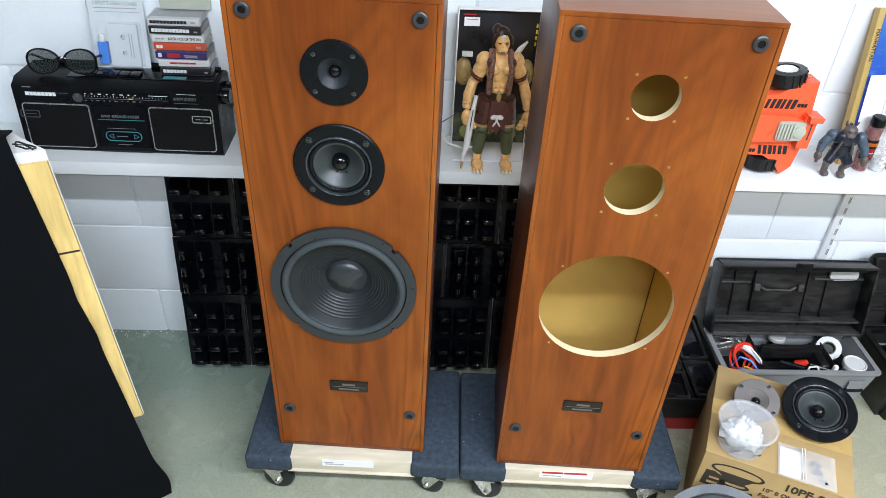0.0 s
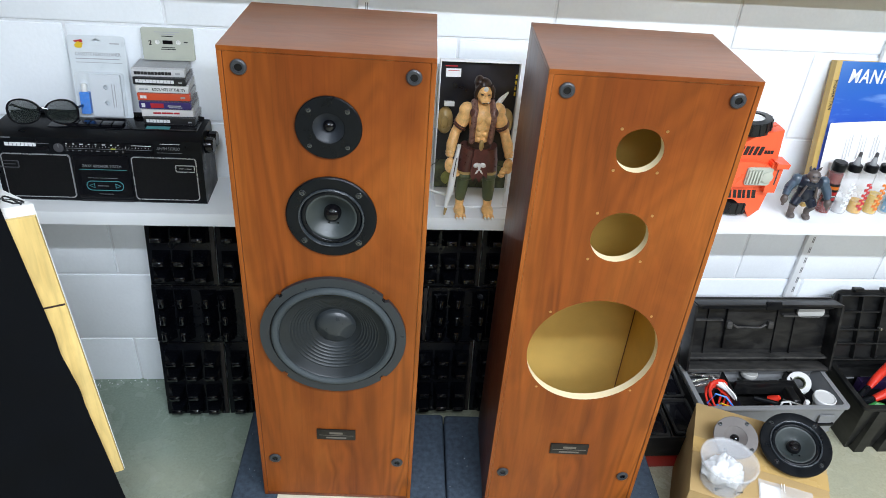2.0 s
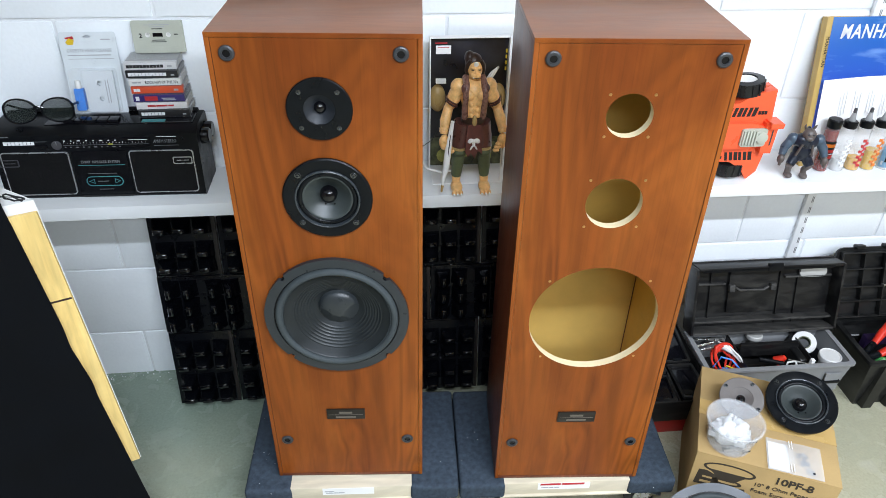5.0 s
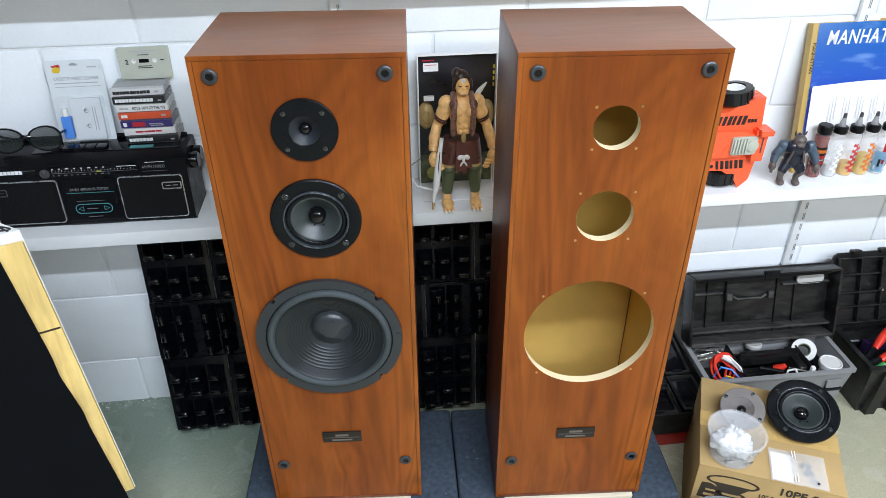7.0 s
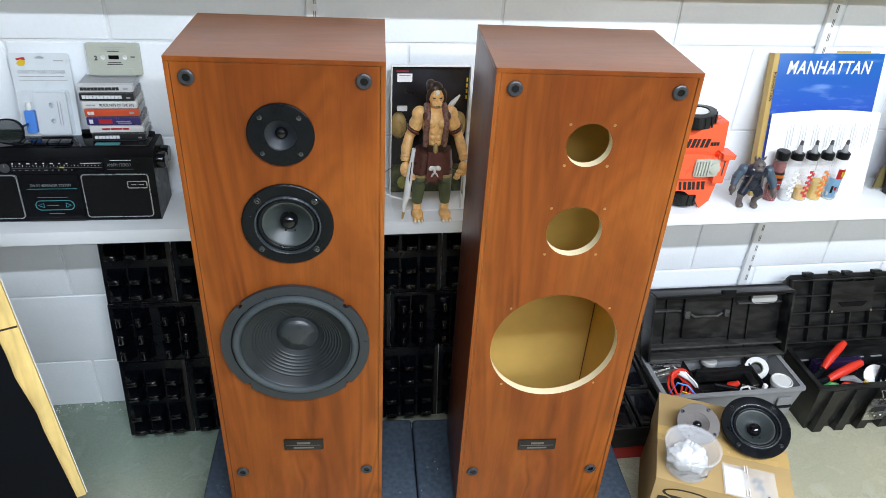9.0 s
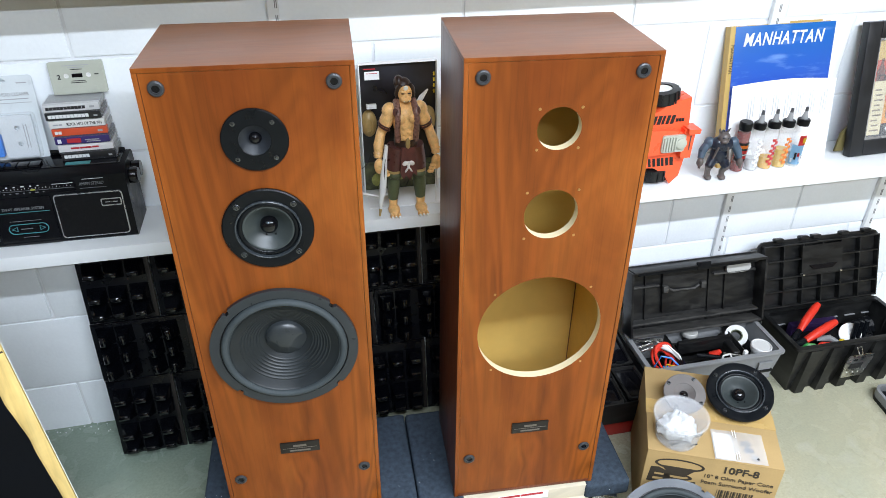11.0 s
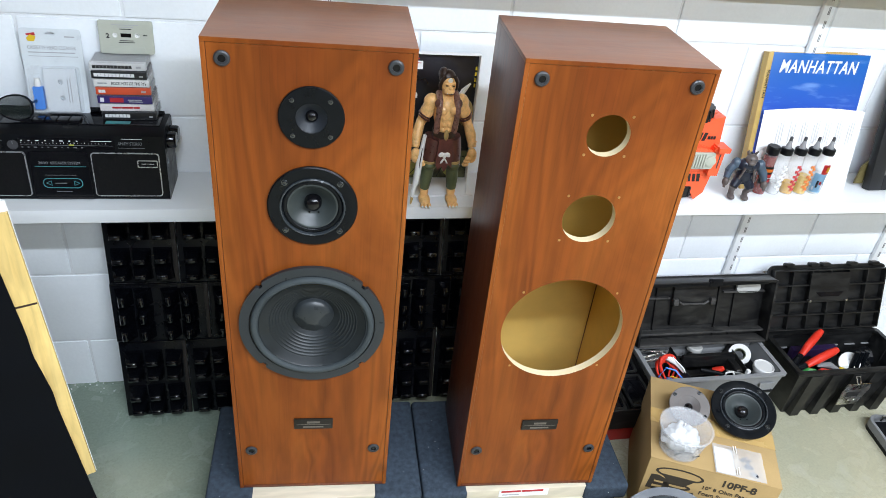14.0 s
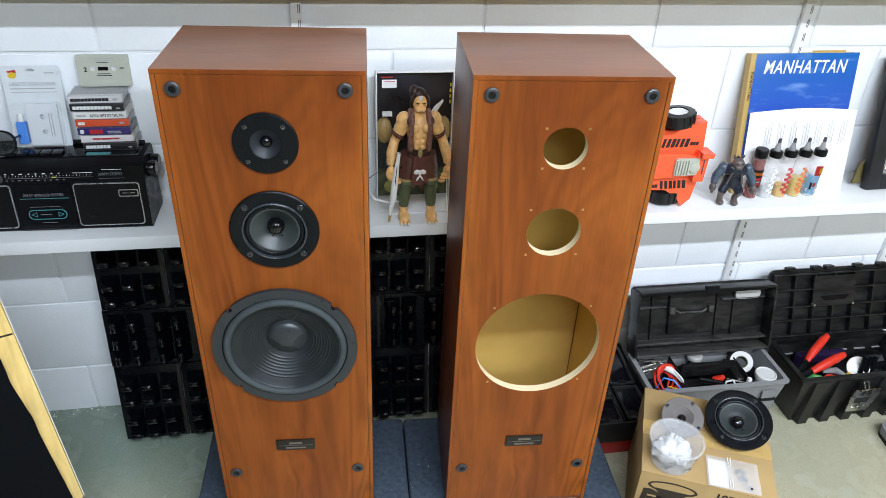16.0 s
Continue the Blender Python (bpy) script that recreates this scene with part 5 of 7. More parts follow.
for k, ((say, fill, round_cap), x) in enumerate(zip(LOOKS, (1.284, 1.323, 1.363, 1.402, 1.443))):
    r, h = 0.0165, 0.107
    bo = thing("dropper_bottle" if k else "oil_bottle", pose(x, 0.3755, SHELF_Z + 0.0006), say, "bottle", "row of bottles")
    part("liquid", lathe([(0, 0.0012), (r - 0.002, 0.0012), (r - 0.0012, 0.004), (r - 0.0012, fill), (0, fill)], 28), LIQ[k], bo)
    part("wall", lathe([(0, 0), (r - 0.0015, 0), (r, 0.002), (r, h - 0.006), (r - 0.003, h), (0.010, h + 0.002), (0.0095, h + 0.006)], 32), BOTTLE if k else CLEAR, bo, "clear plastic wall")
    if round_cap:
        part("cap", lathe([(0.0150, h + 0.001), (0.0158, h + 0.003), (0.0158, h + 0.019), (0.0140, h + 0.0215), (0, h + 0.022)], 30), BLACK_PLASTIC, bo, "black screw cap")
        part("label", curved(r + 0.0004, -70, 70, 0.030, 0.078), INK, bo, "black label with red and pale bars")
        for z in (0.036, 0.050, 0.064):
            part("label_bar", curved(r + 0.0012, -46, 30, z, z + 0.008), LAB[0 if z < 0.06 else 1], bo)
        part("label_bar", curved(r + 0.0014, -40, 20, 0.046, 0.0485), WHITE_INK, bo)
    else:
        part("cap", lathe([(0.0145, h), (0.0152, h + 0.002), (0.0152, h + 0.014), (0.0130, h + 0.016), (0.006, h + 0.0165)], 30), BLACK_PLASTIC, bo, "black ribbed collar")
        part("nozzle", lathe([(0.0085, h + 0.0155), (0.0055, h + 0.027), (0.0036, h + 0.038), (0.003, h + 0.039)], 20), NOZZLE, bo, "translucent grey cone nozzle")
        part("tip", lathe([(0.0042, h + 0.036), (0.0038, h + 0.043), (0.0030, h + 0.046), (0, h + 0.0465)], 16), DARK_PRINT, bo, "dark tip")
        if k < 4:
            ink = (WHITE_INK, LAB[0], LAB[1])[k - 1]
            # looping brush strokes up the wall, in place of the script
            pts = []
            for q in range(61):
                u = q / 60
                a = radians(-90 + 24 * math.sin(2 * math.pi * 5.0 * u) + 16 * (u - 0.4))
                pts.append(((r + 0.0006) * math.cos(a), (r + 0.0006) * math.sin(a), 0.012 + 0.070 * u + 0.0044 * math.sin(4 * math.pi * 5.0 * u)))
            part("script_stroke", tube(pts, 0.0017, 6), ink, bo)
        else:
            part("label", curved(r + 0.0004, -75, 75, 0.006, 0.058), LAB[2], bo, "pale blue printed label")
            part("label_patch", curved(r + 0.0010, -30, 60, 0.058, 0.084), LAB[0], bo)
            part("label_patch", curved(r + 0.0016, 0, 48, 0.064, 0.078), YELLOW, bo)
            for q in range(5):
                part("label_bar", curved(r + 0.0012, -60 + 22 * q, -46 + 24 * q, 0.012 + 0.008 * (q % 3), 0.022 + 0.009 * (q % 2) + 0.008 * (q % 3)), (WHITE_INK, INK, LAB[0])[q % 3], bo)

# ---------------------------------------------------------------- book and sheet leaning on the wall
book = thing("book", pose(1.245, 0.394, SHELF_Z, -11.5, 0, 0.6), "large blue paperback book leaning on the wall", "book")


def sky_print():
    m, nt, b = nodes_of("blue_sky_print")
    L = nt.links.new
    co = nt.nodes.new("ShaderNodeTexCoord")
    sep = nt.nodes.new("ShaderNodeSeparateXYZ")
    L(co.outputs["Object"], sep.inputs[0])
    rg = nt.nodes.new("ShaderNodeMapRange")
    rg.inputs["From Min"].default_value, rg.inputs["From Max"].default_value = 0.05, 0.34
    L(sep.outputs["Z"], rg.inputs["Value"])
    ramp = nt.nodes.new("ShaderNodeValToRGB")
    ramp.color_ramp.elements[0].color = (0.075, 0.100, 0.48, 1)
    ramp.color_ramp.elements[1].color = (0.008, 0.120, 0.42, 1)
    e = ramp.color_ramp.elements.new(0.55)
    e.color = (0.024, 0.092, 0.46, 1)
    L(rg.outputs[0], ramp.inputs[0])
    mp = nt.nodes.new("ShaderNodeMapping")
    mp.inputs["Scale"].default_value = (7, 7, 30)
    L(co.outputs["Object"], mp.inputs[0])
    n = nt.nodes.new("ShaderNodeTexNoise")
    n.inputs["Scale"].default_value, n.inputs["Detail"].default_value = 1.6, 4
    L(mp.outputs[0], n.inputs["Vector"])
    cl = nt.nodes.new("ShaderNodeMapRange")
    cl.inputs["From Min"].default_value, cl.inputs["From Max"].default_value = 0.56, 0.78
    cl.inputs["To Max"].default_value = 0.6
    L(n.outputs[0], cl.inputs["Value"])
    mx = nt.nodes.new("ShaderNodeMix")
    mx.data_type = "RGBA"
    L(cl.outputs[0], mx.inputs[0])
    L(ramp.outputs[0], mx.inputs[6])
    mx.inputs[7].default_value = (0.22, 0.38, 0.72, 1)
    L(mx.outputs[2], b.inputs["Base Color"])
    b.inputs["Roughness"].default_value = 0.28
    return m


TAN_PRINT = mat("tan_spine_print", (0.48, 0.33, 0.10), 0.45, vary=0.08, bump=0.0)
part("pages", box(0.004, 0.002, 0.003, 0.281, 0.017, 0.337), PAPER, book)
part("cover", box(0.012, -0.0015, 0.0, 0.284, 0.0018, 0.340, 0.0004), sky_print(), book, "blue sky cover with white title")
part("back_cover", box(0.0, 0.0172, 0.0, 0.284, 0.0190, 0.340, 0.0004), TAN_PRINT, book)
part("bookmark", box(0.172, 0.0192, 0.250, 0.262, 0.0202, 0.3440), TAN_PRINT, book, "tan card behind the book")
part("spine", box(-0.0018, -0.0015, 0.0, 0.0118, 0.0190, 0.340, 0.0005), TAN_PRINT, book, "tan spine with dark title")
lettering(book, "MANHATTAN", 0.043, WHITE_INK, Matrix.Translation((0.143, -0.0022, 0.294)), shear=0.22, bold=0.0006, squeeze=0.75, spacing=1.12)
bm = text_mesh("MANHATTAN", 0.012, squeeze=0.9)
part("spine_title", bm, INK, book, m=Matrix.Translation((0.003, -0.0022, 0.265)) @ Matrix.Rotation(radians(90), 4, "Y"), smooth=False)
part("statue_mark", slab([(0.150, 0.178), (0.158, 0.178), (0.156, 0.196), (0.158, 0.200), (0.154, 0.206), (0.150, 0.200), (0.152, 0.196)], -0.0024, -0.001), SAGE, book)

sheet = thing("paper_sheet", pose(1.258, 0.3835, SHELF_Z + 0.0005, -11.5, 0, 0.6), "white printed sheet leaning before the book", "paper")
bm = bmesh.new()
rows_ = []
for j in range(13):
    z = 0.205 * j / 12
    rows_.append([bm.verts.new((0.288 * i / 20, -0.002 * math.sin(math.pi * i / 20) * (0.4 + j / 12) - 0.0015 * math.sin(2.5 * math.pi * i / 20) * (j / 12), z + 0.008 * math.sin(math.pi * i / 20) * (j == 12))) for i in range(21)])
for a, b in zip(rows_, rows_[1:]):
    for i in range(20):
        bm.faces.new((a[i], a[i + 1], b[i + 1], b[i]))
part("sheet", bm, mat("bright_white_paper", (0.88, 0.88, 0.88), 0.8, vary=0.02, scale=12, bump=0.0), sheet)
for c in range(7):
    for q in range(3):
        x = 0.045 + 0.034 * c + 0.007 * q
        part("text_bar", box(x, -0.0056, 0.120 + 0.004 * ((c + q) % 3), x + 0.0016, -0.0046, 0.172 + 0.005 * ((c * 2 + q) % 3)), mat("pale_grey_print", (0.66, 0.66, 0.67), 0.6, bump=0.0) if c == 0 and q == 0 else bpy.data.materials["pale_grey_print"], sheet)

# ---------------------------------------------------------------- framed picture
def ell_ring(cx, cz, a, b, n=32):
    return [(cx + a * math.cos(2 * math.pi * k / n), cz + b * math.sin(2 * math.pi * k / n)) for k in range(n)]


pic = thing("framed_picture", pose(1.611, 0.386, SHELF_Z + 0.0005, -12, 0, 2), "framed red picture leaning on the wall", "picture")
EASEL = mat("olive_brown_board", (0.13, 0.105, 0.035), 0.6, vary=0.15, bump=0.1)
FRAME_BLACK = mat("black_frame_paint", (0.012, 0.013, 0.015), 0.42, vary=0.25, scale=40, bump=0.08)
FW, FH, FB = 0.300, 0.335, 0.040
for x0, z0, x1, z1 in ((0, 0, FB, FH), (FW - FB, 0, FW, FH), (FB, FH - FB, FW - FB, FH), (FB, 0, FW - FB, FB)):
    part("frame_bar", box(x0, -0.012, z0, x1, 0.012, z1, 0.003), FRAME_BLACK, pic)
for x0, z0, x1, z1 in ((FB, FB, FB + 0.006, FH - FB), (FW - FB - 0.006, FB, FW - FB, FH - FB), (FB + 0.006, FB, FW - FB - 0.006, FB + 0.006), (FB + 0.006, FH - FB - 0.006, FW - FB - 0.006, FH - FB)):
    part("inner_fillet", box(x0, -0.008, z0, x1, 0.004, z1, 0.001), SILVER, pic)
P0, P1, Q0, Q1 = FB + 0.006, FW - FB - 0.006, FB + 0.006, FH - FB - 0.006
PRED = mat("red_picture_print", (0.42, 0.055, 0.030), 0.3, vary=0.5, scale=18, fine=60, bump=0.0)
part("picture", box(P0, 0.0, Q0, P1, 0.004, Q1), PRED, pic, "red and tan printed picture")
CREAM_PRINT = mat("cream_card_print", (0.55, 0.49, 0.33), 0.35, vary=0.12, scale=40, bump=0.0)
STONE_PRINT = mat("grey_brown_print", (0.20, 0.165, 0.13), 0.35, vary=0.4, scale=45, bump=0.0)
SUNSET = mat("orange_dusk_print", (0.62, 0.26, 0.05), 0.35, vary=0.35, scale=14, bump=0.0)
for x0, z0, x1, z1, mt in ((0.0, 0.195, 0.208, 0.243, TAN_PRINT), (0.0, 0.032, 0.208, 0.090, SUNSET), (0.0, 0.0, 0.208, 0.031, INK)):
    part("picture_field", box(P0 + x0, -0.0008, Q0 + z0, min(P1, P0 + x1), 0.0006, Q0 + z1), mt, pic)
for x, top, half in ((0.022, 0.198, 0.012), (0.046, 0.186, 0.010), (0.070, 0.206, 0.013)):
    part("bottle_print", slab([(P0 + x - half, Q0 + 0.125), (P0 + x + half, Q0 + 0.125), (P0 + x + half, Q0 + top - 0.03), (P0 + x + 0.3 * half, Q0 + top - 0.015), (P0 + x + 0.3 * half, Q0 + top), (P0 + x - 0.3 * half, Q0 + top), (P0 + x - 0.3 * half, Q0 + top - 0.015), (P0 + x - half, Q0 + top - 0.03)], -0.0014, -0.0002), MAROON, pic)
part("card_print", box(P0 + 0.006, -0.0020, Q0 + 0.004, P0 + 0.046, -0.0004, Q0 + 0.142), CREAM_PRINT, pic, "cream printed card")
for q in range(9):
    part("print_bar", box(P0 + 0.012 + 0.003 * (q % 2), -0.0026, Q0 + 0.014 + 0.013 * q, P0 + 0.040 - 0.004 * (q % 3), -0.0018, Q0 + 0.018 + 0.013 * q), STONE_PRINT, pic)
part("tag_handle", plate(round_rect(P0 + 0.016, Q0 + 0.143, P0 + 0.036, Q0 + 0.158, 0.003), [round_rect(P0 + 0.019, Q0 + 0.143, P0 + 0.033, Q0 + 0.155, 0.002)], 0.0012), INK, pic, m=Matrix.Translation((0, -0.0020, 0)))
radio_print = part("radio_print", slab(round_rect(P0 + 0.056, Q0 + 0.044, P0 + 0.150, Q0 + 0.118, 0.006), -0.0022, -0.0004, 0.0004), STONE_PRINT, pic, "grey printed radio")
part("oval_print", plate(ell_ring(P0 + 0.086, Q0 + 0.080, 0.021, 0.026), [ell_ring(P0 + 0.086, Q0 + 0.080, 0.016, 0.021)], 0.0012), SILVER, radio_print, m=Matrix.Translation((0, -0.0030, 0)))
part("script_stroke", tube([(P0 + 0.062 + 0.0020 * q, -0.0022, Q0 + 0.015 + 0.006 * math.sin(1.7 * q)) for q in range(48)], 0.0014, 6), WHITE_INK, pic)
part("glass", box(P0, -0.0045, Q0, P1, -0.0035, Q1), CLEAR, pic)
part("easel", slab([(-0.022, 0.012), (0.004, 0.012), (0.010, 0.075), (-0.008, 0.060)], 0.016, 0.022, 0.001), EASEL, pic, "brown easel back")

BROWN_STRIP = mat("brown_black_strip", (0.014, 0.010, 0.008), 0.6, vary=0.3, bump=0.05)

TISSUE = mat("soft_white_tissue", (0.70, 0.71, 0.72), 0.9, vary=0.08, scale=60, fine=500, bump=0.2)
GREY_LID = mat("pale_grey_lid", (0.42, 0.42, 0.40), 0.4, vary=0.1, bump=0.05)
RIM_BLUE = mat("blue_grey_rim", (0.040, 0.048, 0.058), 0.42, vary=0.12, bump=0.05)

# ---------------------------------------------------------------- furniture dollies under the loudspeakers
def dolly(x0, y0, width, yaw, print_mat):
    """A dolly with carpeted end rails, pale cross boards and four castors."""
    d = thing("furniture_dolly", pose(x0, y0, 0, 0, 0, yaw), "furniture dolly with blue grey carpeted rails and pale boards", "dolly", "dollies")
    deep, w0, w1 = 0.285, 0.100, 0.105
    for a, b in ((0.0, w0), (width - w1, width)):
        part("carpet_rail", box(a, 0.0, 0.078, b, deep, 0.1238, 0.010, 4), CARPET, d, "rail wrapped in blue grey carpet")
    for y in (0.006, deep - 0.085):
        part("cross_board", box(w0 - 0.012, y, 0.084, width - w1 + 0.012, y + 0.078, 0.1215, 0.003), CREAM_WOOD, d, "pale planed board")
        part("board_lip", box(w0 - 0.010, y - 0.005, 0.079, width - w1 + 0.010, y + 0.030, 0.0838, 0.002), CREAM_WOOD, d)
    lab = part("sticker", box(width * 0.36, 0.0048, 0.100, width * 0.60, 0.0060, 0.1205), PAPER, d, "printed sticker")
    bars(lab, "print_bar", print_mat, Matrix.Translation((width * 0.37, 0.0048, 0.114 if print_mat is RED_PRINT else 0.110)), [0.045, 0.050] if print_mat is RED_PRINT else [0.020], 0.006 if print_mat is RED_PRINT else 0.003)
    bars(lab, "print_bar", GREY_INK, Matrix.Translation((width * 0.375, 0.0048, 0.105)), [0.016, 0.010, 0.012], 0.003)
    for x in (0.050, width - 0.050):
        for y, turn in ((0.026, 70 if x > 0.1 else -96), (deep - 0.045, 160)):
            m = Matrix.Translation((x, y, 0)) @ Matrix.Rotation(radians(turn), 4, "Z")
            c = part("castor", box(-0.022, -0.030, 0.0752, 0.022, 0.030, 0.0778, 0.001), STEEL, d, "steel castor with black wheel", m=m)
            part("wheel", lathe([(0.006, -0.011), (0.026, -0.011), (0.0325, -0.008), (0.0345, 0.0), (0.0325, 0.008), (0.026, 0.011), (0.006, 0.011)], 32, Matrix.Translation((0, 0.014, 0.0346)) @ Matrix.Rotation(radians(90), 4, "Y"), closed=True), RUBBER, c, "black rubber wheel")
            for s in (-1, 1):
                fork = slab([(-0.020, 0.075), (0.020, 0.075), (0.026, 0.040), (0.020, 0.026), (0.008, 0.026)], -0.0012, 0.0012, 0.0004)
                part("fork", fork, STEEL, c, m=Matrix.Translation((s * 0.0145, 0, 0)) @ Matrix.Rotation(radians(90), 4, "Z"))
                part("axle_nut", lathe([(0, 0.006), (0.005, 0.006), (0.006, 0.0), ], 6, Matrix.Translation((s * 0.0155, 0.014, 0.0346)) @ Matrix.Rotation(radians(90 * s), 4, "Y")), STEEL, c)
    return d


dolly(-0.073, -0.036, 0.461, -2.9, GREY_INK)
dolly(0.389, -0.062, 0.478, -2.9, RED_PRINT)

# ---------------------------------------------------------------- knobbed black panels behind the loudspeakers
knob = bmesh.new()
tiers = [[knob.verts.new((sx * a, sy * c, h)) for sx, sy in ((-1, -1), (1, -1), (1, 1), (-1, 1))] for a, c, h in ((0.0205, 0.0200, 0.0), (0.0165, 0.0120, 0.020), (0.0128, 0.0070, 0.0340), (0.0112, 0.0048, 0.0378), (0.0085, 0.0016, 0.0392))]
for a, c in zip(tiers, tiers[1:]):
    for i in range(4):
        knob.faces.new((a[i], a[(i + 1) % 4], c[(i + 1) % 4], c[i]))
knob.faces.new(tiers[-1])
KNOB_BLACK = mat("glossy_knob_plastic", (0.0022, 0.0026, 0.004), 0.11, vary=0.2, scale=18, fine=200, bump=0.0, spec=0.6, rough_vary=0.03)
knob_mesh = mesh_of(knob, "knob", KNOB_BLACK, angle=70)
nub = bmesh.new()
bmesh.ops.create_icosphere(nub, subdivisions=1, radius=0.0032)
nub_mesh = mesh_of(nub, "nub", BLACK_GLOSS, angle=80)
LEAN_BACK = pose(0, 0.353, 0.001, -8.6, 0, 0)
TILE_W, TILE_H = 0.158, 0.222
ACROSS = (0.033, 0.079, 0.125)
PAIRS = (0.031, 0.073, 0.133, 0.175)


def knob_tile(x, z, turned):
    """A moulded tile of twelve ridged knobs, three across and four up in two pairs, or laid on its side."""
    w, h = (TILE_H, TILE_W) if turned else (TILE_W, TILE_H)
    say = "glossy black moulded tile of ridged knobs, laid sideways in the row" if turned else "glossy black moulded tile of ridged knobs leaning on the wall"
    tile = thing("acoustic_panel", LEAN_BACK @ Matrix.Translation((x, 0, z)), say, "acoustic panel", "wall of acoustic panels")
    part("backing", box(0.0012, 0.0, 0.0008, w - 0.0012, 0.004, h - 0.0008, 0.001), TILE_BLACK, tile)
    part("edge_flange", box(w - 0.0100, -0.0024, 0.004, w - 0.0015, -0.0002, h - 0.004, 0.0008), BROWN_STRIP, tile, "dull brown black flange")
    part("edge_flange", box(0.006, -0.0030, h - 0.0044, w - 0.012, -0.0002, h - 0.0012, 0.0008), BLACK_GLOSS, tile)
    for u in (PAIRS if turned else ACROSS):
        for v in (ACROSS if turned else PAIRS):
            o = new("knob", knob_mesh)
            o.parent = tile
            o.matrix_local = Matrix.Translation((u + random.uniform(-0.001, 0.001), 0.0, v + random.uniform(-0.001, 0.001))) @ FACE @ Matrix.Rotation(radians((90 if turned else 0) + random.uniform(-5, 5)), 4, "Z")
    for v in ((0.024, 0.056, 0.103) if turned else (0.024, 0.060, 0.111, 0.162)):
        o = new("nub", nub_mesh)
        o.parent = tile
        o.matrix_local = Matrix.Translation((0.111 if turned else 0.056, -0.016, v))
    return tile


TILE_BLACK = mat("black_moulded_sheet", (0.0035, 0.0042, 0.006), 0.30, vary=0.3, scale=30, fine=200, bump=0.05, spec=0.25)
for k in range(6):
    knob_tile(-0.301 + TILE_W * k, 0.0, False)
    knob_tile(-0.301 + TILE_W * k, TILE_H + TILE_W, False)
for k in range(4):
    knob_tile(-0.303 + TILE_H * k, TILE_H, True)

# ---------------------------------------------------------------- speaker carton and what lies on it
CT = 0.235
carton = thing("cardboard_carton", pose(0.882, -0.099, 0, 0, 0, -24.4), "taped brown cardboard woofer carton with dark print", "carton")
part("body", box(0, 0, 0, 0.279, 0.269, CT - 0.002, 0.003, 2), CARD, carton)
for y0, y1 in ((0.0, 0.1335), (0.1355, 0.269)):
    part("flap", box(0.0, y0, CT - 0.0022, 0.279, y1, CT, 0.0008), CARD, carton)
part("tape", box(-0.0006, 0.112, CT + 0.0002, 0.2796, 0.158, CT + 0.0006), TAPE, carton, "strip of packing tape")
part("tape", box(0.2792, 0.112, CT - 0.06, 0.2797, 0.158, CT + 0.0004), TAPE, carton)
lettering(carton, "10PF-8", 0.027, CARD_INK, Matrix.Translation((0.196, -0.0006, CT - 0.036)), bold=0.0006)
lettering(carton, '10" 8 Ohm Paper Cone', 0.0150, CARD_INK, Matrix.Translation((0.196, -0.0006, CT - 0.058)))
lettering(carton, "Foam Surround Woofer", 0.0150, CARD_INK, Matrix.Translation((0.196, -0.0006, CT - 0.077)))
bm = None
for k in range(18):
    bm = box(0.160 + 0.0042 * k, -0.0008, CT - 0.125, 0.1612 + 0.0042 * k + 0.0012 * (k % 3), -0.0002, CT - 0.090, bm=bm)
part("barcode", bm, CARD_INK, carton, smooth=False)
# a woofer drawing over two blocky shapes
ell = lambda cx, cz, a, b, n=40: [(cx + a * math.cos(2 * math.pi * k / n), cz + b * math.sin(2 * math.pi * k / n)) for k in range(n)]  # noqa: E731
part("woofer_print", plate(ell(0.072, CT - 0.034, 0.052, 0.017), [ell(0.072, CT - 0.0335, 0.046, 0.0125)], 0.0004), CARD_INK, carton, m=Matrix.Translation((0, -0.0006, 0)), smooth=False)
part("woofer_print", slab([(0.034, CT - 0.041), (0.110, CT - 0.041), (0.092, CT - 0.062), (0.088, CT - 0.068), (0.056, CT - 0.068), (0.052, CT - 0.062)], -0.0007, -0.0002), CARD_INK, carton, smooth=False)
part("woofer_print", plate(ell(0.074, CT - 0.070, 0.030, 0.010), [ell(0.074, CT - 0.070, 0.022, 0.0055)], 0.0004), CARD_INK, carton, m=Matrix.Translation((0, -0.0006, 0)), smooth=False)
part("block_mark", plate([(0.010, CT - 0.095), (0.060, CT - 0.095), (0.056, CT - 0.060), (0.030, CT - 0.048), (0.014, CT - 0.050)], [[(0.024, CT - 0.066), (0.044, CT - 0.066), (0.044, CT - 0.072), (0.024, CT - 0.072)], [(0.022, CT - 0.080), (0.044, CT - 0.080), (0.044, CT - 0.088), (0.022, CT - 0.088)]], 0.0004), CARD_INK, carton, m=Matrix.Translation((0, -0.0006, 0)), smooth=False)
part("block_mark", plate([(0.064, CT - 0.095), (0.116, CT - 0.095), (0.112, CT - 0.078), (0.092, CT - 0.084), (0.066, CT - 0.084)], [[(0.074, CT - 0.088), (0.100, CT - 0.088), (0.100, CT - 0.091), (0.074, CT - 0.091)]], 0.0004), CARD_INK, carton, m=Matrix.Translation((0, -0.0006, 0)), smooth=False)


def tilted(x, y, z, nx_, ny_, nz_):
    """A pose whose z axis points along n."""
    return Matrix.Translation((x, y, z)) @ Vector((nx_, ny_, nz_)).to_track_quat("Z", "Y").to_matrix().to_4x4()


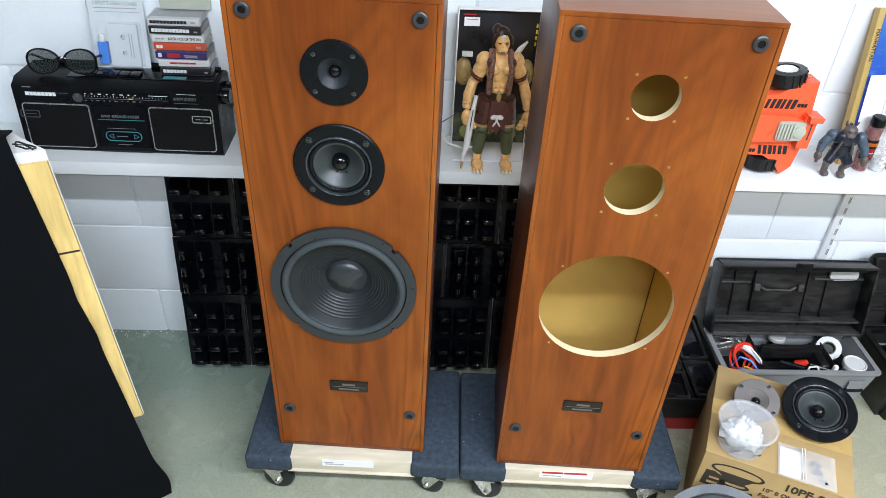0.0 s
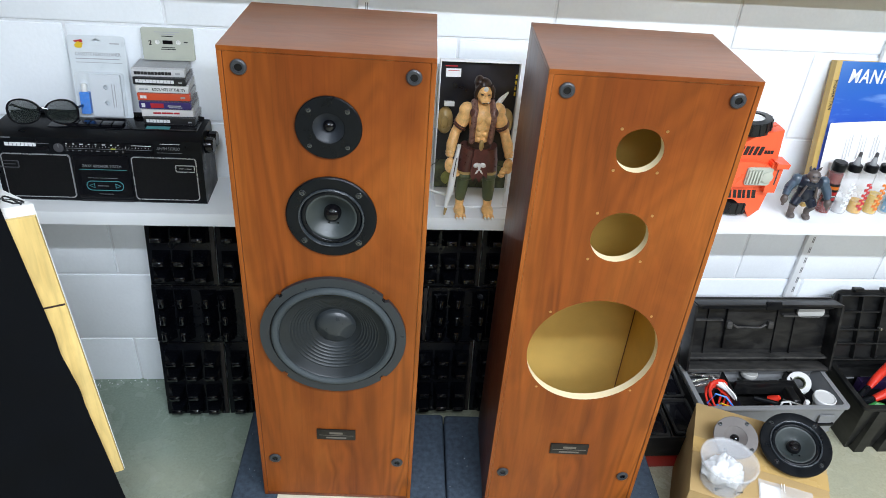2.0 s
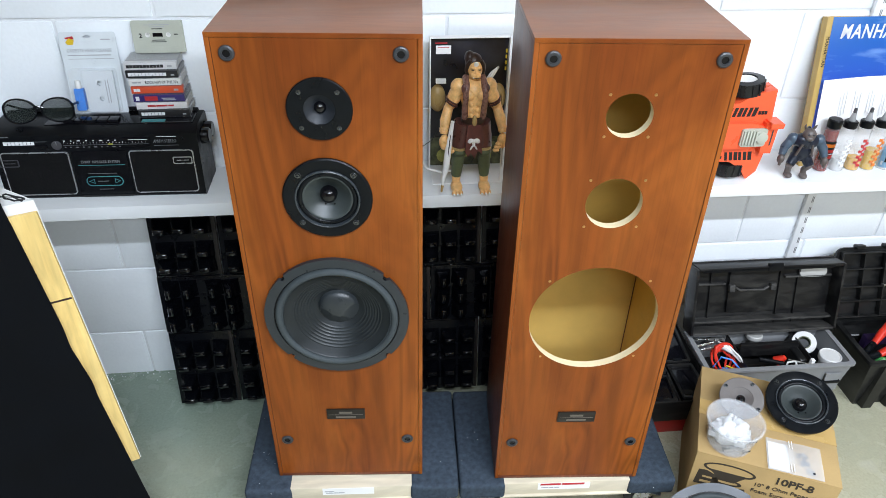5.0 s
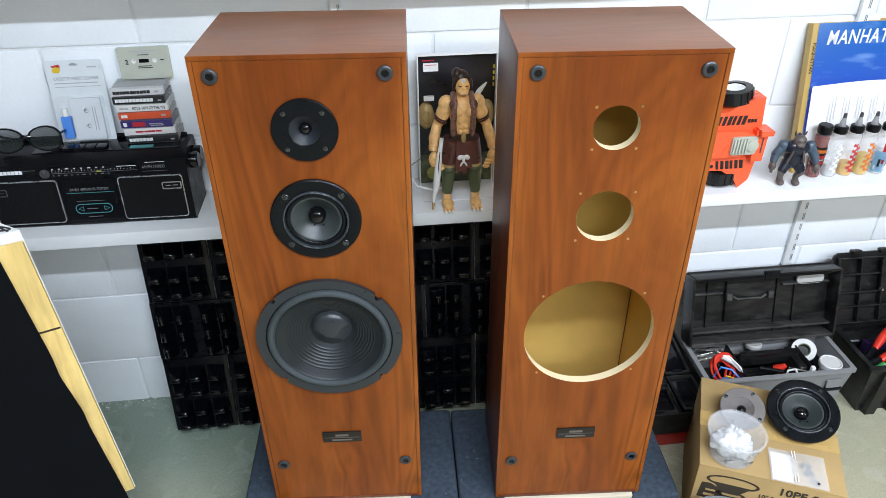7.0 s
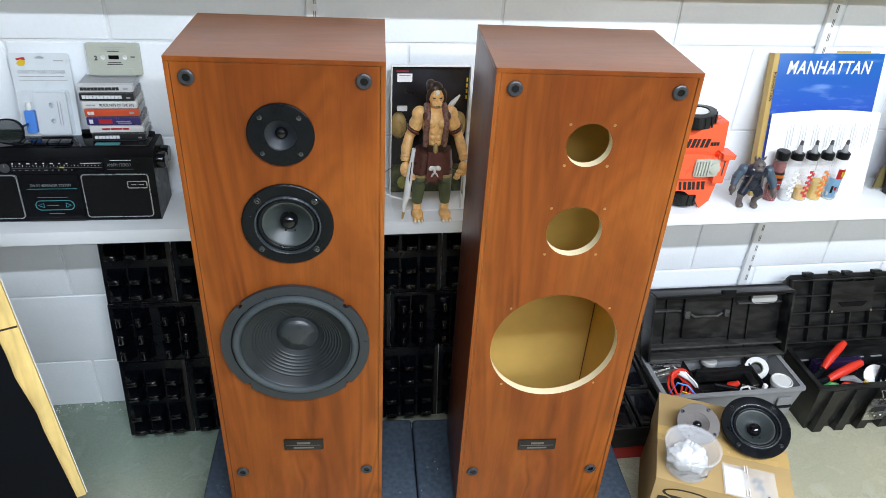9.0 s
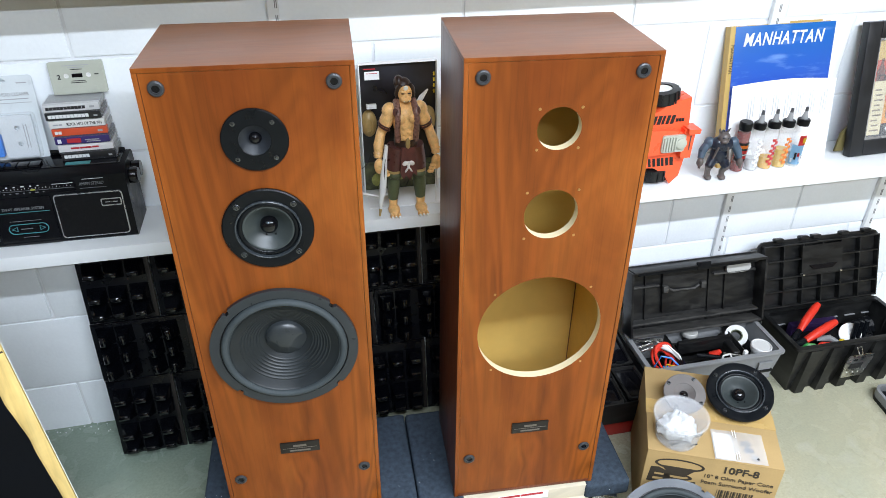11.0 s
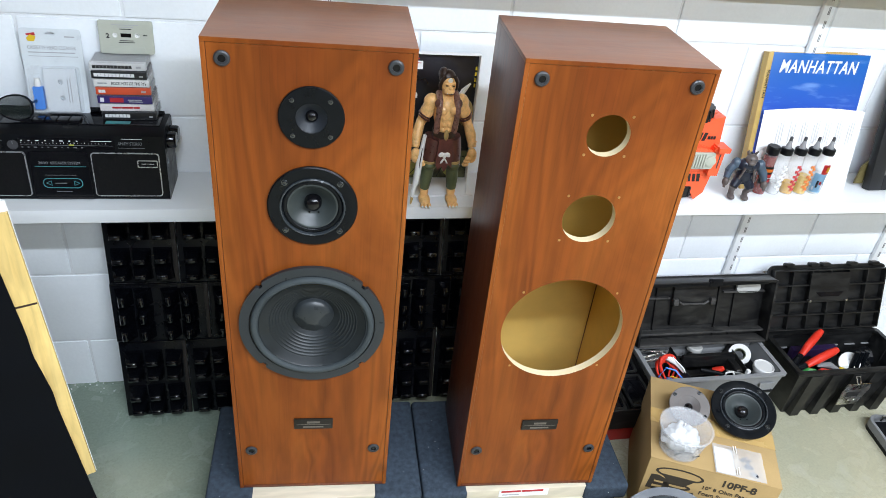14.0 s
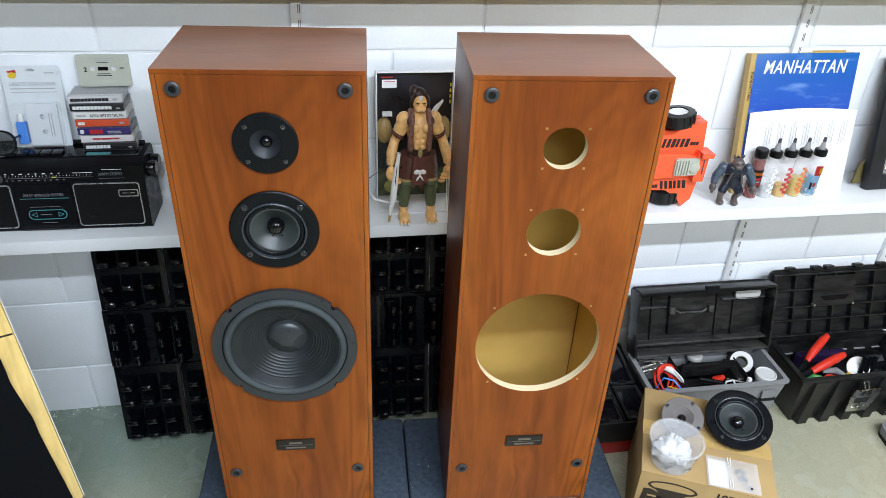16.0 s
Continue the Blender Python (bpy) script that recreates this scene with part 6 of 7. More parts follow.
spare = thing("midrange_driver", tilted(1.141, -0.020, 0.274, -0.20, -0.30, 0.93), "loose black midrange driver lying on the carton", "speaker driver")
part("magnet", lathe([(0, -0.034), (0.030, -0.034), (0.030, -0.018), (0.020, -0.017), (0.048, -0.001), (0.05, 0)], 40), STEEL, spare, "magnet and basket")
mid_driver(spare, "driver_face", Matrix.Rotation(radians(20), 4, "Z"), label="black round driver face with grey cone")
spare2 = thing("tweeter", tilted(1.019, 0.008, 0.268, -0.16, -0.40, 0.90), "loose grey tweeter lying on the carton", "speaker driver")
part("magnet", lathe([(0, -0.022), (0.026, -0.022), (0.026, -0.002), (0.03, 0.0)], 32), STEEL, spare2, "magnet")
tweeter(spare2, "tweeter_face", Matrix.Rotation(radians(15), 4, "Z"), TWEET_GREY, "taupe grey tweeter face", R=0.047)

tub = thing("plastic_tub", pose(0.957, -0.081, CT + 0.0008) @ Matrix.Diagonal((0.94, 0.94, 1, 1)), "translucent round tub filled with white tissue on the carton", "tub")
part("wall", lathe([(0, 0.001), (0.046, 0.001), (0.048, 0.004), (0.0575, 0.062), (0.0610, 0.063), (0.0615, 0.066), (0.0600, 0.0675), (0.0565, 0.066), (0.0465, 0.005), (0.0, 0.003)], 48), FROSTED, tub, "milky plastic wall with a rim")
for k in range(10):
    a, r = random.uniform(0, 6.28), 0.025 * math.sqrt(random.random())
    bm = bmesh.new()
    bmesh.ops.create_icosphere(bm, subdivisions=3, radius=0.021)
    for v in bm.verts:
        v.co *= 1 + 0.55 * noise.noise(v.co * 80 + Vector((k * 7.1, 0, 0))) + 0.15 * noise.noise(v.co * 260)
    part("tissue", bm, TISSUE, tub, "crumpled white tissue" if k == 0 else "", m=pose(r * math.cos(a), r * math.sin(a), 0.022 + random.uniform(0, 0.020) * (1.25 - r / 0.04 * 0.5), random.uniform(0, 180), random.uniform(0, 180), 0), angle=70)
part("lid", lathe([(0.0628, 0.0610), (0.0632, 0.0685), (0.0615, 0.0700), (0.0570, 0.0695), (0.0550, 0.0675), (0.0, 0.0672)], 48), FILMY, tub, "thin translucent snap-on lid")
for x, y, z in ((-0.030, -0.030, 0.012), (0.012, -0.040, 0.010), (0.034, -0.022, 0.016)):
    part("screw", lathe([(0, 0), (0.004, 0), (0.004, 0.003), (0.0015, 0.003), (0.0015, 0.016), (0, 0.017)], 10, tilted(x, y, z, 0.7, -0.2, 0.3)), BLACK_SATIN, tub)

bag = thing("zip_bag", pose(1.006, -0.158, CT + 0.001, 0, 0, -23), "clear zip bag of small parts and a white card", "bag")
part("card", box(0.004, 0.006, 0.001, 0.044, 0.078, 0.0022), PAPER, bag)
bm = bmesh.new()
rows_ = []
for j in range(13):
    rows_.append([bm.verts.new((0.108 * i / 16, 0.086 * j / 12, 0.004 + 0.009 * math.sin(math.pi * i / 16) * math.sin(math.pi * j / 12) + 0.0018 * noise.noise((i * 0.6, j * 0.7, 3)))) for i in range(17)])
for a, b in zip(rows_, rows_[1:]):
    for i in range(16):
        bm.faces.new((a[i], a[i + 1], b[i + 1], b[i]))
part("film", bm, MILKY, bag, "clear plastic film", angle=60)
for y in (0.040, 0.044):
    part("zip_line", box(0.044, 0.002, 0.0085, 0.0455, 0.084, 0.0098) if y < 0.042 else box(0.049, 0.002, 0.0090, 0.0505, 0.084, 0.0105), WHITE_PLASTIC, bag)
for k in range(9):
    x, y = 0.058 + 0.040 * random.random(), 0.012 + 0.060 * random.random()
    part("small_part", box(-0.005, -0.003, 0, 0.005, 0.003, 0.005, 0.001), (BLACK_GLOSS, STEEL, SLATE)[k % 3], bag, m=pose(x, y, 0.001, 0, 0, random.uniform(0, 180)))

loose = thing("loose_woofer", tilted(0.905, -0.232, 0.086, -0.22, -0.50, 0.83), "loose grey-rimmed woofer leaning on the carton", "speaker driver")
part("magnet", lathe([(0, -0.075), (0.050, -0.075), (0.050, -0.052), (0.040, -0.050), (0.105, -0.004), (0.112, 0.0)], 48), BLACK_SATIN, loose, "basket and magnet")
woofer(loose, Matrix.Rotation(radians(20), 4, "Z"), "woofer_face", RIM_BLUE, "blue grey stamped rim")

# ---------------------------------------------------------------- open toolboxes
def tray_shell(x0, y0, x1, y1, z0, z1, taper, wall, w=0.003):
    """An open box that widens upwards, with walls of real thickness."""
    bm = bmesh.new()
    lo = [(x0 + taper, y0 + taper), (x1 - taper, y0 + taper), (x1 - taper, y1 - taper * 0.4), (x0 + taper, y1 - taper * 0.4)]
    hi = [(x0, y0), (x1, y0), (x1, y1), (x0, y1)]
    cx, cy = (x0 + x1) / 2, (y0 + y1) / 2
    shrink = lambda p: (p[0] + (wall if p[0] < cx else -wall), p[1] + (wall if p[1] < cy else -wall))  # noqa: E731
    rings = [[bm.verts.new((*p, z0)) for p in lo], [bm.verts.new((*p, z1)) for p in hi], [bm.verts.new((*shrink(p), z1)) for p in hi], [bm.verts.new((*shrink(p), z0 + wall)) for p in lo]]
    for a, b in zip(rings, rings[1:]):
        for i in range(4):
            bm.faces.new((a[i], a[(i + 1) % 4], b[(i + 1) % 4], b[i]))
    bm.faces.new(rings[0][::-1])
    bm.faces.new(rings[3])
    return bevel_all(bm, w, 2, 40)


AX0, AX1, AY0, AY1, AZ = 1.034, 1.427, 0.174, 0.336, 0.180
ta = thing("toolbox", pose(0, 0, 0), "open toolbox with a grey body and dusty black lid", "toolbox")
part("body", tray_shell(AX0 + 0.008, AY0 + 0.006, AX1 - 0.008, AY1, 0.0, AZ - 0.004, 0.020, 0.004), GREY_BOX, ta, "grey plastic body")
rim = plate(round_rect(AX0, AY0, AX1, AY1 + 0.004, 0.012), [round_rect(AX0 + 0.012, AY0 + 0.012, AX1 - 0.012, AY1 - 0.010, 0.008)], 0.006)
bmesh.ops.transform(rim, matrix=Matrix.Translation((0, 0, AZ)) @ FACE.inverted() @ Matrix.Identity(4), verts=rim.verts)
part("rim", bevel_all(rim, 0.0012, 2, 50), GREY_BOX, ta, "lighter grey rim")
part("inner_floor", box(AX0 + 0.028, AY0 + 0.026, 0.085, AX1 - 0.028, AY1 - 0.014, 0.090), DUSTY_BLACK, ta)
for x in (1.150, 1.330):
    part("divider", box(x, AY0 + 0.024, 0.090, x + 0.004, AY1 - 0.014, AZ - 0.012, 0.001), DUSTY_BLACK, ta)
lidm = Matrix.Translation((0, AY1 + 0.006, AZ - 0.006)) @ Matrix.Rotation(radians(-16), 4, "X")
LH = 0.192
lid = part("lid", slab(round_rect(AX0 + 0.002, 0.0, AX1 + 0.010, LH, 0.010), 0.0, 0.005, 0.002), DUSTY_BLACK, ta, "dusty black lid, seen from inside", m=lidm)
for x0, z0, x1, z1 in ((AX0 + 0.002, 0.004, AX0 + 0.009, LH - 0.004), (AX1 + 0.003, 0.004, AX1 + 0.010, LH - 0.004), (AX0 + 0.009, LH - 0.010, AX1 + 0.003, LH - 0.002), (AX0 + 0.009, 0.002, AX1 + 0.003, 0.010)):
    part("lid_wall", box(x0, -0.046, z0, x1, 0.001, z1, 0.002), DUST_GREY if z1 < 0.02 else DUSTY_BLACK, lid)
part("lid_panel", box(AX0 + 0.110, -0.010, 0.050, AX1 - 0.150, 0.0005, LH - 0.020, 0.003), DUSTY_BLACK, lid)
part("lid_slot", tube([(AX0 + 0.126, -0.014, 0.122), (AX0 + 0.140, -0.015, 0.114), (AX1 - 0.190, -0.015, 0.114), (AX1 - 0.176, -0.014, 0.122)], 0.0035, 8), DUST_GREY, lid)
for x in (AX0 + 0.118, AX1 - 0.168):
    part("lid_boss", lathe([(0.006, 0), (0.005, 0.008), (0, 0.008)], 14, at_face(x, 0.122, -0.008)), DUSTY_BLACK, lid)
for x in (AX0 + 0.06, AX0 + 0.25, AX0 + 0.30):
    part("lid_rib", box(x, -0.006, 0.012, x + 0.003, 0.0005, LH - 0.012, 0.0008), DUSTY_BLACK, lid)
part("catch", box(AX0 + 0.190, -0.048, LH - 0.016, AX0 + 0.230, -0.038, LH + 0.006, 0.003), BLACK_PLASTIC, lid)
part("hand_hole", slab(round_rect(AX1 - 0.092, LH - 0.050, AX1 - 0.018, LH - 0.022, 0.013, 8), -0.012, -0.004, 0.002), GREY_LID, lid, "pale sticker inside the lid")
part("lid_ledge", box(AX0 + 0.010, -0.030, 0.030, AX1 + 0.002, 0.0005, 0.036, 0.0015), DUST_GREY, lid, "dusty ledge")
part("lid_slot", box(AX0 + 0.016, -0.012, 0.130, AX0 + 0.100, 0.0005, 0.135, 0.001), DUST_GREY, lid)
part("lid_slot", box(AX1 - 0.130, -0.012, 0.142, AX1 - 0.002, 0.0005, 0.147, 0.001), DUST_GREY, lid)
for x in (AX0 + 0.115, AX1 - 0.165):
    part("hinge_boss", box(x - 0.008, -0.022, 0.112, x + 0.008, -0.008, 0.132, 0.004), DUST_GREY, lid)
part("catch_strip", box(AX0 + 0.020, -0.046, LH - 0.014, AX1 - 0.020, -0.041, LH - 0.004, 0.002), BLACK_PLASTIC, lid)

# what lies in it
coil = thing("wire_coil", pose(1.110, 0.258, 0.136, 38, 8, 20) @ Matrix.Diagonal((0.95, 1.35, 0.8, 1)), "coil of red wire in the grey toolbox", "wire")
for k in range(6):
    r = 0.028 + 0.004 * (k % 3)
    part("wire_turn", tube([(r * math.cos(a) + 0.006 * math.sin(3 * a + k), 0.8 * r * math.sin(a), 0.007 * k + 0.006 * math.sin(2 * a + k)) for a in [2 * math.pi * q / 24 for q in range(25)]], 0.0030, 6), RED_GRIP, coil)
for say, mt, pts in (("thin blue wire", BLUE, [(1.075, 0.225, 0.150), (1.100, 0.240, 0.168), (1.125, 0.232, 0.164), (1.140, 0.215, 0.150), (1.150, 0.200, 0.130)]),
                     ("thin white wire", WHITE_PLASTIC, [(1.118, 0.300, 0.166), (1.132, 0.270, 0.176), (1.146, 0.235, 0.170), (1.160, 0.205, 0.150)]),
                     ("thin yellow wire", YELLOW, [(1.085, 0.205, 0.150), (1.105, 0.215, 0.160), (1.128, 0.206, 0.156), (1.146, 0.196, 0.140)])):
    solo("loose_wire", tube(pts, 0.0024, 7), mt, say + " among the coil in the grey toolbox", "wire")
for say, p0, p1 in (("long steel drill bit", (1.050, 0.286, 0.166), (1.100, 0.292, 0.170)), ("short steel drill bit", (1.056, 0.272, 0.164), (1.094, 0.276, 0.168)), ("bent steel scraper", (1.060, 0.312, 0.170), (1.108, 0.300, 0.172))):
    solo("drill_bit", tube([p0, tuple((a + b) / 2 for a, b in zip(p0, p1)), p1], 0.0032, 8, None, [0.0022, 0.0034, 0.0030]), STEEL, say + " lying in the grey toolbox", "drill bit")
for say, mt, p0, p1, r in (("black handled driver", BLACK_PLASTIC, (1.195, 0.225, 0.168), (1.245, 0.200, 0.172), 0.006), ("steel shaft", STEEL, (1.275, 0.225, 0.160), (1.312, 0.196, 0.168), 0.003)):
    solo("hand_tool", tube([p0, p1], r, 10), mt, say + " lying across the grey toolbox", "tool")
solo("blue_tool", box(1.085, 0.205, 0.091, 1.125, 0.240, 0.135, 0.006, 3), BLUE, "blue plastic tool in the grey toolbox", "tool")
solo("cable_tie_bundle", tube([(1.10, 0.292, 0.15), (1.12, 0.276, 0.172), (1.14, 0.256, 0.165), (1.155, 0.228, 0.155)], 0.007, 8, None, [0.004, 0.010, 0.006, 0.004]), WHITE_PLASTIC, "white plastic wrap in the grey toolbox", "wrap")
solo("screwdriver", tube([(1.05, 0.320, 0.158), (1.10, 0.312, 0.164), (1.105, 0.311, 0.165), (1.135, 0.306, 0.166)], 0.004, 8, None, [0.003, 0.003, 0.0055, 0.0055]), STEEL, "bright steel screwdriver in the grey toolbox", "tool")
solo("steel_pick", tube([(1.045, 0.300, 0.150), (1.08, 0.298, 0.158), (1.10, 0.300, 0.160)], 0.003, 8), STEEL, "bright steel pick in the grey toolbox", "tool")
caddy = thing("black_caddy", pose(1.163, 0.232, 0.0905), "black plastic carry tray inside the grey toolbox", "tray")
part("tray", tray_shell(0, 0, 0.160, 0.080, 0, 0.050, 0.004, 0.003, 0.001), DUSTY_BLACK, caddy)
part("handle", box(0.0, 0.034, 0.048, 0.160, 0.046, 0.088, 0.004), DUSTY_BLACK, caddy)
solo("jar_lid", lathe([(0.021, 0), (0.022, 0.002), (0.022, 0.010), (0.020, 0.012), (0.017, 0.0115), (0.0, 0.0105)], 30), GREY_LID, "pale grey jar lid on the black tray", "lid", m=pose(1.226, 0.318, 0.158, -6, 0, 0))
OFF_WHITE = mat("off_white_plastic", (0.58, 0.58, 0.57), 0.45, vary=0.08, bump=0.05)
roll = thing("tape_roll", tilted(1.352, 0.288, 0.1545, -0.35, -0.55, 0.75), "roll of white tape in the grey toolbox", "tape")
part("tape", lathe([(0.017, -0.012), (0.030, -0.012), (0.031, 0.0), (0.030, 0.012), (0.017, 0.012)], 36, closed=True), OFF_WHITE, roll)
part("core", lathe([(0.0145, -0.012), (0.017, -0.012), (0.017, 0.012), (0.0145, 0.012)], 30, closed=True), OLIVE, roll, "card core")
cup = thing("white_cup", pose(1.376, 0.212, 0.122), "white plastic screw-top pot in the grey toolbox", "pot")
part("pot", lathe([(0, -0.031), (0.020, -0.031), (0.021, 0.050), (0, 0.050)], 30), OFF_WHITE, cup)
part("lid", lathe([(0.0265, 0.044), (0.0275, 0.047), (0.0275, 0.058), (0.0255, 0.060), (0.0235, 0.0590), (0.0225, 0.0575), (0, 0.0570)], 34), OFF_WHITE, cup)
solo("nozzle_cap", lathe([(0, 0), (0.014, 0), (0.010, 0.014), (0.006, 0.026), (0, 0.028)], 14), RED_GRIP, "red plastic nozzle cap on the black tray", "cap", m=pose(1.256, 0.240, 0.142, 20, 30, 0))
cable = tube([(1.20 + 0.035 * math.cos(q * 0.7) + 0.006 * q, 0.212 + 0.016 * math.sin(q * 0.9), 0.128 + 0.012 * math.sin(q * 0.5)) for q in range(18)], 0.004, 7)
solo("black_cable", cable, BLACK_GLOSS, "loose black cable in the grey toolbox", "cable")
solo("white_lead", tube([(1.255, 0.205, 0.12), (1.262, 0.206, 0.17), (1.275, 0.200, 0.178), (1.285, 0.195, 0.16), (1.290, 0.196, 0.13)], 0.0028, 8), WHITE_PLASTIC, "white lead in the grey toolbox", "cable")
solo("white_plug", box(1.318, 0.196, 0.11, 1.328, 0.206, 0.180, 0.002), WHITE_PLASTIC, "white plug standing in the grey toolbox", "plug")
solo("tool_case", box(1.336, 0.236, 0.091, 1.405, 0.300, 0.128, 0.004), BLACK_GLOSS, "glossy black case in the grey toolbox", "case")
solo("pipe_tool", bevel_all(box(1.300, 0.215, 0.091, 1.322, 0.300, 0.165), 0.006, 3), DUSTY_BLACK, "black moulded tool in the grey toolbox", "tool")
part("front_catch", slab([(1.355, 0.150), (1.395, 0.150), (1.392, 0.112), (1.400, 0.095), (1.355, 0.095), (1.358, 0.112)], -0.004, 0.0, 0.001), GREY_BOX, ta, "grey front catch", m=Matrix.Translation((0, AY0 + 0.006, 0)))
part("catch_bar", box(1.352, AY0 - 0.001, 0.118, 1.398, AY0 + 0.006, 0.126, 0.001), BLACK_PLASTIC, ta)

BX0, BX1, BY0, BY1, BZ = 1.463, 1.846, 0.172, 0.346, 0.178
TOOLBOX_BLACK = dusty("worn_black_toolbox", (0.0055, 0.0058, 0.006), (0.028, 0.028, 0.027), 0.33, 22, 0.42, 0.80)
tb = thing("toolbox", pose(0, 0, 0), "open black ribbed toolbox with a steel latch", "toolbox")
part("body", tray_shell(BX0 + 0.006, BY0 + 0.006, BX1 - 0.006, BY1, 0.0, BZ - 0.006, 0.026, 0.005), TOOLBOX_BLACK, tb, "black plastic body")
rim = plate(round_rect(BX0, BY0, BX1, BY1 + 0.004, 0.016), [round_rect(BX0 + 0.013, BY0 + 0.013, BX1 - 0.013, BY1 - 0.010, 0.010)], 0.009)
bmesh.ops.transform(rim, matrix=Matrix.Translation((0, 0, BZ)) @ FACE.inverted(), verts=rim.verts)
part("rim", bevel_all(rim, 0.0016, 2, 50), TOOLBOX_BLACK, tb)
for k in range(5):
    x = BX0 + 0.044 + 0.067 * k
    bm = bmesh.new()
    y_hi, y_lo = BY0 + 0.004, BY0 + 0.020
    vs = [bm.verts.new(p) for p in ((x, y_hi - 0.004, BZ - 0.012), (x + 0.034, y_hi - 0.004, BZ - 0.012), (x + 0.030, y_lo - 0.006, 0.001), (x + 0.004, y_lo - 0.006, 0.001), (x - 0.004, y_hi + 0.012, BZ - 0.012), (x + 0.038, y_hi + 0.012, BZ - 0.012), (x + 0.036, y_lo + 0.020, 0.001), (x - 0.002, y_lo + 0.020, 0.001))]
    for f in ((0, 1, 2, 3), (4, 7, 6, 5), (0, 4, 5, 1), (2, 6, 7, 3), (1, 5, 6, 2), (0, 3, 7, 4)):
        bm.faces.new([vs[i] for i in f])
    part("rib", bevel_all(bm, 0.004, 3), TOOLBOX_BLACK, tb)
for k in range(6):
    part("inner_rib", box(BX0 + 0.050 + 0.058 * k, BY1 - 0.014, 0.128, BX0 + 0.085 + 0.058 * k, BY1 - 0.009, 0.131, 0.0008), GREY_BOX, tb)
for y in (0.21, 0.27):
    part("side_rib", box(BX1 - 0.022, y, 0.06, BX1 - 0.018, y + 0.004, BZ - 0.02, 0.0008), TOOLBOX_BLACK, tb)
lidm = Matrix.Translation((0, BY1 + 0.014, BZ - 0.012)) @ Matrix.Rotation(radians(-20), 4, "X")
LH2, L0, L1 = 0.205, BX0 - 0.004, BX1 + 0.010
lid = part("lid", slab(round_rect(L0, 0.0, L1, LH2, 0.022, 6), 0.0, 0.006, 0.003), TOOLBOX_BLACK, tb, "black lid with a grid of ribs inside", m=lidm)
for z in (0.012, 0.058, 0.098, 0.148, LH2 - 0.012):
    part("lid_rib", box(L0 + 0.010, -0.017, z - 0.002, L1 - 0.010, 0.001, z + 0.002, 0.0008), TOOLBOX_BLACK, lid)
for k in range(7):
    x = L0 + 0.012 + (L1 - L0 - 0.024) * k / 6
    part("lid_rib", box(x - 0.002, -0.017, 0.012, x + 0.002, 0.001, LH2 - 0.012, 0.0008), TOOLBOX_BLACK, lid)
part("lid_plate", slab(round_rect(L0 + 0.128, 0.102, L1 - 0.138, LH2 - 0.018, 0.004), -0.022, -0.015, 0.002), TOOLBOX_BLACK, lid)
part("lid_grip", slab([(L0 + 0.150, 0.128), (L0 + 0.240, 0.128), (L0 + 0.225, 0.116), (L0 + 0.165, 0.116)], -0.026, -0.020, 0.001), BLACK_GLOSS, lid)
for x in (L0 + 0.130, L1 - 0.146):
    part("lid_pin", lathe([(0.004, 0), (0.0034, 0.012), (0, 0.013)], 12, at_face(x, 0.104, -0.018)), STEEL, lid)
for x in (L0 + 0.050, L0 + 0.130, L0 + 0.170, L0 + 0.262, L1 - 0.060):
    part("lid_lug", box(x, -0.012, LH2 - 0.003, x + 0.026, 0.008, LH2 + 0.008, 0.004, 3), TOOLBOX_BLACK, lid)
latch = part("latch", slab([(1.616, 0.148), (1.690, 0.148), (1.694, 0.126), (1.684, 0.062), (1.620, 0.062), (1.612, 0.126)], -0.005, -0.002, 0.001), STEEL, tb, "bright steel latch", m=Matrix.Translation((0, BY0, 0)) @ Matrix.Rotation(radians(6), 4, "X"))
part("latch_window", box(1.630, -0.0062, 0.098, 1.668, -0.0048, 0.118), INK, latch)
for x in (1.632, 1.650, 1.668):
    part("rivet", lathe([(0.003, 0), (0.002, 0.002), (0, 0.0024)], 12, at_face(x, 0.080, -0.005)), STEEL, latch)
part("latch_wire", tube([(1.634, -0.004, 0.146), (1.634, -0.010, 0.158), (1.634, 0.004, 0.172), (1.646, 0.004, 0.172), (1.646, -0.010, 0.158), (1.646, -0.004, 0.146)], 0.002, 7), STEEL, latch)
# tools in it
pl = thing("pliers", pose(0, 0, 0), "red handled pliers sticking out of the black toolbox", "pliers")
part("handle", tube([(1.532, 0.262, 0.165), (1.560, 0.280, 0.182), (1.600, 0.305, 0.198), (1.618, 0.315, 0.204)], 0.010, 12, None, [0.0085, 0.0115, 0.0115, 0.0085]), RED_GRIP, pl, "red rubber grip")
part("handle", tube([(1.520, 0.220, 0.166), (1.555, 0.226, 0.178), (1.600, 0.240, 0.186), (1.632, 0.252, 0.186)], 0.010, 12, None, [0.009, 0.012, 0.012, 0.009]), RED_GRIP, pl, "red rubber grip")
part("jaw", tube([(1.535, 0.264, 0.166), (1.500, 0.245, 0.140), (1.480, 0.232, 0.110)], 0.008, 8, None, [0.008, 0.012, 0.004]), BLACK_SATIN, pl)
part("jaw", tube([(1.522, 0.221, 0.166), (1.500, 0.226, 0.148), (1.485, 0.215, 0.118)], 0.008, 8, None, [0.008, 0.011, 0.004]), BLACK_SATIN, pl)
solo("purple_case", box(1.540, 0.296, 0.070, 1.690, 0.318, 0.150, 0.004), mat("dark_purple_plastic", (0.020, 0.010, 0.045), 0.4, bump=0.04), "dark purple flat case in the black toolbox", "case")
solo("green_screwdriver", tube([(1.498, 0.205, 0.148), (1.522, 0.206, 0.158), (1.540, 0.202, 0.158)], 0.008, 10, None, [0.006, 0.009, 0.006]), GREEN, "green tool handle in the black toolbox", "tool")
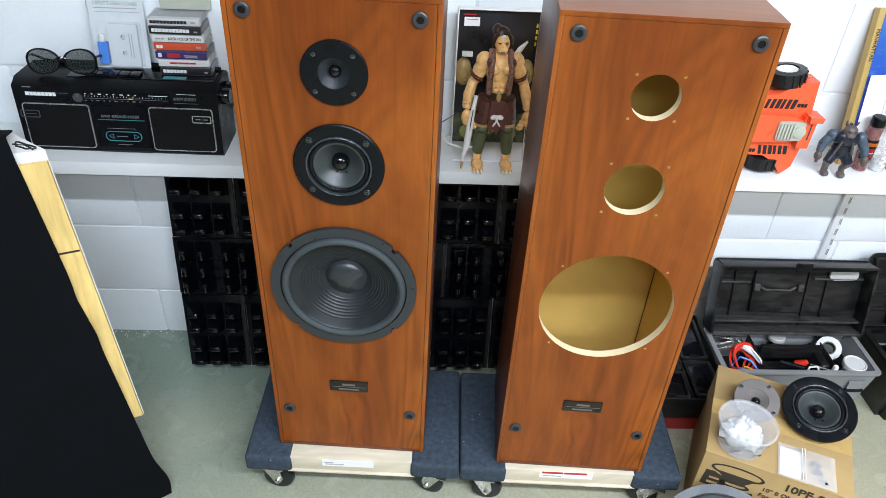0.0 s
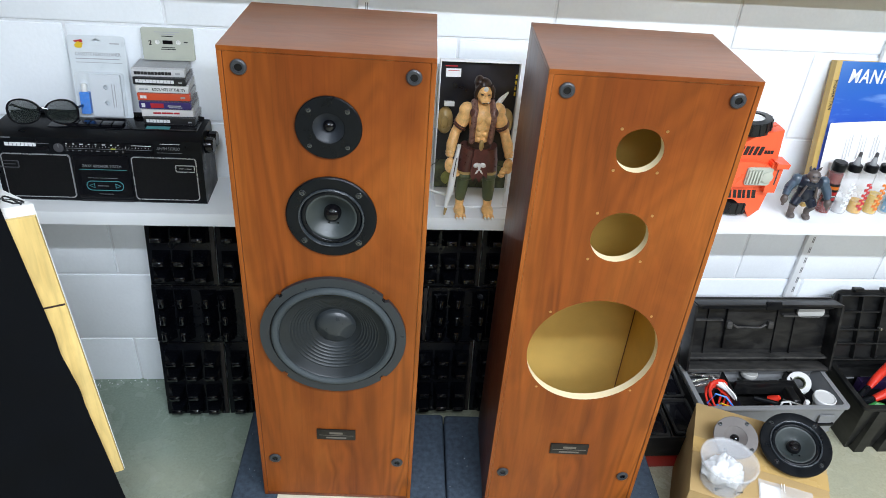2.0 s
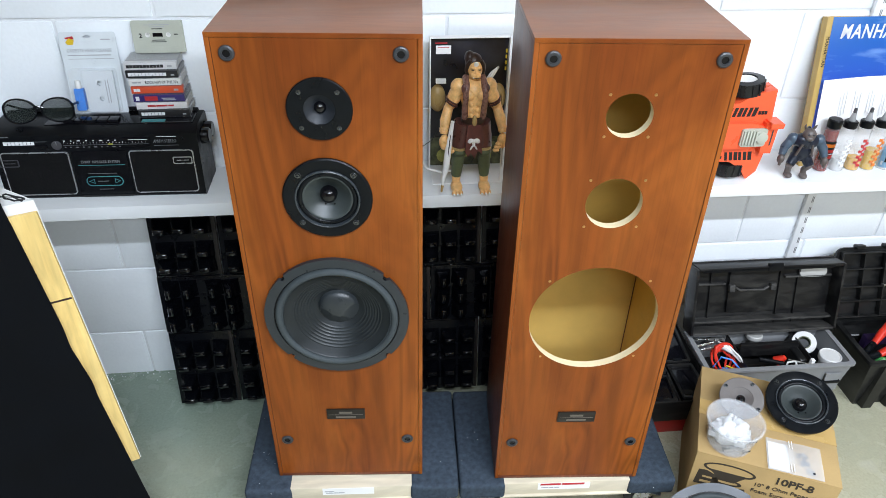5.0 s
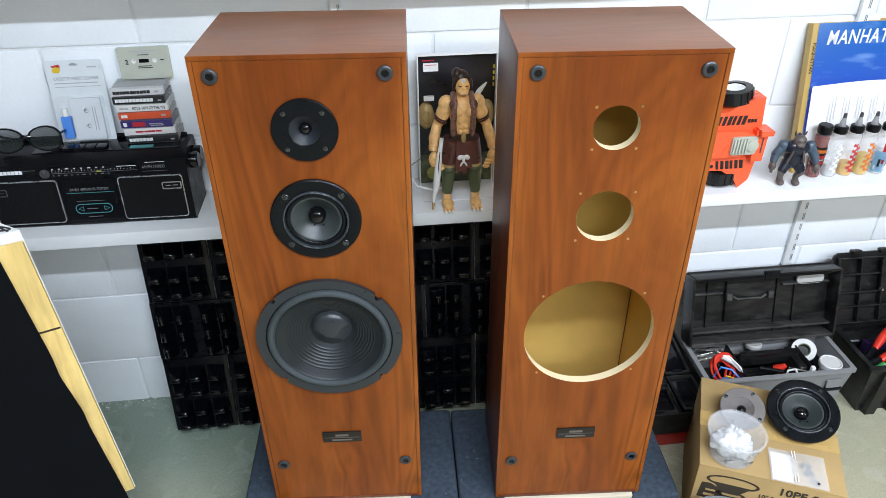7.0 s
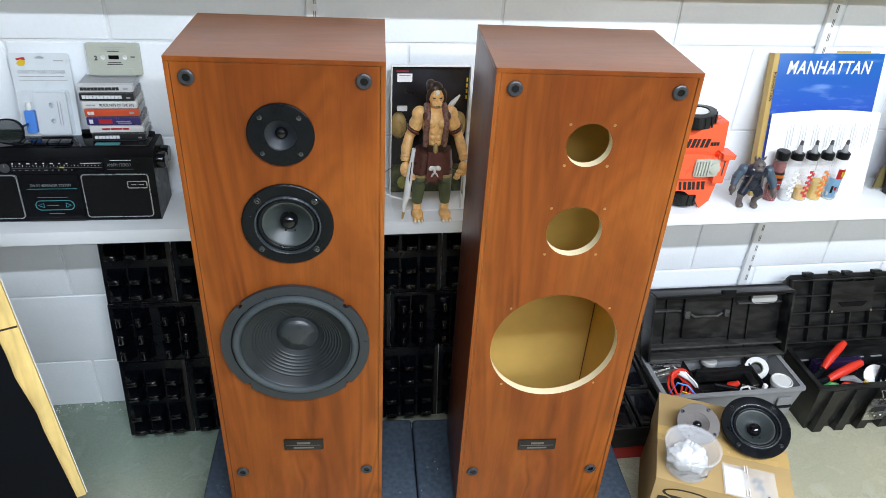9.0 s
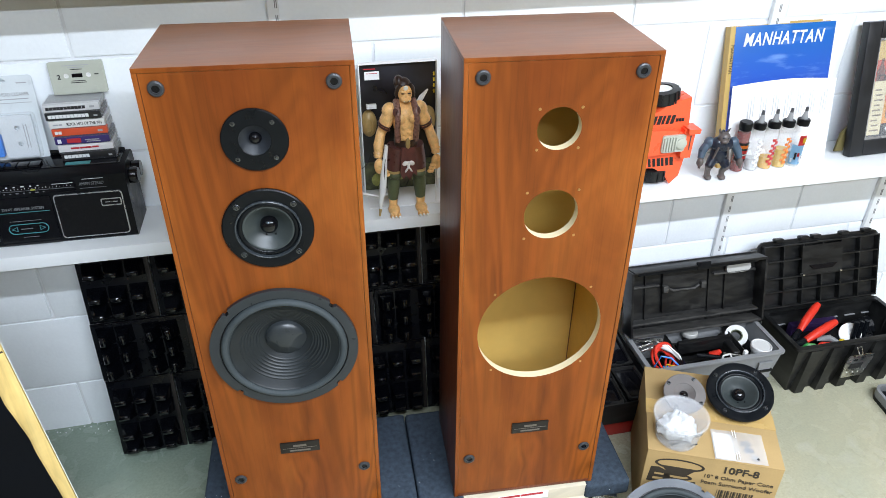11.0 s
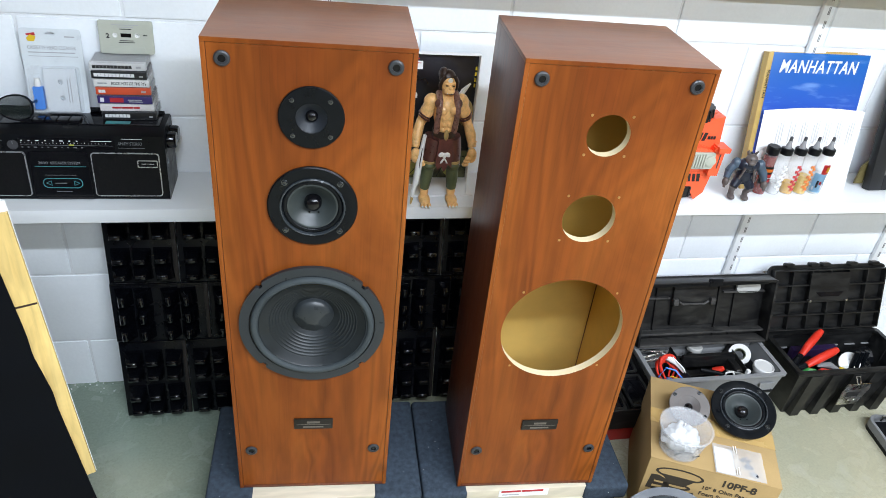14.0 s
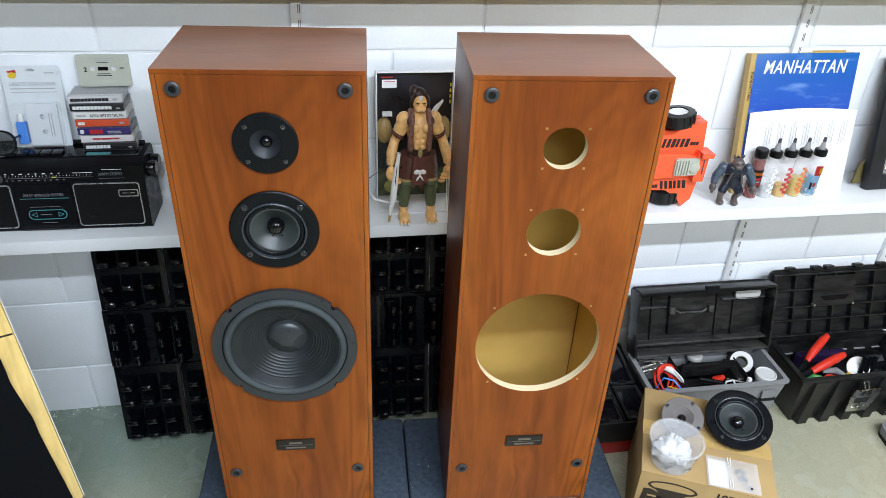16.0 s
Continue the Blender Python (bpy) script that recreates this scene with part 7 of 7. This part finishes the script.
solo("red_screwdriver", tube([(1.536, 0.196, 0.150), (1.566, 0.205, 0.155), (1.590, 0.200, 0.152)], 0.008, 10), RED_GRIP, "short red handle in the black toolbox", "tool")
solo("grey_screwdriver", tube([(1.560, 0.225, 0.160), (1.590, 0.214, 0.166), (1.612, 0.200, 0.158)], 0.009, 10, None, [0.007, 0.010, 0.006]), GREY_BOX, "grey tool handle in the black toolbox", "tool")
solo("yellow_knob", lathe([(0, 0), (0.009, 0), (0.010, 0.006), (0.007, 0.012), (0, 0.013)], 14), YELLOW, "small yellow knob in the black toolbox", "knob", m=pose(1.625, 0.205, 0.150, 30, 10, 0))
solo("white_disc", lathe([(0, -0.003), (0.030, -0.003), (0.031, 0.0), (0.030, 0.003), (0, 0.003)], 32), WHITE_PLASTIC, "white plastic disc in the black toolbox", "disc", m=tilted(1.690, 0.245, 0.140, -0.3, -0.7, 0.6))
for x in (1.690, 1.706, 1.722):
    solo("black_driver", tube([(x, 0.230, 0.10), (x + 0.004, 0.240, 0.185)], 0.007, 10), BLACK_SATIN, "black screwdriver standing in the black toolbox", "tool", group="screwdrivers in the toolbox")
for p, q in (((1.52, 0.25, 0.09), (1.60, 0.30, 0.10)), ((1.60, 0.22, 0.10), (1.68, 0.28, 0.11)), ((1.70, 0.29, 0.08), (1.78, 0.25, 0.10)), ((1.73, 0.30, 0.10), (1.80, 0.29, 0.12))):
    solo("dark_tool", tube([p, q], 0.022, 10, None, [0.024, 0.028]), BLACK_PLASTIC, "dark tool lying in the black toolbox", "tool", group="dark tools in the toolbox")

# ---------------------------------------------------------------- black organiser on a red case
red_case = thing("red_case", pose(0.845, 0.150, 0), "dark red plastic case on the floor", "case")
part("case", box(0, 0, 0, 0.205, 0.265, 0.060, 0.006, 3), RED_TRAY, red_case)
org = thing("organiser", pose(0.845, 0.128, 0.0605, 3, 0, 0), "black open organiser tray on the red case", "organiser")
part("tray", tray_shell(0, 0, 0.200, 0.285, 0, 0.080, 0.008, 0.004, 0.002), DUSTY_BLACK, org)
part("divider", box(0.112, 0.01, 0.004, 0.116, 0.275, 0.070, 0.001), DUSTY_BLACK, org)
for x0, x1, y0, y1, tip in ((0.010, 0.108, 0.012, 0.092, 4), (0.010, 0.108, 0.098, 0.178, -3), (0.010, 0.108, 0.184, 0.272, 3), (0.120, 0.190, 0.012, 0.132, -5), (0.120, 0.190, 0.140, 0.272, 4)):
    m = Matrix.Translation(((x0 + x1) / 2, (y0 + y1) / 2, 0.068)) @ Matrix.Rotation(radians(tip), 4, "X")
    hw, hd = (x1 - x0) / 2, (y1 - y0) / 2
    flap = part("flap", box(-hw, -hd, -0.002, hw, hd, 0.0005, 0.001), BLACK_GLOSS, org, "glossy black hinged flap", m=m)
    rim = plate(round_rect(-hw, -hd, hw, hd, 0.006), [round_rect(-hw + 0.007, -hd + 0.007, hw - 0.007, hd - 0.007, 0.004)], 0.006)
    bmesh.ops.transform(rim, matrix=Matrix.Translation((0, 0, 0.0065)) @ FACE.inverted(), verts=rim.verts)
    part("flap_rim", bevel_all(rim, 0.0012, 2, 50), DUSTY_BLACK, flap)
    part("flap_latch", box(-0.012, -hd + 0.002, 0.005, 0.012, -hd + 0.010, 0.010, 0.0015), BLACK_PLASTIC, flap)
part("clip", box(0.075, 0.150, 0.078, 0.082, 0.180, 0.088, 0.002), RED_GRIP, org)

# ---------------------------------------------------------------- flat case at the edge of the floor
flat = thing("tool_tray", pose(1.688, -0.080, 0, 0, 0, -8), "flat grey edged case with dark tools on the floor", "case")
FLAT = round_rect(0, 0, 0.30, 0.225, 0.030, 6)
part("base", prism(FLAT, 0.0, 0.012, 0.003), BLACK_PLASTIC, flat)
rim = plate(FLAT, [round_rect(0.008, 0.008, 0.292, 0.217, 0.024, 6)], 0.022)
bmesh.ops.transform(rim, matrix=Matrix.Translation((0, 0, 0.034)) @ FACE.inverted(), verts=rim.verts)
part("rim", bevel_all(rim, 0.002, 2, 50), GREY_BOX, flat, "grey rim")
part("pink_strip", box(0.030, 0.020, 0.012, 0.060, 0.120, 0.024, 0.004), mat("pink_plastic", (0.55, 0.05, 0.12), 0.4, bump=0.04), flat)
for k in range(4):
    part("tool", tube([(0.05 + 0.05 * k, 0.05, 0.020), (0.06 + 0.05 * k, 0.19, 0.022)], 0.008, 8), (BLACK_SATIN, GREY_BOX, SLATE, BLACK_GLOSS)[k], flat)
part("clasp", tube([(0.030, 0.200, 0.036), (0.045, 0.212, 0.040), (0.062, 0.205, 0.038), (0.075, 0.212, 0.036)], 0.004, 8), STEEL, flat)

# ---------------------------------------------------------------- odds on the upper shelf
solo("book_on_shelf", box(0.165, 0.316, UPPER_Z + 0.0005, 0.290, 0.470, UPPER_Z + 0.030, 0.002), NIGHT, "dark book lying on the upper shelf", "book")
solo("flat_frame", box(-0.52, 0.332, UPPER_Z + 0.0005, -0.352, 0.470, UPPER_Z + 0.012, 0.002), BLACK_GLOSS, "dark flat frame lying on the upper shelf", "frame")
solo("coiled_cord", tube([(-0.285 + 0.022 * math.cos(a), 0.334 + 0.016 * math.sin(a), UPPER_Z + 0.004 + 0.0006 * k) for k, a in enumerate([0.5 * q for q in range(24)])], 0.003, 7), BLACK_GLOSS, "black coiled cord on the upper shelf", "cord")
solo("clear_case", box(-0.075, 0.318, UPPER_Z + 0.0005, -0.005, 0.420, UPPER_Z + 0.020, 0.003), MILKY, "clear plastic case on the upper shelf", "case")

# ---------------------------------------------------------------- crumbs along the foot of the wall and lint on the carpet
bm = bmesh.new()
for k in range(90):
    one = bmesh.new()
    bmesh.ops.create_icosphere(one, subdivisions=1, radius=random.uniform(0.0006, 0.0024))
    for v in one.verts:
        v.co *= random.uniform(0.6, 1.3)
    join(bm, one, Matrix.Translation((random.uniform(-0.75, -0.28) if k % 3 else random.uniform(1.2, 2.6), WALL_Y - 0.004 - abs(random.gauss(0, 0.018)), 0.0008)))
solo("crumbs", bm, MORTAR, "pale plaster crumbs along the foot of the wall", "debris", kind="stuff")
bm = bmesh.new()
for k in range(34):
    one = bmesh.new()
    bmesh.ops.create_icosphere(one, subdivisions=1, radius=random.uniform(0.0004, 0.0009))
    x = random.choice((random.uniform(0.30, 0.46), random.uniform(0.79, 0.855), random.uniform(-0.066, -0.012)))
    join(bm, one, Matrix.Translation((x, random.uniform(-0.06, 0.20) - 0.05 * x, 0.1243)))
solo("lint", bm, PAPER, "white lint flecks on the dolly carpet", "lint", kind="stuff")
# ---------------------------------------------------------------- blocks of the wall
COURSE, LEN = 0.2065, 0.400
block = box(0, 0, 0, LEN - 0.006, 0.012, COURSE - 0.006, 0.004, 2)
block_mesh = mesh_of(block, "block", WALL_PAINT)
for row in range(0, 14):
    z = -0.0595 + COURSE * row
    for k in range(-5, 9):
        x = -0.40 + LEN * k + (0.2 if row % 2 else 0.0)
        if x < -2.2 or x > 3.8 or z + COURSE > 2.7:
            continue
        b = new("block", block_mesh)
        b.parent = wall_north
        b.location = (x + 0.003, WALL_Y + random.uniform(-0.0006, 0.0006), z + 0.003)
